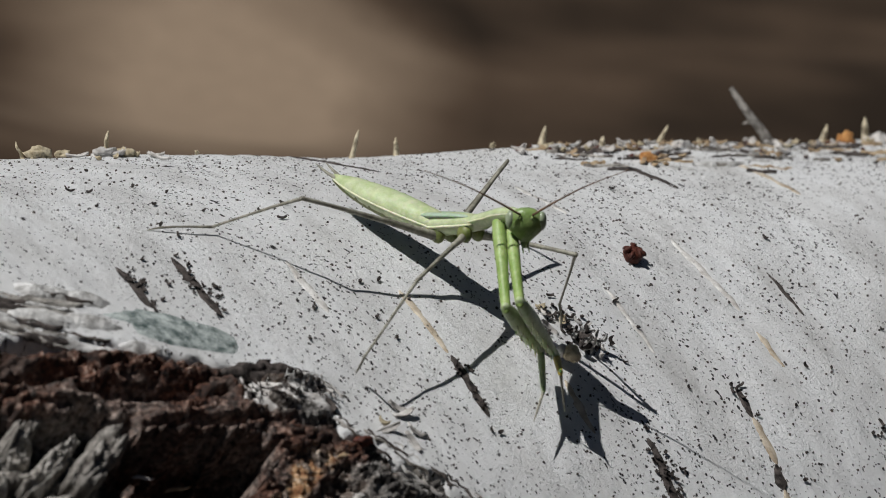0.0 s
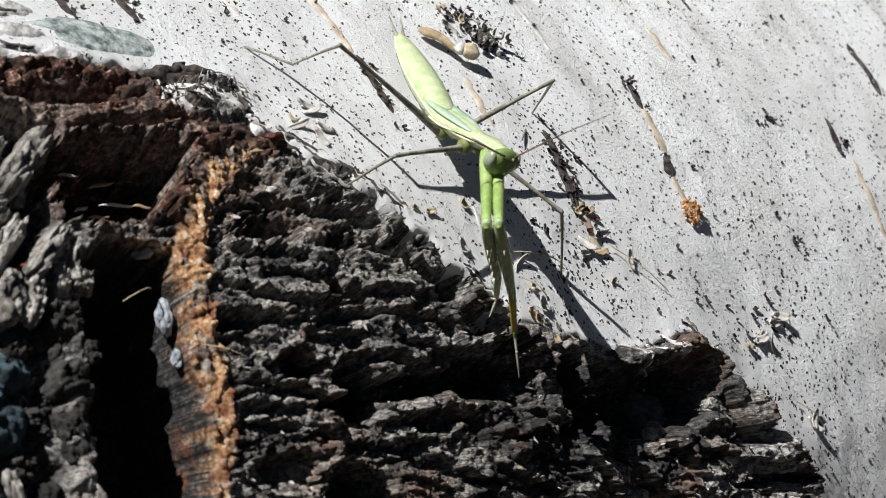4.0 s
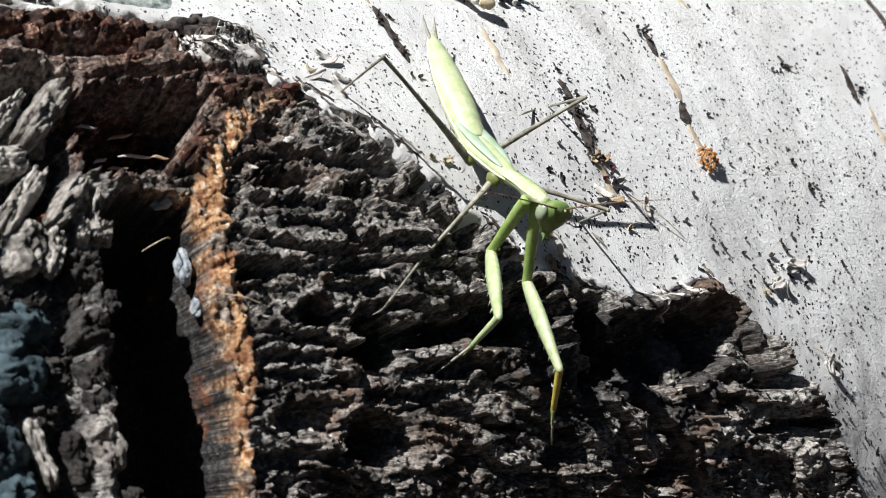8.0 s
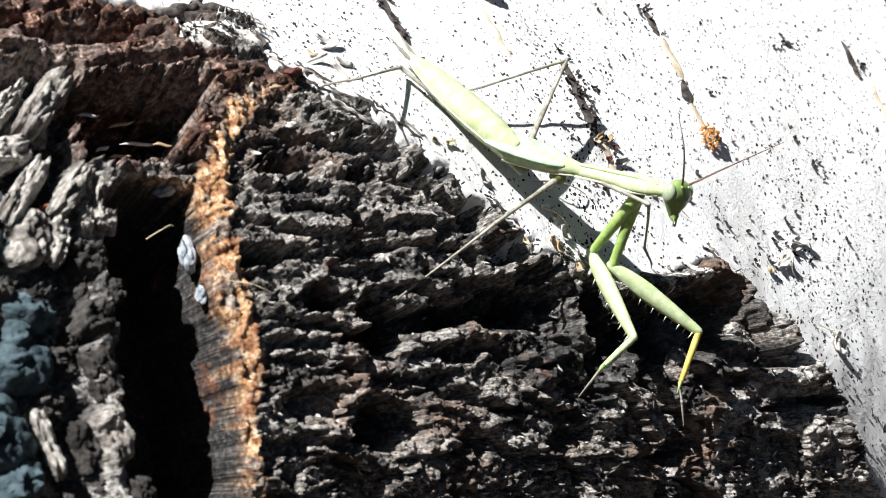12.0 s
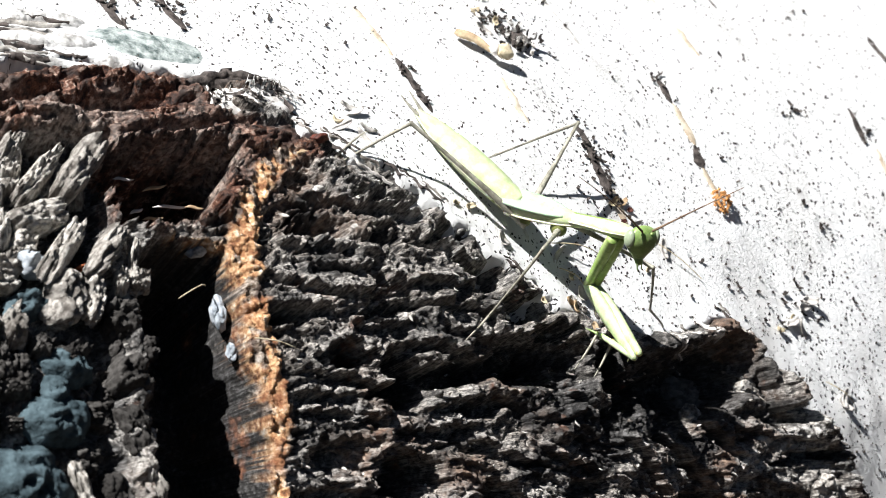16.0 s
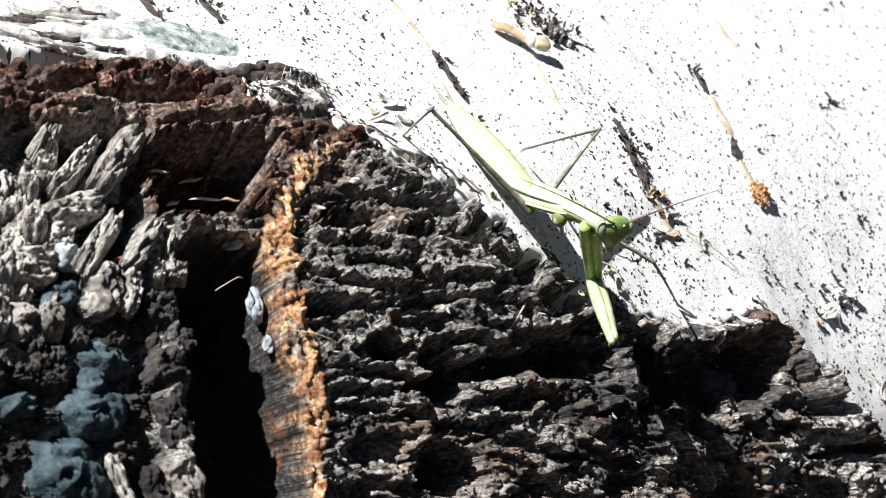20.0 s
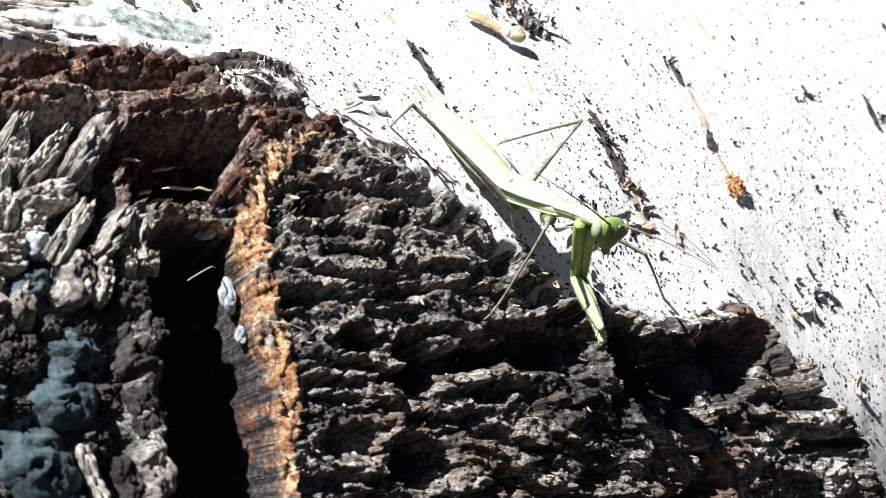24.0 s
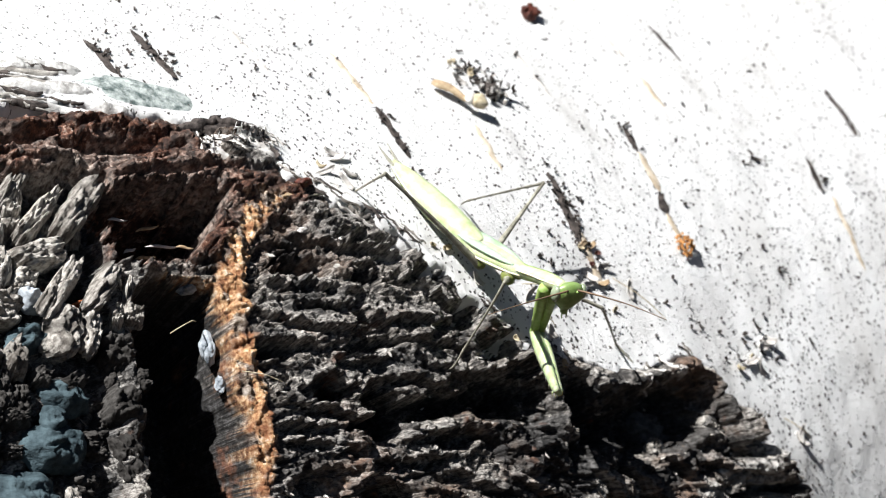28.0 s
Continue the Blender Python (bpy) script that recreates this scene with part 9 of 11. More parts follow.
    walk(MOVES['R.antenna'], [
        (0, pose(0.02066, -0.00338, 0.00109, -39.7, -27.0, -110.2)),
        (0.5, pose(0.02166, -0.00291, 0.00149, -37.8, -19.7, -110.6)),
        (1, pose(0.02260, -0.00236, 0.00198, -36.1, -12.4, -110.5)),
        (1.5, pose(0.02262, -0.00296, 0.00212, -37.8, -6.7, -107.2)),
        (2, pose(0.02307, -0.00372, 0.00242, -38.9, -1.3, -103.3)),
        (2.5, pose(0.02307, -0.00372, 0.00242, -38.9, -1.3, -103.3)),
        (3, pose(0.02253, -0.00389, 0.00254, -39.3, -4.2, -103.2)),
        (3.5, pose(0.02156, -0.00445, 0.00271, -39.9, -10.7, -102.9)),
        (4, pose(0.02087, -0.00525, 0.00272, -39.8, -17.3, -102.4)),
        (4.5, pose(0.02066, -0.00567, 0.00267, -39.6, -20.2, -102.2)),
        (6.2, pose(0.02066, -0.00567, 0.00267, -39.6, -20.2, -102.2)),
        (6.6, pose(0.02065, -0.00585, 0.00227, -41.9, -22.3, -98.1)),
        (7, pose(0.02064, -0.00604, 0.00186, -44.4, -24.2, -93.8)),
        (7.5, pose(0.02114, -0.00471, 0.00301, -39.0, -17.3, -100.5)),
        (8, pose(0.02184, -0.00349, 0.00422, -34.2, -9.8, -105.5)),
        (8.5, pose(0.02221, -0.00333, 0.00427, -36.1, -13.1, -100.5)),
        (9, pose(0.02258, -0.00317, 0.00429, -38.2, -16.2, -95.3)),
        (9.5, pose(0.02258, -0.00317, 0.00429, -38.2, -16.2, -95.3)),
        (9.75, pose(0.02121, -0.00138, 0.00464, -29.7, -0.0, -66.8)),
        (10, pose(0.02194, 0.00026, 0.00378, -16.0, 7.6, -34.9)),
        (10.5, pose(0.02317, 0.00095, 0.00354, -58.7, -34.6, -70.8)),
        (11, pose(0.02503, 0.00110, 0.00310, -152.9, -82.3, -30.5)),
        (11.43, pose(0.02478, 0.00084, 0.00319, -128.1, -85.2, -55.1)),
        (11.87, pose(0.02418, 0.00016, 0.00343, -30.7, -81.5, -152.0)),
        (12.3, pose(0.02345, -0.00073, 0.00374, -13.6, -68.4, -168.7)),
        (12.73, pose(0.02276, -0.00165, 0.00404, -9.6, -54.8, -172.3)),
        (13.17, pose(0.02226, -0.00236, 0.00427, -8.3, -44.6, -173.5)),
        (13.6, pose(0.02207, -0.00264, 0.00436, -8.0, -40.7, -173.8)),
        (14.2, pose(0.02207, -0.00264, 0.00436, -8.0, -40.7, -173.8)),
        (14.6, pose(0.02155, -0.00249, 0.00372, -20.6, -46.3, -154.6)),
        (15, pose(0.02140, -0.00259, 0.00307, -36.6, -48.0, -132.6)),
        (15.5, pose(0.02120, -0.00303, 0.00368, -33.0, -49.3, -137.3)),
        (16, pose(0.02069, -0.00397, 0.00502, -24.7, -51.4, -148.6)),
        (16.5, pose(0.02011, -0.00486, 0.00636, -16.3, -52.4, -160.5)),
        (17, pose(0.01982, -0.00525, 0.00696, -12.6, -52.5, -165.9)),
        (19, pose(0.01982, -0.00525, 0.00696, -12.6, -52.5, -165.9)),
        (19.5, pose(0.01948, -0.00480, 0.00515, -24.3, -42.1, -147.6)),
        (20, pose(0.01978, -0.00473, 0.00312, -33.9, -29.6, -135.0)),
        (21.5, pose(0.01978, -0.00473, 0.00312, -33.9, -29.6, -135.0)),
        (21.92, pose(0.01963, -0.00487, 0.00339, -32.8, -30.4, -136.0)),
        (22.33, pose(0.01927, -0.00520, 0.00406, -30.2, -32.3, -138.8)),
        (22.75, pose(0.01878, -0.00560, 0.00491, -26.6, -34.7, -142.7)),
        (23.17, pose(0.01829, -0.00597, 0.00573, -23.0, -36.9, -147.1)),
        (23.58, pose(0.01792, -0.00622, 0.00634, -20.1, -38.4, -150.6)),
        (24, pose(0.01777, -0.00632, 0.00658, -19.0, -39.0, -152.1)),
        (26, pose(0.01777, -0.00632, 0.00658, -19.0, -39.0, -152.1)),
        (26.5, pose(0.01815, -0.00614, 0.00626, -24.7, -34.4, -142.4)),
        (27, pose(0.01898, -0.00563, 0.00552, -33.9, -21.8, -124.4)),
        (27.5, pose(0.01983, -0.00498, 0.00474, -39.0, -7.3, -110.0)),
        (28, pose(0.02020, -0.00464, 0.00438, -40.4, -0.4, -104.2)),
    ])
    walk(MOVES['L.coxa'], [
        (0, pose(0.01622, -0.00131, -0.00060, 4.3, 48.8, -38.2)),
        (0.5, pose(0.01661, -0.00141, -0.00048, 7.4, 54.4, -35.3)),
        (1, pose(0.01701, -0.00150, -0.00032, 11.6, 59.9, -31.0)),
        (1.5, pose(0.01728, -0.00163, -0.00013, -3.2, 40.1, -45.9)),
        (2, pose(0.01774, -0.00186, 0.00015, -8.2, 20.2, -56.2)),
        (2.5, pose(0.01774, -0.00186, 0.00015, -8.2, 20.2, -56.2)),
        (3, pose(0.01753, -0.00204, 0.00018, -4.4, 20.7, -51.6)),
        (3.5, pose(0.01710, -0.00247, 0.00025, 4.4, 21.4, -40.8)),
        (4, pose(0.01671, -0.00294, 0.00033, 13.8, 21.8, -29.8)),
        (4.5, pose(0.01656, -0.00315, 0.00036, 18.0, 21.7, -24.8)),
        (6.2, pose(0.01656, -0.00315, 0.00036, 18.0, 21.7, -24.8)),
        (6.6, pose(0.01653, -0.00325, 0.00010, 28.3, 66.4, -16.5)),
        (7, pose(0.01649, -0.00336, -0.00016, 178.8, 67.8, 141.4)),
        (7.5, pose(0.01664, -0.00273, 0.00048, 156.0, 75.4, 117.5)),
        (8, pose(0.01682, -0.00207, 0.00118, 107.1, 78.2, 67.6)),
        (8.5, pose(0.01721, -0.00210, 0.00115, 122.4, 75.6, 85.4)),
        (9, pose(0.01762, -0.00211, 0.00111, 132.1, 72.3, 97.4)),
        (9.5, pose(0.01762, -0.00211, 0.00111, 132.1, 72.3, 97.4)),
        (9.75, pose(0.01761, -0.00075, 0.00057, -138.4, 83.0, 165.7)),
        (10, pose(0.01792, 0.00066, 0.00004, -47.9, 73.2, -126.7)),
        (10.5, pose(0.01815, 0.00127, -0.00013, -15.7, 62.9, -100.1)),
        (11, pose(0.01856, 0.00175, -0.00035, -2.4, 49.2, -91.0)),
        (11.43, pose(0.01854, 0.00150, -0.00034, -3.8, 51.9, -92.1)),
        (11.87, pose(0.01847, 0.00087, -0.00029, -8.2, 59.1, -95.7)),
        (12.3, pose(0.01832, 0.00005, -0.00018, -17.4, 68.7, -103.9)),
        (12.73, pose(0.01810, -0.00076, -0.00002, -37.0, 77.3, -122.8)),
        (13.17, pose(0.01789, -0.00135, 0.00015, -71.4, 81.3, -156.9)),
        (13.6, pose(0.01780, -0.00159, 0.00022, -89.7, 81.6, -175.2)),
        (14.2, pose(0.01780, -0.00159, 0.00022, -89.7, 81.6, -175.2)),
        (14.6, pose(0.01729, -0.00150, 0.00012, -115.5, 71.6, 163.3)),
        (15, pose(0.01701, -0.00152, 0.00008, -122.5, 61.8, 160.7)),
        (15.5, pose(0.01697, -0.00184, 0.00050, -119.8, 64.3, 160.7)),
        (16, pose(0.01687, -0.00255, 0.00145, -112.9, 69.8, 161.6)),
        (16.5, pose(0.01674, -0.00327, 0.00241, -104.0, 75.2, 164.4)),
        (17, pose(0.01667, -0.00359, 0.00285, -98.7, 77.6, 167.0)),
        (19, pose(0.01667, -0.00359, 0.00285, -98.7, 77.6, 167.0)),
        (19.5, pose(0.01589, -0.00351, 0.00148, -156.7, 69.3, 135.1)),
        (20, pose(0.01554, -0.00369, 0.00014, 170.1, 57.7, 125.9)),
        (21.5, pose(0.01554, -0.00369, 0.00014, 170.1, 57.7, 125.9)),
        (21.92, pose(0.01546, -0.00378, 0.00037, 171.0, 59.2, 125.1)),
        (22.33, pose(0.01524, -0.00399, 0.00093, 173.3, 62.9, 123.0)),
        (22.75, pose(0.01496, -0.00424, 0.00164, 175.8, 67.7, 119.8)),
        (23.17, pose(0.01469, -0.00446, 0.00231, 177.8, 72.4, 115.9)),
        (23.58, pose(0.01449, -0.00461, 0.00281, 178.4, 76.0, 112.0)),
        (24, pose(0.01441, -0.00466, 0.00300, 178.3, 77.4, 110.1)),
        (26, pose(0.01441, -0.00466, 0.00300, 178.3, 77.4, 110.1)),
        (26.5, pose(0.01474, -0.00445, 0.00281, -177.5, 75.0, 115.4)),
        (27, pose(0.01546, -0.00390, 0.00235, -171.6, 69.6, 124.1)),
        (27.5, pose(0.01618, -0.00324, 0.00186, -167.8, 64.4, 130.7)),
        (28, pose(0.01650, -0.00290, 0.00163, -166.5, 62.0, 133.4)),
    ])
    walk(MOVES['L.fore_femur'], [
        (0, pose(0.02296, -0.00660, -0.01038, 166.3, 32.9, 117.0)),
        (0.5, pose(0.02279, -0.00577, -0.01105, 162.3, 45.6, 107.8)),
        (1, pose(0.02260, -0.00486, -0.01157, 150.8, 57.1, 91.3)),
        (1.5, pose(0.02421, -0.00877, -0.00850, 151.6, 56.8, 91.6)),
        (2, pose(0.02453, -0.01200, -0.00434, 148.7, 59.9, 88.1)),
        (2.5, pose(0.02453, -0.01200, -0.00434, 148.7, 59.9, 88.1)),
        (3, pose(0.02509, -0.01157, -0.00441, 150.2, 58.3, 94.1)),
        (3.5, pose(0.02625, -0.01038, -0.00450, 151.2, 55.2, 105.5)),
        (4, pose(0.02720, -0.00893, -0.00449, 149.9, 52.9, 114.7)),
        (4.5, pose(0.02752, -0.00822, -0.00445, 148.6, 52.2, 118.2)),
        (6.2, pose(0.02752, -0.00822, -0.00445, 148.6, 52.2, 118.2)),
        (6.6, pose(0.02153, -0.00473, -0.01181, 146.8, 51.0, 34.7)),
        (7, pose(0.01265, -0.00030, -0.01220, -176.2, 17.6, -18.7)),
        (7.5, pose(0.01513, 0.00018, -0.01210, -174.2, 16.2, -16.6)),
        (8, pose(0.01783, 0.00038, -0.01154, -172.1, 15.0, -14.4)),
        (8.5, pose(0.01747, 0.00112, -0.01144, -169.7, 15.0, -13.1)),
        (9, pose(0.01710, 0.00182, -0.01128, -167.2, 15.0, -11.8)),
        (9.5, pose(0.01710, 0.00182, -0.01128, -167.2, 15.0, -11.8)),
        (9.75, pose(0.01607, -0.00036, -0.01234, 175.5, 7.8, -24.8)),
        (10, pose(0.01567, -0.00236, -0.01240, 159.2, 4.2, -37.2)),
        (10.5, pose(0.01712, -0.00455, -0.01171, 145.9, 13.6, -18.6)),
        (11, pose(0.01842, -0.00675, -0.01018, 134.5, 24.9, -0.1)),
        (11.43, pose(0.01826, -0.00652, -0.01057, 136.1, 23.2, -2.6)),
        (11.87, pose(0.01781, -0.00577, -0.01145, 141.2, 18.6, -9.8)),
        (12.3, pose(0.01718, -0.00453, -0.01230, 150.2, 12.4, -20.6)),
        (12.73, pose(0.01655, -0.00315, -0.01270, 160.3, 7.1, -31.4)),
        (13.17, pose(0.01608, -0.00213, -0.01270, 167.2, 4.4, -38.6)),
        (13.6, pose(0.01590, -0.00175, -0.01264, 169.6, 3.6, -41.2)),
        (14.2, pose(0.01590, -0.00175, -0.01264, 169.6, 3.6, -41.2)),
        (14.6, pose(0.01337, -0.00033, -0.01222, 167.9, 6.6, -39.4)),
        (15, pose(0.01121, 0.00051, -0.01137, 166.6, 9.8, -37.7)),
        (15.5, pose(0.01165, 0.00002, -0.01121, 166.3, 6.5, -40.0)),
        (16, pose(0.01262, -0.00114, -0.01076, 166.2, -0.7, -45.2)),
        (16.5, pose(0.01355, -0.00238, -0.01016, 166.7, -7.7, -50.8)),
        (17, pose(0.01395, -0.00296, -0.00984, 167.2, -10.8, -53.4)),
        (19, pose(0.01395, -0.00296, -0.00984, 167.2, -10.8, -53.4)),
        (19.5, pose(0.01264, -0.00027, -0.01068, 174.9, -3.7, -47.6)),
        (20, pose(0.01147, 0.00193, -0.01085, -176.7, 5.1, -41.8)),
        (21.5, pose(0.01147, 0.00193, -0.01085, -176.7, 5.1, -41.8)),
        (21.92, pose(0.01163, 0.00166, -0.01079, -177.1, 3.9, -42.9)),
        (22.33, pose(0.01202, 0.00098, -0.01064, -178.1, 0.9, -45.5)),
        (22.75, pose(0.01251, 0.00004, -0.01039, -179.2, -3.0, -48.9)),
        (23.17, pose(0.01297, -0.00092, -0.01008, 179.9, -6.9, -52.4)),
        (23.58, pose(0.01331, -0.00168, -0.00980, 179.4, -9.7, -55.1)),
        (24, pose(0.01344, -0.00199, -0.00968, 179.2, -10.9, -56.2)),
        (26, pose(0.01344, -0.00199, -0.00968, 179.2, -10.9, -56.2)),
        (26.5, pose(0.01329, -0.00140, -0.00975, 179.0, -9.0, -53.8)),
        (27, pose(0.01293, -0.00015, -0.00984, 178.8, -5.0, -48.4)),
        (27.5, pose(0.01251, 0.00103, -0.00986, 178.8, -1.0, -43.0)),
        (28, pose(0.01231, 0.00154, -0.00985, 179.0, 0.7, -40.6)),
    ])
    walk(MOVES['L.fore_tibia'], [
        (0, pose(0.01705, 0.00500, -0.01879, 4.5, 12.9, -40.3)),
        (0.5, pose(0.01947, 0.00456, -0.02212, -1.0, 19.7, -44.6)),
        (1, pose(0.02241, 0.00355, -0.02459, -6.8, 32.5, -46.2)),
        (1.5, pose(0.02397, -0.00028, -0.02147, -4.9, 73.2, -47.1)),
        (2, pose(0.02479, -0.00422, -0.01775, 165.3, 61.8, 120.8)),
        (2.5, pose(0.02479, -0.00422, -0.01775, 165.3, 61.8, 120.8)),
        (3, pose(0.02450, -0.00344, -0.01759, 161.8, 61.4, 120.1)),
        (3.5, pose(0.02388, -0.00186, -0.01723, 153.8, 60.3, 118.4)),
        (4, pose(0.02329, -0.00044, -0.01686, 146.0, 58.8, 116.7)),
        (4.5, pose(0.02304, 0.00015, -0.01670, 142.4, 58.1, 115.9)),
        (6.2, pose(0.02304, 0.00015, -0.01670, 142.4, 58.1, 115.9)),
        (6.6, pose(0.02955, 0.00082, -0.02385, -127.5, 1.4, -179.3)),
        (7, pose(0.02664, -0.00503, -0.01690, 126.7, 71.4, 95.6)),
        (7.5, pose(0.02940, -0.00407, -0.01642, 132.6, 73.4, 97.4)),
        (8, pose(0.03233, -0.00333, -0.01557, 132.9, 76.0, 93.3)),
        (8.5, pose(0.03206, -0.00227, -0.01544, 133.8, 74.0, 96.7)),
        (9, pose(0.03176, -0.00124, -0.01530, 133.9, 71.9, 99.2)),
        (9.5, pose(0.03176, -0.00124, -0.01530, 133.9, 71.9, 99.2)),
        (9.75, pose(0.03001, -0.00681, -0.01443, 142.9, 84.2, 90.5)),
        (10, pose(0.02797, -0.01171, -0.01354, -26.3, 83.8, -96.9)),
        (10.5, pose(0.03139, -0.00936, -0.01535, -13.8, 47.2, -101.2)),
        (11, pose(0.03248, -0.00678, -0.01670, 5.4, 5.9, -79.6)),
        (11.43, pose(0.03248, -0.00716, -0.01669, 4.5, 9.2, -82.5)),
        (11.87, pose(0.03228, -0.00827, -0.01641, -0.8, 22.1, -90.6)),
        (12.3, pose(0.03136, -0.00986, -0.01561, -14.2, 48.7, -101.9)),
        (12.73, pose(0.02968, -0.01117, -0.01462, -30.4, 72.9, -112.7)),
        (13.17, pose(0.02815, -0.01178, -0.01388, -44.2, 83.4, -123.9)),
        (13.6, pose(0.02754, -0.01193, -0.01360, -54.4, 85.9, -133.8)),
        (14.2, pose(0.02754, -0.01193, -0.01360, -54.4, 85.9, -133.8)),
        (14.6, pose(0.02526, -0.01011, -0.01401, -116.2, 68.0, 155.4)),
        (15, pose(0.02330, -0.00882, -0.01401, -108.8, 48.1, 155.2)),
        (15.5, pose(0.02345, -0.00988, -0.01296, -103.1, 42.4, 151.0)),
        (16, pose(0.02353, -0.01214, -0.01056, -70.3, 25.9, 142.1)),
        (16.5, pose(0.02326, -0.01428, -0.00808, -34.5, 9.2, 134.9)),
        (17, pose(0.02302, -0.01519, -0.00695, -26.1, 3.2, 132.1)),
        (19, pose(0.02302, -0.01519, -0.00695, -26.1, 3.2, 132.1)),
        (19.5, pose(0.02307, -0.01169, -0.00969, -19.2, 4.0, 135.0)),
        (20, pose(0.02298, -0.00837, -0.01222, -14.4, 4.5, 137.7)),
        (21.5, pose(0.02298, -0.00837, -0.01222, -14.4, 4.5, 137.7)),
        (21.92, pose(0.02296, -0.00886, -0.01184, -13.8, 5.9, 136.2)),
        (22.33, pose(0.02288, -0.01008, -0.01087, -12.4, 9.5, 132.4)),
        (22.75, pose(0.02268, -0.01162, -0.00957, -11.1, 14.0, 127.4)),
        (23.17, pose(0.02236, -0.01311, -0.00822, -10.4, 18.5, 122.1)),
        (23.58, pose(0.02205, -0.01421, -0.00718, -10.1, 21.8, 118.0)),
        (24, pose(0.02191, -0.01464, -0.00676, -10.1, 23.1, 116.2)),
        (26, pose(0.02191, -0.01464, -0.00676, -10.1, 23.1, 116.2)),
        (26.5, pose(0.02234, -0.01375, -0.00731, -10.9, 20.9, 118.9)),
        (27, pose(0.02317, -0.01171, -0.00848, -12.9, 16.2, 124.6)),
        (27.5, pose(0.02383, -0.00955, -0.00958, -15.3, 11.5, 130.4)),
        (28, pose(0.02408, -0.00854, -0.01005, -16.6, 9.4, 133.0)),
    ])
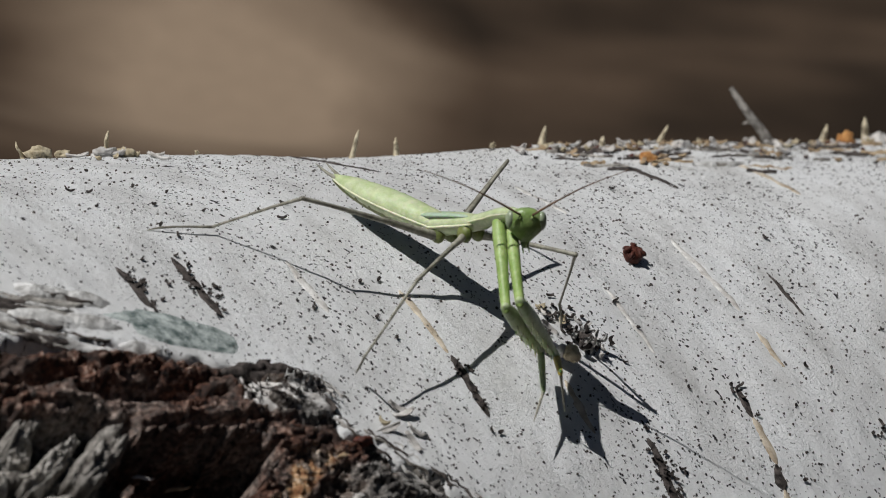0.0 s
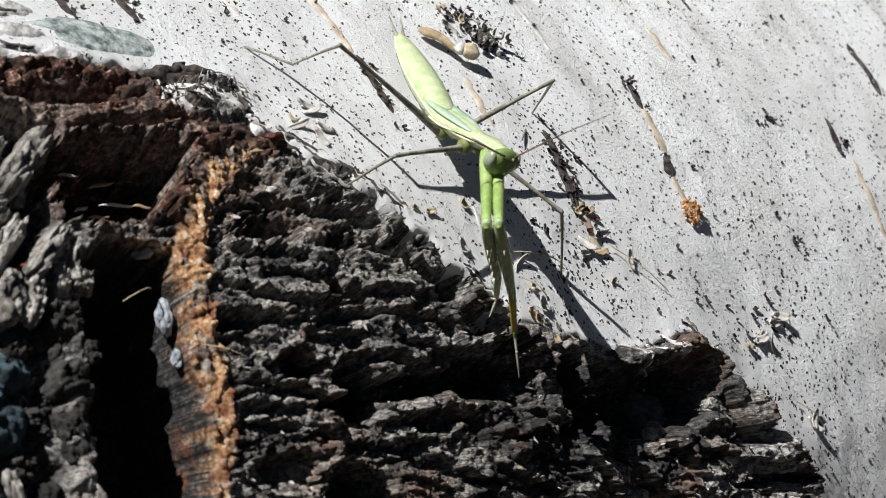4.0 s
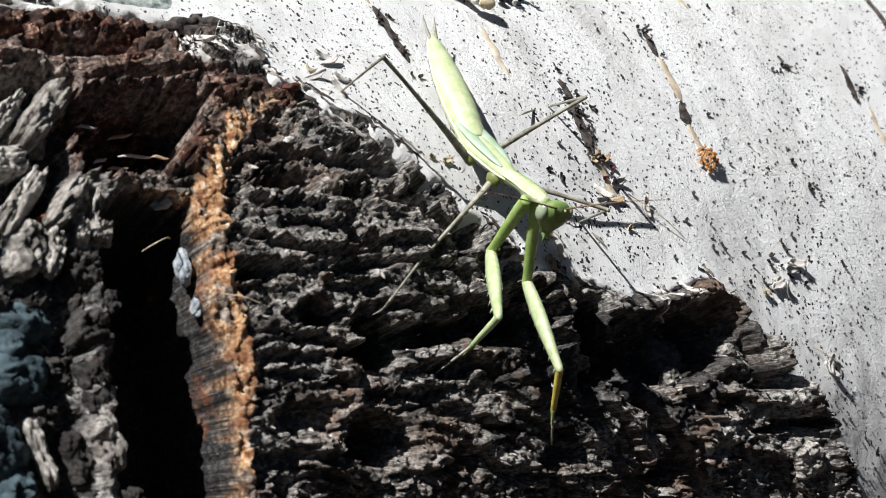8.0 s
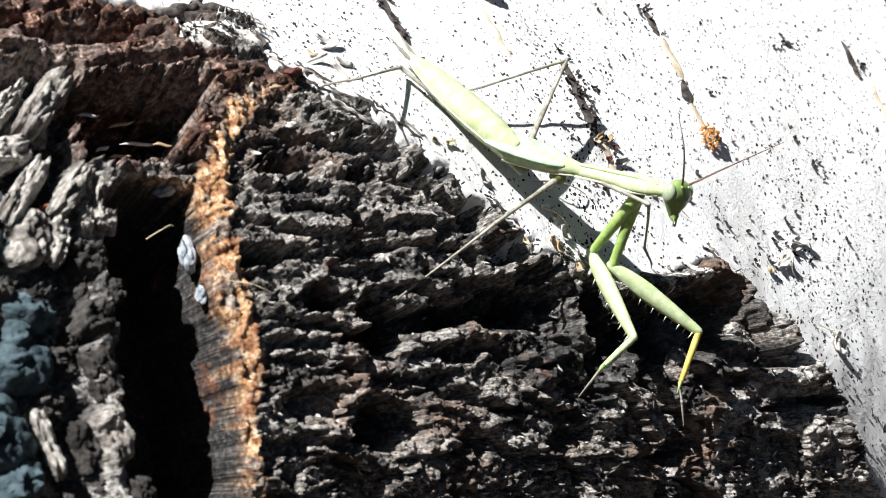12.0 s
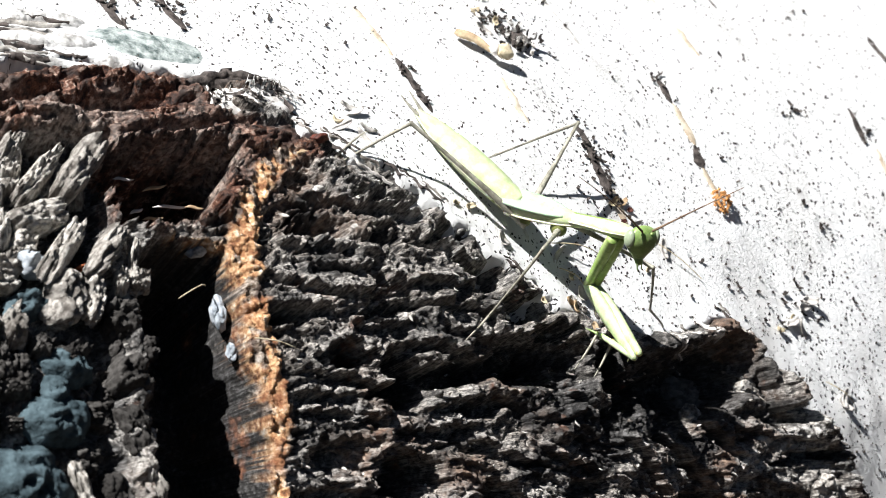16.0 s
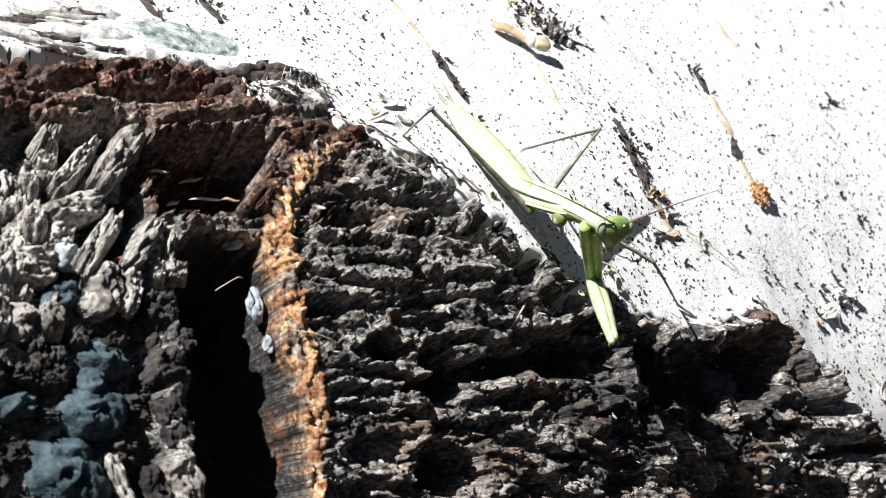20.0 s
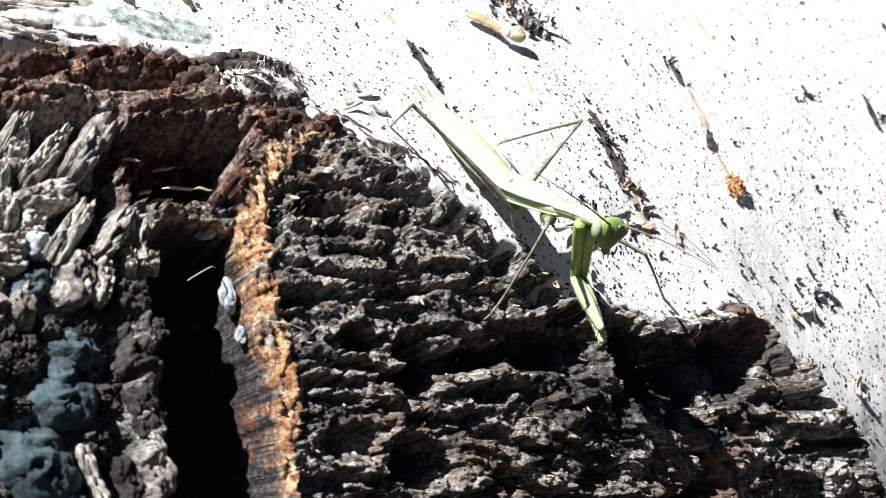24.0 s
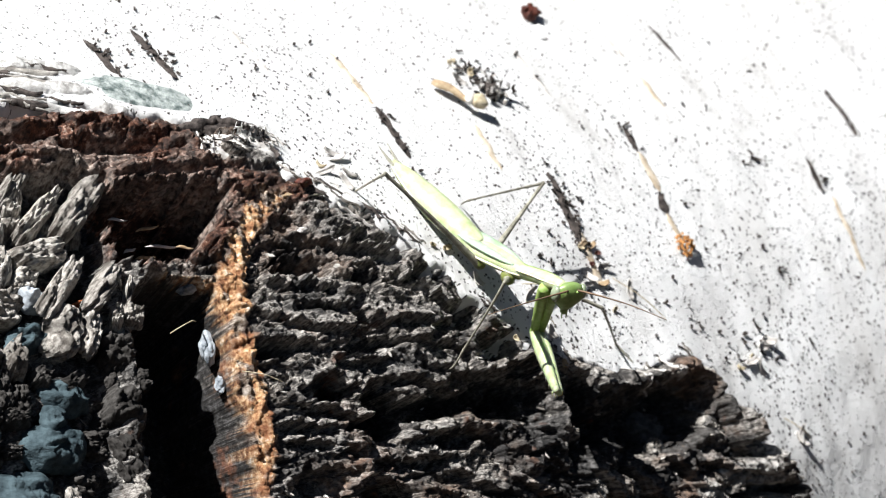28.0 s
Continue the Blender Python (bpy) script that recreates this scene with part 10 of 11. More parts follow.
    walk(MOVES['L.fore_tarsus'], [
        (0, pose(0.02300, -0.00004, -0.02059, 172.2, 57.6, 132.1)),
        (0.5, pose(0.02484, -0.00072, -0.02482, -3.0, 80.9, -39.7)),
        (1, pose(0.02708, -0.00132, -0.02889, -5.0, 38.9, -45.4)),
        (1.5, pose(0.02554, -0.00198, -0.02913, -5.7, -9.3, -47.4)),
        (2, pose(0.02285, -0.00097, -0.02479, -4.0, 0.1, -51.6)),
        (2.5, pose(0.02285, -0.00097, -0.02479, -4.0, 0.1, -51.6)),
        (3, pose(0.02258, -0.00013, -0.02462, -3.9, 11.2, -46.4)),
        (3.5, pose(0.02200, 0.00163, -0.02417, 6.4, 44.6, -27.2)),
        (4, pose(0.02143, 0.00326, -0.02370, 60.1, 69.6, 29.4)),
        (4.5, pose(0.02119, 0.00396, -0.02348, 94.9, 69.2, 65.0)),
        (6.2, pose(0.02119, 0.00396, -0.02348, 94.9, 69.2, 65.0)),
        (6.6, pose(0.02155, 0.00072, -0.02404, 61.9, 55.1, 27.3)),
        (7, pose(0.02640, -0.00249, -0.02448, 72.4, 67.0, 41.0)),
        (7.5, pose(0.02910, -0.00180, -0.02409, 93.2, 70.6, 59.3)),
        (8, pose(0.03222, -0.00140, -0.02333, 118.6, 71.5, 83.2)),
        (8.5, pose(0.03180, -0.00008, -0.02313, 131.1, 65.3, 100.1)),
        (9, pose(0.03136, 0.00121, -0.02290, 137.4, 58.1, 110.6)),
        (9.5, pose(0.03136, 0.00121, -0.02290, 137.4, 58.1, 110.6)),
        (9.75, pose(0.03000, -0.00600, -0.02239, -4.1, 45.7, -37.8)),
        (10, pose(0.02787, -0.01257, -0.02150, -2.4, -21.7, -69.3)),
        (10.5, pose(0.03034, -0.01470, -0.02121, 4.5, -3.6, -48.5)),
        (11, pose(0.03391, -0.01461, -0.01752, 23.1, 62.0, -52.6)),
        (11.43, pose(0.03351, -0.01499, -0.01797, 21.4, 62.8, -53.1)),
        (11.87, pose(0.03220, -0.01568, -0.01942, 17.6, 58.5, -52.4)),
        (12.3, pose(0.03027, -0.01503, -0.02163, 2.3, 17.7, -65.5)),
        (12.73, pose(0.02877, -0.01333, -0.02227, -7.9, -1.6, -80.3)),
        (13.17, pose(0.02764, -0.01254, -0.02183, -8.7, -1.2, -84.8)),
        (13.6, pose(0.02715, -0.01234, -0.02158, -8.7, -0.5, -85.6)),
        (14.2, pose(0.02715, -0.01234, -0.02158, -8.7, -0.5, -85.6)),
        (14.6, pose(0.02253, -0.00887, -0.02143, -41.1, -15.8, -85.4)),
        (15, pose(0.01845, -0.00658, -0.01997, -68.9, -28.7, -83.2)),
        (15.5, pose(0.01828, -0.00702, -0.01836, -73.5, -25.1, -86.0)),
        (16, pose(0.01785, -0.00773, -0.01406, -68.9, 15.9, -91.9)),
        (16.5, pose(0.01769, -0.00868, -0.00936, -49.0, 80.7, -121.3)),
        (17, pose(0.01766, -0.00927, -0.00740, -147.4, 83.8, 128.8)),
        (19, pose(0.01766, -0.00927, -0.00740, -147.4, 83.8, 128.8)),
        (19.5, pose(0.01742, -0.00605, -0.01024, -95.5, 52.9, 128.0)),
        (20, pose(0.01708, -0.00300, -0.01285, -32.6, 18.0, 137.3)),
        (21.5, pose(0.01708, -0.00300, -0.01285, -32.6, 18.0, 137.3)),
        (21.92, pose(0.01722, -0.00335, -0.01267, -31.5, 19.2, 135.9)),
        (22.33, pose(0.01756, -0.00425, -0.01218, -29.1, 22.2, 132.3)),
        (22.75, pose(0.01797, -0.00545, -0.01150, -26.3, 26.1, 127.5)),
        (23.17, pose(0.01833, -0.00669, -0.01076, -23.9, 29.9, 122.5)),
        (23.58, pose(0.01857, -0.00765, -0.01015, -22.5, 32.7, 118.4)),
        (24, pose(0.01865, -0.00804, -0.00989, -22.1, 33.7, 116.7)),
        (26, pose(0.01865, -0.00804, -0.00989, -22.1, 33.7, 116.7)),
        (26.5, pose(0.01873, -0.00721, -0.01017, -25.1, 32.6, 119.0)),
        (27, pose(0.01880, -0.00539, -0.01071, -32.0, 30.1, 124.0)),
        (27.5, pose(0.01876, -0.00358, -0.01118, -39.3, 27.6, 128.9)),
        (28, pose(0.01870, -0.00277, -0.01136, -42.6, 26.5, 131.0)),
    ])
    walk(MOVES['L.mid_femur'], [
        (0, pose(0.00680, 0.00130, -0.00160, 16.8, 12.9, 20.8)),
        (0.5, pose(0.00680, 0.00130, -0.00160, 23.5, 12.8, 41.3)),
        (1, pose(0.00680, 0.00130, -0.00160, 32.3, 12.3, 61.6)),
        (1.5, pose(0.00680, 0.00130, -0.00160, 34.7, 24.2, 67.1)),
        (2, pose(0.00680, 0.00130, -0.00160, 37.7, 37.7, 69.2)),
        (2.5, pose(0.00680, 0.00130, -0.00160, 37.7, 37.7, 69.2)),
        (3, pose(0.00680, 0.00130, -0.00160, 35.1, 35.9, 65.9)),
        (3.5, pose(0.00680, 0.00130, -0.00160, 31.0, 31.1, 58.3)),
        (4, pose(0.00680, 0.00130, -0.00160, 29.9, 25.8, 51.4)),
        (4.5, pose(0.00680, 0.00130, -0.00160, 30.3, 23.4, 48.7)),
        (6.2, pose(0.00680, 0.00130, -0.00160, 30.3, 23.4, 48.7)),
        (6.6, pose(0.00680, 0.00130, -0.00160, 32.1, 20.0, 49.9)),
        (7, pose(0.00680, 0.00130, -0.00160, 33.6, 16.5, 51.2)),
        (7.5, pose(0.00680, 0.00130, -0.00160, 31.1, 8.6, 50.0)),
        (8, pose(0.00680, 0.00130, -0.00160, 28.1, 1.0, 49.7)),
        (8.5, pose(0.00680, 0.00130, -0.00160, 30.5, -0.7, 53.6)),
        (9, pose(0.00680, 0.00130, -0.00160, 32.7, -2.5, 57.4)),
        (9.5, pose(0.00680, 0.00130, -0.00160, 32.7, -2.5, 57.4)),
        (9.75, pose(0.00680, 0.00130, -0.00160, 20.9, 2.8, 32.2)),
        (10, pose(0.00680, 0.00130, -0.00160, 7.9, 4.1, 5.6)),
        (10.5, pose(0.00680, 0.00130, -0.00160, -3.9, -7.7, -11.6)),
        (11, pose(0.00680, 0.00130, -0.00160, -11.7, -20.5, -27.8)),
        (11.43, pose(0.00680, 0.00130, -0.00160, -11.3, -19.2, -26.5)),
        (11.87, pose(0.00680, 0.00130, -0.00160, -10.1, -15.9, -23.3)),
        (12.3, pose(0.00680, 0.00130, -0.00160, -8.0, -11.5, -19.3)),
        (12.73, pose(0.00680, 0.00130, -0.00160, -5.4, -7.0, -15.3)),
        (13.17, pose(0.00680, 0.00130, -0.00160, -3.1, -3.5, -12.4)),
        (13.6, pose(0.00680, 0.00130, -0.00160, -2.1, -2.1, -11.3)),
        (14.2, pose(0.00680, 0.00130, -0.00160, -2.1, -2.1, -11.3)),
        (14.6, pose(0.00680, 0.00130, -0.00160, 0.5, 6.3, -6.5)),
        (15, pose(0.00680, 0.00130, -0.00160, 3.6, 14.7, -1.1)),
        (15.5, pose(0.00680, 0.00130, -0.00160, 2.2, 13.3, -3.4)),
        (16, pose(0.00680, 0.00130, -0.00160, -0.4, 10.0, -8.5)),
        (16.5, pose(0.00680, 0.00130, -0.00160, -2.5, 6.7, -13.5)),
        (17, pose(0.00680, 0.00130, -0.00160, -3.3, 5.2, -15.7)),
        (19, pose(0.00680, 0.00130, -0.00160, -3.3, 5.2, -15.7)),
        (19.5, pose(0.00680, 0.00130, -0.00160, 11.0, 25.3, 13.2)),
        (20, pose(0.00680, 0.00130, -0.00160, 38.3, 35.0, 51.2)),
        (21.5, pose(0.00680, 0.00130, -0.00160, 38.3, 35.0, 51.2)),
        (21.92, pose(0.00680, 0.00130, -0.00160, 36.4, 34.7, 48.6)),
        (22.33, pose(0.00680, 0.00130, -0.00160, 31.7, 33.4, 42.2)),
        (22.75, pose(0.00680, 0.00130, -0.00160, 25.7, 31.2, 34.0)),
        (23.17, pose(0.00680, 0.00130, -0.00160, 20.1, 28.2, 26.3)),
        (23.58, pose(0.00680, 0.00130, -0.00160, 16.2, 25.5, 20.7)),
        (24, pose(0.00680, 0.00130, -0.00160, 14.8, 24.4, 18.6)),
        (26, pose(0.00680, 0.00130, -0.00160, 14.8, 24.4, 18.6)),
        (26.5, pose(0.00680, 0.00130, -0.00160, 17.2, 24.5, 23.1)),
        (27, pose(0.00680, 0.00130, -0.00160, 22.7, 24.3, 32.9)),
        (27.5, pose(0.00680, 0.00130, -0.00160, 27.9, 23.2, 42.5)),
        (28, pose(0.00680, 0.00130, -0.00160, 30.2, 22.5, 46.7)),
    ])
    walk(MOVES['L.mid_tibia'], [
        (0, pose(0.02046, 0.00650, -0.00495, 45.4, 28.5, 147.8)),
        (0.5, pose(0.01779, 0.01095, -0.00493, 41.6, 25.7, 148.5)),
        (1, pose(0.01377, 0.01419, -0.00481, 34.7, 24.9, 142.4)),
        (1.5, pose(0.01212, 0.01390, -0.00775, -140.6, 86.3, -95.4)),
        (2, pose(0.01101, 0.01239, -0.01078, -23.0, 23.4, -41.4)),
        (2.5, pose(0.01101, 0.01239, -0.01078, -23.0, 23.4, -41.4)),
        (3, pose(0.01177, 0.01239, -0.01039, -29.6, 34.0, -37.6)),
        (3.5, pose(0.01355, 0.01223, -0.00935, -32.9, 71.5, -8.8)),
        (4, pose(0.01523, 0.01185, -0.00813, 69.9, 61.6, 119.1)),
        (4.5, pose(0.01589, 0.01163, -0.00756, 74.4, 50.7, 127.0)),
        (6.2, pose(0.01589, 0.01163, -0.00756, 74.4, 50.7, 127.0)),
        (6.6, pose(0.01587, 0.01209, -0.00672, 70.2, 44.9, 134.1)),
        (7, pose(0.01582, 0.01250, -0.00586, 64.6, 38.9, 139.6)),
        (7.5, pose(0.01634, 0.01266, -0.00383, 54.5, 39.5, 144.3)),
        (8, pose(0.01650, 0.01274, -0.00186, 44.5, 40.1, 147.9)),
        (8.5, pose(0.01570, 0.01337, -0.00141, 53.4, 43.6, 149.2)),
        (9, pose(0.01488, 0.01392, -0.00093, 61.8, 47.1, 150.1)),
        (9.5, pose(0.01488, 0.01392, -0.00093, 61.8, 47.1, 150.1)),
        (9.75, pose(0.01948, 0.00928, -0.00234, 66.0, 52.4, 129.0)),
        (10, pose(0.02169, 0.00276, -0.00266, 57.9, 58.0, 95.9)),
        (10.5, pose(0.02136, -0.00170, 0.00041, 59.5, 64.6, 86.9)),
        (11, pose(0.01923, -0.00525, 0.00365, 49.2, 70.7, 65.3)),
        (11.43, pose(0.01948, -0.00502, 0.00333, 52.2, 71.3, 67.9)),
        (11.87, pose(0.02005, -0.00440, 0.00250, 60.0, 72.8, 74.9)),
        (12.3, pose(0.02068, -0.00355, 0.00138, 70.9, 74.3, 84.7)),
        (12.73, pose(0.02116, -0.00264, 0.00022, 82.4, 75.5, 95.0)),
        (13.17, pose(0.02142, -0.00192, -0.00068, 91.2, 76.1, 103.1)),
        (13.6, pose(0.02150, -0.00163, -0.00104, 94.7, 76.3, 106.3)),
        (14.2, pose(0.02150, -0.00163, -0.00104, 94.7, 76.3, 106.3)),
        (14.6, pose(0.02161, -0.00039, -0.00324, 100.8, 65.5, 122.7)),
        (15, pose(0.02131, 0.00102, -0.00541, 98.3, 54.7, 130.2)),
        (15.5, pose(0.02137, 0.00043, -0.00504, 96.9, 58.5, 125.6)),
        (16, pose(0.02141, -0.00089, -0.00421, 89.4, 66.4, 110.9)),
        (16.5, pose(0.02129, -0.00217, -0.00336, 70.3, 72.4, 84.5)),
        (17, pose(0.02118, -0.00273, -0.00297, 56.6, 73.7, 67.4)),
        (19, pose(0.02118, -0.00273, -0.00297, 56.6, 73.7, 67.4)),
        (19.5, pose(0.02001, 0.00439, -0.00800, 75.9, 61.8, 99.5)),
        (20, pose(0.01450, 0.01087, -0.01021, 72.2, 48.7, 106.2)),
        (21.5, pose(0.01450, 0.01087, -0.01021, 72.2, 48.7, 106.2)),
        (21.92, pose(0.01496, 0.01056, -0.01013, 71.5, 50.0, 104.6)),
        (22.33, pose(0.01608, 0.00971, -0.00986, 69.3, 53.0, 100.2)),
        (22.75, pose(0.01744, 0.00848, -0.00936, 65.4, 56.8, 93.4)),
        (23.17, pose(0.01865, 0.00716, -0.00869, 60.0, 60.1, 85.0)),
        (23.58, pose(0.01946, 0.00609, -0.00807, 54.6, 62.3, 77.1)),
        (24, pose(0.01975, 0.00566, -0.00779, 52.0, 63.0, 73.7)),
        (26, pose(0.01975, 0.00566, -0.00779, 52.0, 63.0, 73.7)),
        (26.5, pose(0.01935, 0.00665, -0.00783, 55.1, 61.5, 79.7)),
        (27, pose(0.01828, 0.00873, -0.00777, 59.6, 57.6, 90.8)),
        (27.5, pose(0.01697, 0.01061, -0.00752, 61.9, 53.2, 99.7)),
        (28, pose(0.01630, 0.01138, -0.00735, 62.3, 51.1, 103.2)),
    ])
    walk(MOVES['L.mid_tarsus'], [
        (0, pose(0.00894, 0.01377, -0.01235, 55.4, 36.3, 135.5)),
        (0.5, pose(0.00589, 0.01825, -0.01166, -12.0, 82.3, 29.4)),
        (1, pose(0.00264, 0.02277, -0.01134, -18.2, 27.7, -34.2)),
        (1.5, pose(0.01202, 0.01291, -0.02322, 176.8, -74.2, 27.5)),
        (2, pose(0.02168, 0.00299, -0.01693, 69.6, 52.7, 105.9)),
        (2.5, pose(0.02168, 0.00299, -0.01693, 69.6, 52.7, 105.9)),
        (3, pose(0.02195, 0.00455, -0.01906, 71.5, 29.9, 119.4)),
        (3.5, pose(0.01842, 0.01148, -0.02405, 72.8, -72.5, 125.2)),
        (4, pose(0.01165, 0.01828, -0.02177, -30.9, 1.2, -30.6)),
        (4.5, pose(0.00998, 0.01948, -0.01955, -18.3, 26.8, -22.7)),
        (6.2, pose(0.00998, 0.01948, -0.01955, -18.3, 26.8, -22.7)),
        (6.6, pose(0.00823, 0.01997, -0.01767, -4.0, 31.2, -2.2)),
        (7, pose(0.00663, 0.02032, -0.01559, 14.7, 34.5, 22.2)),
        (7.5, pose(0.00663, 0.01962, -0.01370, 16.2, 22.1, 24.2)),
        (8, pose(0.00645, 0.01904, -0.01184, 16.7, 13.3, 29.6)),
        (8.5, pose(0.00606, 0.01913, -0.01209, 17.3, 13.6, 29.6)),
        (9, pose(0.00573, 0.01919, -0.01228, 18.1, 14.9, 30.3)),
        (9.5, pose(0.00573, 0.01919, -0.01228, 18.1, 14.9, 30.3)),
        (9.75, pose(0.01353, 0.01663, -0.01462, 15.0, 27.8, 29.3)),
        (10, pose(0.02085, 0.01094, -0.01580, 22.4, 44.5, 32.5)),
        (10.5, pose(0.02172, 0.00494, -0.01359, 22.2, 55.4, 29.2)),
        (11, pose(0.02137, -0.00060, -0.01098, 23.8, 65.4, 26.1)),
        (11.43, pose(0.02135, -0.00042, -0.01136, 23.9, 65.7, 26.1)),
        (11.87, pose(0.02125, 0.00003, -0.01230, 24.4, 66.4, 26.1)),
        (12.3, pose(0.02107, 0.00062, -0.01354, 24.9, 67.3, 25.9)),
        (12.73, pose(0.02082, 0.00124, -0.01478, 25.3, 68.2, 25.8)),
        (13.17, pose(0.02058, 0.00172, -0.01573, 25.6, 68.9, 25.6)),
        (13.6, pose(0.02047, 0.00191, -0.01610, 25.8, 69.2, 25.6)),
        (14.2, pose(0.02047, 0.00191, -0.01610, 25.8, 69.2, 25.6)),
        (14.6, pose(0.01815, 0.00501, -0.01734, 41.4, 69.4, 45.3)),
        (15, pose(0.01552, 0.00786, -0.01806, 56.8, 67.7, 64.5)),
        (15.5, pose(0.01665, 0.00702, -0.01825, 49.4, 66.1, 56.2)),
        (16, pose(0.01920, 0.00492, -0.01841, 36.3, 61.4, 41.4)),
        (16.5, pose(0.02174, 0.00249, -0.01813, 26.9, 55.8, 30.9)),
        (17, pose(0.02286, 0.00129, -0.01785, 23.5, 53.1, 27.2)),
        (19, pose(0.02286, 0.00129, -0.01785, 23.5, 53.1, 27.2)),
        (19.5, pose(0.01880, 0.01162, -0.02166, 33.5, 47.1, 42.6)),
        (20, pose(0.01166, 0.02069, -0.02186, 47.2, 43.2, 62.1)),
        (21.5, pose(0.01166, 0.02069, -0.02186, 47.2, 43.2, 62.1)),
        (21.92, pose(0.01245, 0.02020, -0.02200, 45.5, 44.1, 59.5)),
        (22.33, pose(0.01443, 0.01888, -0.02224, 40.9, 46.2, 53.0)),
        (22.75, pose(0.01694, 0.01696, -0.02233, 34.6, 48.6, 44.0)),
        (23.17, pose(0.01933, 0.01485, -0.02213, 27.9, 50.3, 34.7)),
        (23.58, pose(0.02106, 0.01312, -0.02179, 22.8, 51.3, 27.3)),
        (24, pose(0.02172, 0.01241, -0.02161, 20.7, 51.6, 24.4)),
        (26, pose(0.02172, 0.01241, -0.02161, 20.7, 51.6, 24.4)),
        (26.5, pose(0.02068, 0.01393, -0.02145, 20.3, 50.1, 24.9)),
        (27, pose(0.01817, 0.01704, -0.02085, 20.1, 47.0, 26.2)),
        (27.5, pose(0.01541, 0.01976, -0.01993, 21.0, 44.1, 28.1)),
        (28, pose(0.01409, 0.02085, -0.01942, 21.7, 42.9, 29.3)),
    ])
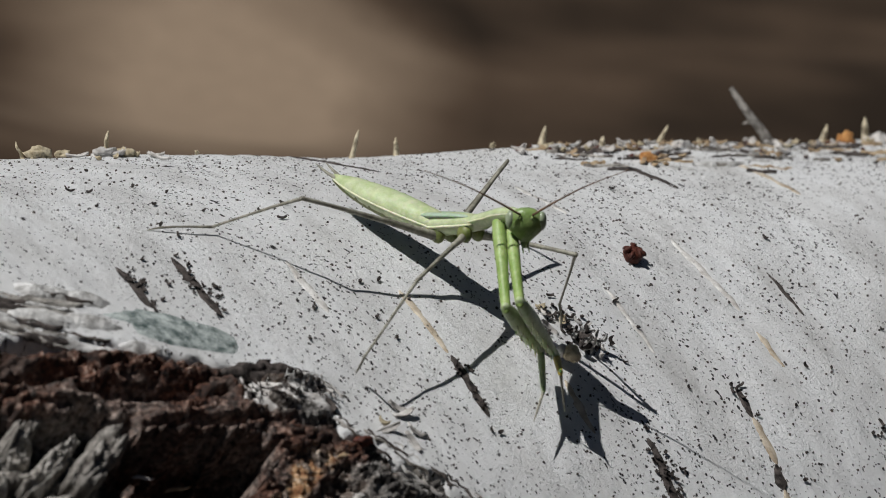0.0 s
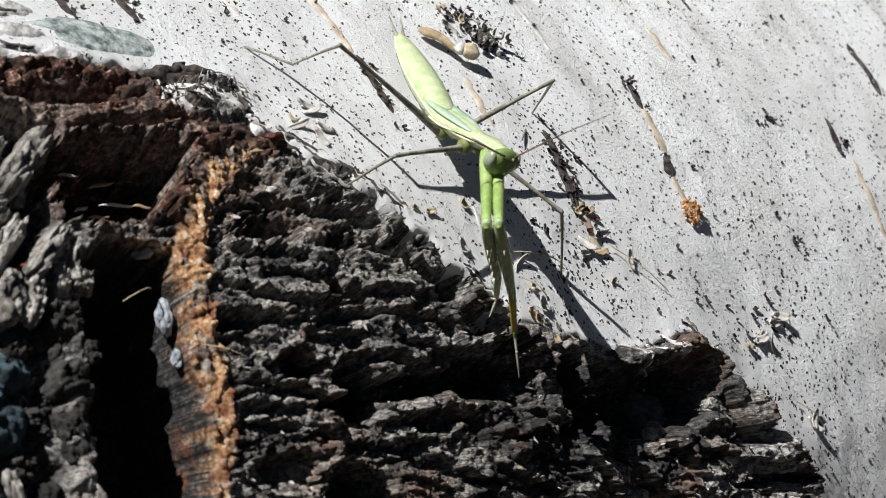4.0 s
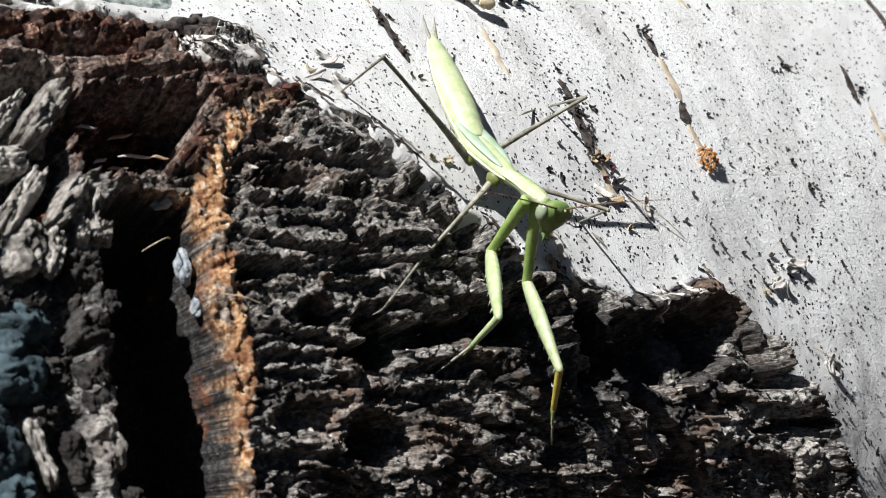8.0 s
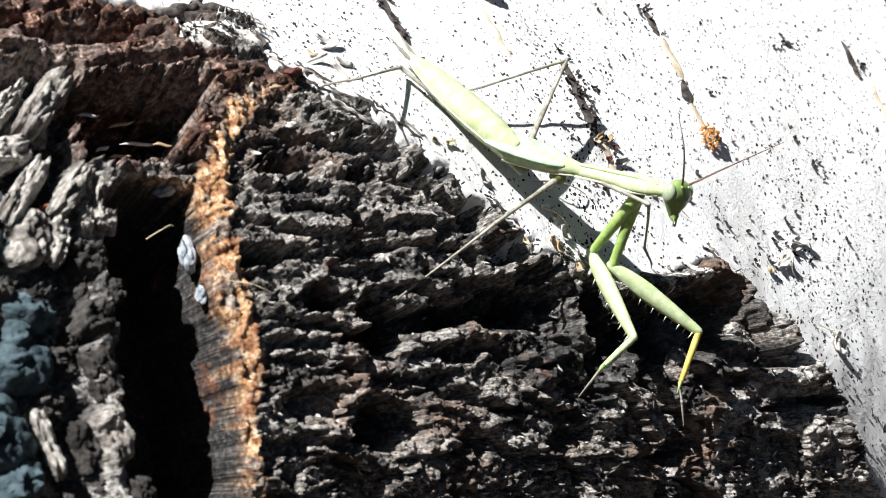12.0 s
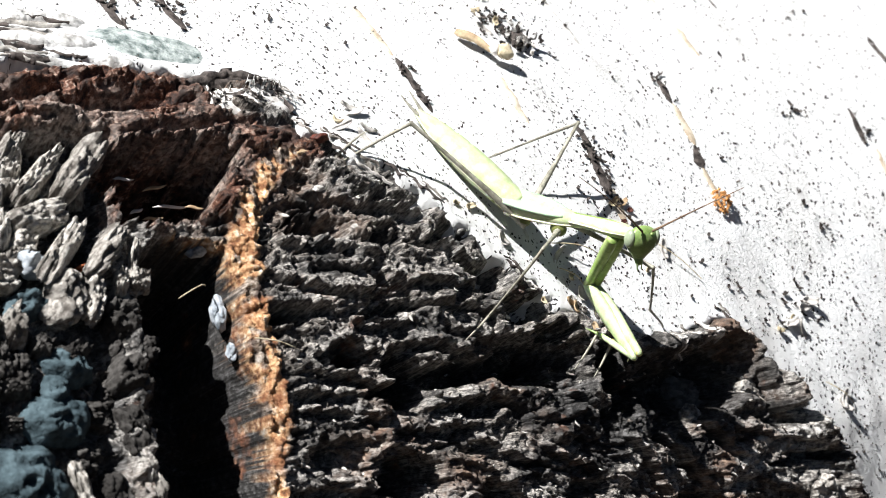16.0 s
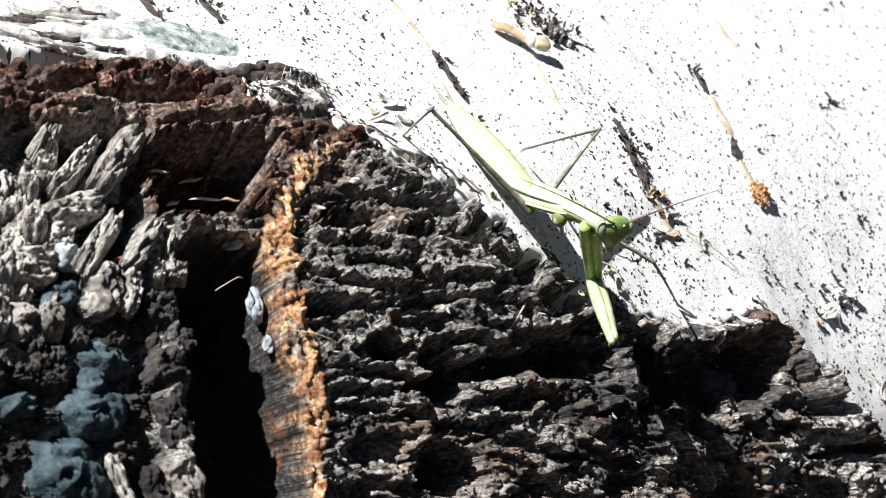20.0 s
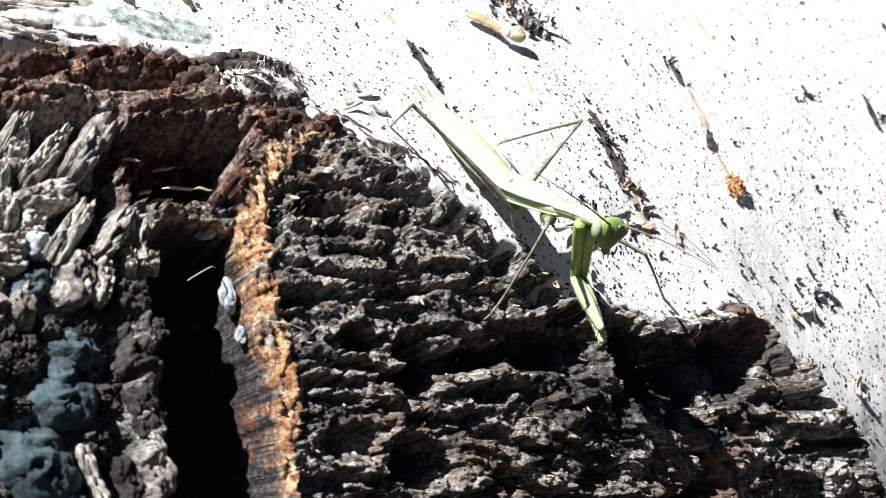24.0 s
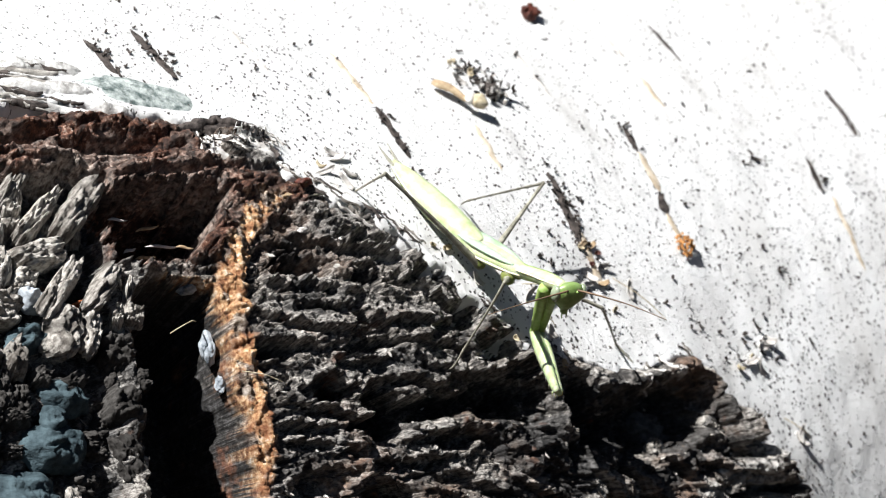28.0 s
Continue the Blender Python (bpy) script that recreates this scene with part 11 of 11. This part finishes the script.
    walk(MOVES['L.hind_femur'], [
        (0, pose(0.00120, 0.00150, -0.00150, 32.0, -31.8, 104.9)),
        (0.5, pose(0.00120, 0.00150, -0.00150, 32.2, -26.2, 95.9)),
        (1, pose(0.00120, 0.00150, -0.00150, 31.4, -20.7, 87.3)),
        (1.5, pose(0.00120, 0.00150, -0.00150, 31.7, -18.4, 83.1)),
        (2, pose(0.00120, 0.00150, -0.00150, 32.0, -17.3, 78.6)),
        (2.5, pose(0.00120, 0.00150, -0.00150, 32.0, -17.3, 78.6)),
        (3, pose(0.00120, 0.00150, -0.00150, 32.6, -18.4, 81.6)),
        (3.5, pose(0.00120, 0.00150, -0.00150, 33.6, -20.8, 88.3)),
        (4, pose(0.00120, 0.00150, -0.00150, 34.1, -23.4, 95.2)),
        (4.5, pose(0.00120, 0.00150, -0.00150, 34.2, -24.5, 98.3)),
        (6.2, pose(0.00120, 0.00150, -0.00150, 34.2, -24.5, 98.3)),
        (6.6, pose(0.00120, 0.00150, -0.00150, 35.0, -24.8, 98.6)),
        (7, pose(0.00120, 0.00150, -0.00150, 35.9, -25.1, 99.0)),
        (7.5, pose(0.00120, 0.00150, -0.00150, 32.4, -25.1, 95.2)),
        (8, pose(0.00120, 0.00150, -0.00150, 28.7, -25.6, 91.7)),
        (8.5, pose(0.00120, 0.00150, -0.00150, 30.9, -24.2, 88.4)),
        (9, pose(0.00120, 0.00150, -0.00150, 32.9, -22.5, 85.3)),
        (9.5, pose(0.00120, 0.00150, -0.00150, 32.9, -22.5, 85.3)),
        (9.75, pose(0.00120, 0.00150, -0.00150, 29.5, -18.4, 72.0)),
        (10, pose(0.00120, 0.00150, -0.00150, 24.4, -15.0, 58.9)),
        (10.5, pose(0.00120, 0.00150, -0.00150, 18.4, -10.8, 72.6)),
        (11, pose(0.00120, 0.00150, -0.00150, 18.5, -3.3, 85.0)),
        (11.43, pose(0.00120, 0.00150, -0.00150, 19.0, -3.6, 85.2)),
        (11.87, pose(0.00120, 0.00150, -0.00150, 20.4, -4.3, 85.5)),
        (12.3, pose(0.00120, 0.00150, -0.00150, 22.3, -5.2, 85.9)),
        (12.73, pose(0.00120, 0.00150, -0.00150, 24.1, -6.1, 86.2)),
        (13.17, pose(0.00120, 0.00150, -0.00150, 25.6, -6.8, 86.5)),
        (13.6, pose(0.00120, 0.00150, -0.00150, 26.1, -7.1, 86.5)),
        (14.2, pose(0.00120, 0.00150, -0.00150, 26.1, -7.1, 86.5)),
        (14.6, pose(0.00120, 0.00150, -0.00150, 33.2, -12.1, 90.5)),
        (15, pose(0.00120, 0.00150, -0.00150, 40.2, -17.3, 93.8)),
        (15.5, pose(0.00120, 0.00150, -0.00150, 37.5, -14.6, 92.1)),
        (16, pose(0.00120, 0.00150, -0.00150, 31.4, -8.8, 87.7)),
        (16.5, pose(0.00120, 0.00150, -0.00150, 25.0, -3.4, 82.5)),
        (17, pose(0.00120, 0.00150, -0.00150, 22.0, -1.2, 79.8)),
        (19, pose(0.00120, 0.00150, -0.00150, 22.0, -1.2, 79.8)),
        (19.5, pose(0.00120, 0.00150, -0.00150, 31.4, -8.2, 90.7)),
        (20, pose(0.00120, 0.00150, -0.00150, 39.3, -16.0, 100.7)),
        (21.5, pose(0.00120, 0.00150, -0.00150, 39.3, -16.0, 100.7)),
        (21.92, pose(0.00120, 0.00150, -0.00150, 38.5, -14.9, 99.7)),
        (22.33, pose(0.00120, 0.00150, -0.00150, 36.3, -12.3, 97.1)),
        (22.75, pose(0.00120, 0.00150, -0.00150, 33.3, -9.1, 93.6)),
        (23.17, pose(0.00120, 0.00150, -0.00150, 30.1, -5.9, 90.0)),
        (23.58, pose(0.00120, 0.00150, -0.00150, 27.5, -3.6, 87.0)),
        (24, pose(0.00120, 0.00150, -0.00150, 26.5, -2.8, 85.8)),
        (26, pose(0.00120, 0.00150, -0.00150, 26.5, -2.8, 85.8)),
        (26.5, pose(0.00120, 0.00150, -0.00150, 27.3, -4.6, 88.5)),
        (27, pose(0.00120, 0.00150, -0.00150, 28.7, -8.8, 94.5)),
        (27.5, pose(0.00120, 0.00150, -0.00150, 29.7, -13.0, 100.3)),
        (28, pose(0.00120, 0.00150, -0.00150, 30.0, -15.0, 102.9)),
    ])
    walk(MOVES['L.hind_tibia'], [
        (0, pose(-0.00274, 0.01629, 0.00797, 10.5, 30.2, 170.3)),
        (0.5, pose(-0.00047, 0.01757, 0.00644, 19.3, 33.5, 162.4)),
        (1, pose(0.00201, 0.01832, 0.00486, 26.3, 34.4, 151.8)),
        (1.5, pose(0.00327, 0.01845, 0.00419, 39.3, 43.3, 152.5)),
        (2, pose(0.00460, 0.01835, 0.00384, 52.7, 52.0, 153.0)),
        (2.5, pose(0.00460, 0.01835, 0.00384, 52.7, 52.0, 153.0)),
        (3, pose(0.00369, 0.01840, 0.00417, 49.3, 49.8, 151.9)),
        (3.5, pose(0.00169, 0.01831, 0.00491, 42.8, 44.8, 150.5)),
        (4, pose(-0.00028, 0.01795, 0.00565, 37.2, 39.4, 150.1)),
        (4.5, pose(-0.00116, 0.01770, 0.00598, 35.0, 36.9, 150.2)),
        (6.2, pose(-0.00116, 0.01770, 0.00598, 35.0, 36.9, 150.2)),
        (6.6, pose(-0.00125, 0.01765, 0.00606, 33.2, 32.0, 148.3)),
        (7, pose(-0.00135, 0.01760, 0.00613, 31.5, 27.1, 146.6)),
        (7.5, pose(-0.00027, 0.01773, 0.00613, 25.0, 33.1, 152.1)),
        (8, pose(0.00072, 0.01772, 0.00628, 20.5, 38.5, 158.2)),
        (8.5, pose(0.00166, 0.01792, 0.00587, 32.0, 41.9, 151.3)),
        (9, pose(0.00256, 0.01808, 0.00538, 42.3, 44.2, 143.0)),
        (9.5, pose(0.00256, 0.01808, 0.00538, 42.3, 44.2, 143.0)),
        (9.75, pose(0.00648, 0.01774, 0.00418, 51.9, 53.4, 138.5)),
        (10, pose(0.01019, 0.01638, 0.00316, 63.4, 61.9, 136.2)),
        (10.5, pose(0.00650, 0.01837, 0.00187, 42.3, 36.7, -142.4)),
        (11, pose(0.00276, 0.01940, -0.00047, -10.4, -9.9, -132.6)),
        (11.43, pose(0.00271, 0.01940, -0.00038, -11.0, -9.7, -132.1)),
        (11.87, pose(0.00260, 0.01939, -0.00016, -12.5, -9.1, -130.9)),
        (12.3, pose(0.00248, 0.01938, 0.00013, -14.3, -8.4, -129.5)),
        (12.73, pose(0.00237, 0.01936, 0.00042, -16.2, -7.6, -128.1)),
        (13.17, pose(0.00230, 0.01934, 0.00063, -17.6, -6.9, -127.1)),
        (13.6, pose(0.00228, 0.01933, 0.00072, -18.1, -6.6, -126.7)),
        (14.2, pose(0.00228, 0.01933, 0.00072, -18.1, -6.6, -126.7)),
        (14.6, pose(0.00103, 0.01910, 0.00229, -26.6, -8.3, -118.8)),
        (15, pose(0.00006, 0.01864, 0.00386, -35.0, -8.7, -110.5)),
        (15.5, pose(0.00056, 0.01891, 0.00303, -31.9, -8.4, -113.6)),
        (16, pose(0.00191, 0.01928, 0.00124, -25.1, -7.0, -120.3)),
        (16.5, pose(0.00355, 0.01931, -0.00042, -18.3, -4.9, -126.8)),
        (17, pose(0.00438, 0.01921, -0.00111, -15.4, -3.6, -129.6)),
        (19, pose(0.00438, 0.01921, -0.00111, -15.4, -3.6, -129.6)),
        (19.5, pose(0.00097, 0.01931, 0.00107, -28.1, -7.8, -111.8)),
        (20, pose(-0.00201, 0.01850, 0.00345, -39.6, -7.7, -92.5)),
        (21.5, pose(-0.00201, 0.01850, 0.00345, -39.6, -7.7, -92.5)),
        (21.92, pose(-0.00173, 0.01864, 0.00314, -38.5, -8.4, -94.0)),
        (22.33, pose(-0.00098, 0.01895, 0.00235, -35.7, -10.0, -97.9)),
        (22.75, pose(0.00007, 0.01924, 0.00133, -31.8, -11.8, -103.1)),
        (23.17, pose(0.00121, 0.01940, 0.00036, -27.6, -13.1, -108.3)),
        (23.58, pose(0.00214, 0.01944, -0.00036, -24.3, -13.9, -112.5)),
        (24, pose(0.00251, 0.01943, -0.00063, -23.0, -14.1, -114.1)),
        (26, pose(0.00251, 0.01943, -0.00063, -23.0, -14.1, -114.1)),
        (26.5, pose(0.00166, 0.01944, -0.00005, -24.1, -12.9, -111.9)),
        (27, pose(-0.00018, 0.01923, 0.00125, -26.4, -10.0, -107.0)),
        (27.5, pose(-0.00193, 0.01875, 0.00256, -28.5, -7.1, -102.4)),
        (28, pose(-0.00268, 0.01845, 0.00316, -29.4, -5.7, -100.3)),
    ])
    walk(MOVES['L.hind_tarsus'], [
        (0, pose(-0.01595, 0.01854, 0.00018, -23.6, 15.2, -61.4)),
        (0.5, pose(-0.01279, 0.02147, -0.00211, -22.6, 16.8, -58.0)),
        (1, pose(-0.00926, 0.02437, -0.00390, -21.7, 19.6, -55.5)),
        (1.5, pose(-0.00674, 0.02367, -0.00644, -24.2, 5.4, -55.4)),
        (2, pose(-0.00390, 0.02269, -0.00837, -26.9, -8.6, -57.5)),
        (2.5, pose(-0.00390, 0.02269, -0.00837, -26.9, -8.6, -57.5)),
        (3, pose(-0.00512, 0.02311, -0.00768, -26.0, -6.5, -54.6)),
        (3.5, pose(-0.00788, 0.02374, -0.00602, -23.9, -1.6, -48.2)),
        (4, pose(-0.01066, 0.02392, -0.00420, -21.2, 3.4, -41.8)),
        (4.5, pose(-0.01192, 0.02386, -0.00333, -19.9, 5.7, -38.8)),
        (6.2, pose(-0.01192, 0.02386, -0.00333, -19.9, 5.7, -38.8)),
        (6.6, pose(-0.01244, 0.02455, -0.00215, -21.5, 2.3, -40.4)),
        (7, pose(-0.01287, 0.02519, -0.00092, -22.9, -0.7, -42.1)),
        (7.5, pose(-0.01175, 0.02381, -0.00233, -23.9, -9.2, -52.0)),
        (8, pose(-0.01055, 0.02223, -0.00337, -22.9, -15.7, -63.5)),
        (8.5, pose(-0.00846, 0.02345, -0.00448, -20.9, -7.6, -46.1)),
        (9, pose(-0.00631, 0.02477, -0.00543, -15.4, 2.1, -29.8)),
        (9.5, pose(-0.00631, 0.02477, -0.00543, -15.4, 2.1, -29.8)),
        (9.75, pose(-0.00045, 0.02387, -0.00825, -20.2, -3.9, -44.3)),
        (10, pose(0.00492, 0.02144, -0.01051, -23.3, -10.6, -58.7)),
        (10.5, pose(-0.00335, 0.01078, -0.00739, -29.4, -19.2, -15.4)),
        (11, pose(-0.00757, 0.00816, 0.00219, 28.9, 52.4, 156.7)),
        (11.43, pose(-0.00753, 0.00806, 0.00223, 30.2, 52.6, 155.3)),
        (11.87, pose(-0.00742, 0.00783, 0.00230, 33.8, 53.1, 151.8)),
        (12.3, pose(-0.00727, 0.00754, 0.00239, 39.0, 53.6, 147.1)),
        (12.73, pose(-0.00710, 0.00727, 0.00246, 44.4, 53.8, 142.5)),
        (13.17, pose(-0.00698, 0.00706, 0.00250, 48.3, 53.8, 139.0)),
        (13.6, pose(-0.00692, 0.00698, 0.00251, 49.7, 53.8, 137.7)),
        (14.2, pose(-0.00692, 0.00698, 0.00251, 49.7, 53.8, 137.7)),
        (14.6, pose(-0.00635, 0.00565, 0.00453, 49.9, 45.0, 137.1)),
        (15, pose(-0.00530, 0.00429, 0.00622, 51.7, 35.8, 137.3)),
        (15.5, pose(-0.00558, 0.00486, 0.00529, 50.9, 39.0, 135.9)),
        (16, pose(-0.00587, 0.00600, 0.00314, 48.8, 45.8, 132.4)),
        (16.5, pose(-0.00570, 0.00695, 0.00089, 46.0, 52.5, 127.9)),
        (17, pose(-0.00549, 0.00730, -0.00014, 44.3, 55.5, 125.4)),
        (19, pose(-0.00549, 0.00730, -0.00014, 44.3, 55.5, 125.4)),
        (19.5, pose(-0.00474, 0.00506, 0.00318, 42.9, 41.0, 129.7)),
        (20, pose(-0.00269, 0.00316, 0.00554, 43.8, 26.3, 136.6)),
        (21.5, pose(-0.00269, 0.00316, 0.00554, 43.8, 26.3, 136.6)),
        (21.92, pose(-0.00281, 0.00335, 0.00541, 43.8, 27.6, 135.4)),
        (22.33, pose(-0.00308, 0.00383, 0.00504, 43.5, 31.0, 132.4)),
        (22.75, pose(-0.00336, 0.00446, 0.00449, 42.8, 35.4, 128.3)),
        (23.17, pose(-0.00354, 0.00508, 0.00388, 41.6, 39.7, 123.8)),
        (23.58, pose(-0.00361, 0.00553, 0.00337, 40.4, 42.9, 120.0)),
        (24, pose(-0.00363, 0.00571, 0.00315, 39.7, 44.2, 118.4)),
        (26, pose(-0.00363, 0.00571, 0.00315, 39.7, 44.2, 118.4)),
        (26.5, pose(-0.00397, 0.00541, 0.00341, 39.6, 42.7, 120.9)),
        (27, pose(-0.00465, 0.00464, 0.00396, 38.9, 39.5, 126.0)),
        (27.5, pose(-0.00523, 0.00373, 0.00447, 37.7, 36.3, 130.8)),
        (28, pose(-0.00545, 0.00327, 0.00469, 37.1, 34.9, 133.0)),
    ])
    walk(MOVES['L.antenna'], [
        (0, pose(0.02172, -0.00219, 0.00094, 33.4, -20.9, 26.9)),
        (0.5, pose(0.02243, -0.00152, 0.00132, 31.6, -19.0, 29.3)),
        (1, pose(0.02305, -0.00085, 0.00173, 29.7, -17.0, 31.6)),
        (1.5, pose(0.02308, -0.00143, 0.00198, 31.7, -19.2, 31.0)),
        (2, pose(0.02350, -0.00218, 0.00237, 33.5, -21.4, 30.7)),
        (2.5, pose(0.02350, -0.00218, 0.00237, 33.5, -21.4, 30.7)),
        (3, pose(0.02290, -0.00233, 0.00247, 37.9, -24.8, 32.9)),
        (3.5, pose(0.02178, -0.00287, 0.00261, 48.0, -32.5, 36.7)),
        (4, pose(0.02094, -0.00365, 0.00259, 59.3, -40.4, 38.3)),
        (4.5, pose(0.02066, -0.00408, 0.00252, 64.9, -43.9, 38.3)),
        (6.2, pose(0.02066, -0.00408, 0.00252, 64.9, -43.9, 38.3)),
        (6.6, pose(0.02064, -0.00426, 0.00212, 51.2, -32.6, 38.1)),
        (7, pose(0.02062, -0.00444, 0.00172, 38.8, -21.6, 35.1)),
        (7.5, pose(0.02127, -0.00312, 0.00288, 37.8, -26.4, 34.2)),
        (8, pose(0.02212, -0.00191, 0.00412, 36.5, -31.3, 33.9)),
        (8.5, pose(0.02244, -0.00175, 0.00422, 39.2, -31.7, 35.4)),
        (9, pose(0.02276, -0.00158, 0.00429, 42.0, -32.1, 36.8)),
        (9.5, pose(0.02276, -0.00158, 0.00429, 42.0, -32.1, 36.8)),
        (9.75, pose(0.02149, 0.00014, 0.00420, 26.3, -30.0, 19.2)),
        (10, pose(0.02230, 0.00155, 0.00292, 10.4, -32.3, 1.8)),
        (10.5, pose(0.02374, 0.00210, 0.00257, 21.2, -35.8, 11.0)),
        (11, pose(0.02577, 0.00206, 0.00206, 30.6, -40.6, 20.9)),
        (11.43, pose(0.02555, 0.00182, 0.00220, 31.1, -40.1, 21.1)),
        (11.87, pose(0.02502, 0.00120, 0.00255, 32.2, -38.9, 21.6)),
        (12.3, pose(0.02438, 0.00035, 0.00302, 33.7, -37.3, 22.2)),
        (12.73, pose(0.02379, -0.00056, 0.00349, 35.2, -35.8, 22.8)),
        (13.17, pose(0.02337, -0.00129, 0.00384, 36.4, -34.6, 23.3)),
        (13.6, pose(0.02321, -0.00159, 0.00398, 36.9, -34.2, 23.5)),
        (14.2, pose(0.02321, -0.00159, 0.00398, 36.9, -34.2, 23.5)),
        (14.6, pose(0.02251, -0.00131, 0.00323, 44.2, -29.9, 24.8)),
        (15, pose(0.02216, -0.00129, 0.00251, 51.4, -25.8, 26.8)),
        (15.5, pose(0.02205, -0.00178, 0.00313, 48.8, -27.7, 25.8)),
        (16, pose(0.02173, -0.00284, 0.00454, 43.0, -31.9, 23.8)),
        (16.5, pose(0.02130, -0.00387, 0.00596, 37.1, -36.3, 22.3)),
        (17, pose(0.02108, -0.00433, 0.00661, 34.3, -38.3, 21.8)),
        (19, pose(0.02108, -0.00433, 0.00661, 34.3, -38.3, 21.8)),
        (19.5, pose(0.02049, -0.00360, 0.00483, 43.9, -32.5, 23.3)),
        (20, pose(0.02051, -0.00332, 0.00289, 52.3, -26.7, 26.8)),
        (21.5, pose(0.02051, -0.00332, 0.00289, 52.3, -26.7, 26.8)),
        (21.92, pose(0.02039, -0.00347, 0.00316, 47.7, -24.3, 25.4)),
        (22.33, pose(0.02009, -0.00385, 0.00381, 36.6, -18.6, 20.5)),
        (22.75, pose(0.01969, -0.00431, 0.00465, 22.3, -12.5, 11.6)),
        (23.17, pose(0.01929, -0.00475, 0.00546, 8.4, -8.6, 0.4)),
        (23.58, pose(0.01898, -0.00506, 0.00607, -1.8, -7.6, -9.1)),
        (24, pose(0.01886, -0.00518, 0.00631, -5.6, -7.6, -13.0)),
        (26, pose(0.01886, -0.00518, 0.00631, -5.6, -7.6, -13.0)),
        (26.5, pose(0.01919, -0.00494, 0.00603, -3.3, -6.9, -9.7)),
        (27, pose(0.01993, -0.00435, 0.00537, 1.9, -5.9, -2.6)),
        (27.5, pose(0.02067, -0.00362, 0.00466, 7.3, -5.4, 4.4)),
        (28, pose(0.02100, -0.00326, 0.00433, 9.8, -5.4, 7.6)),
    ])


motions()
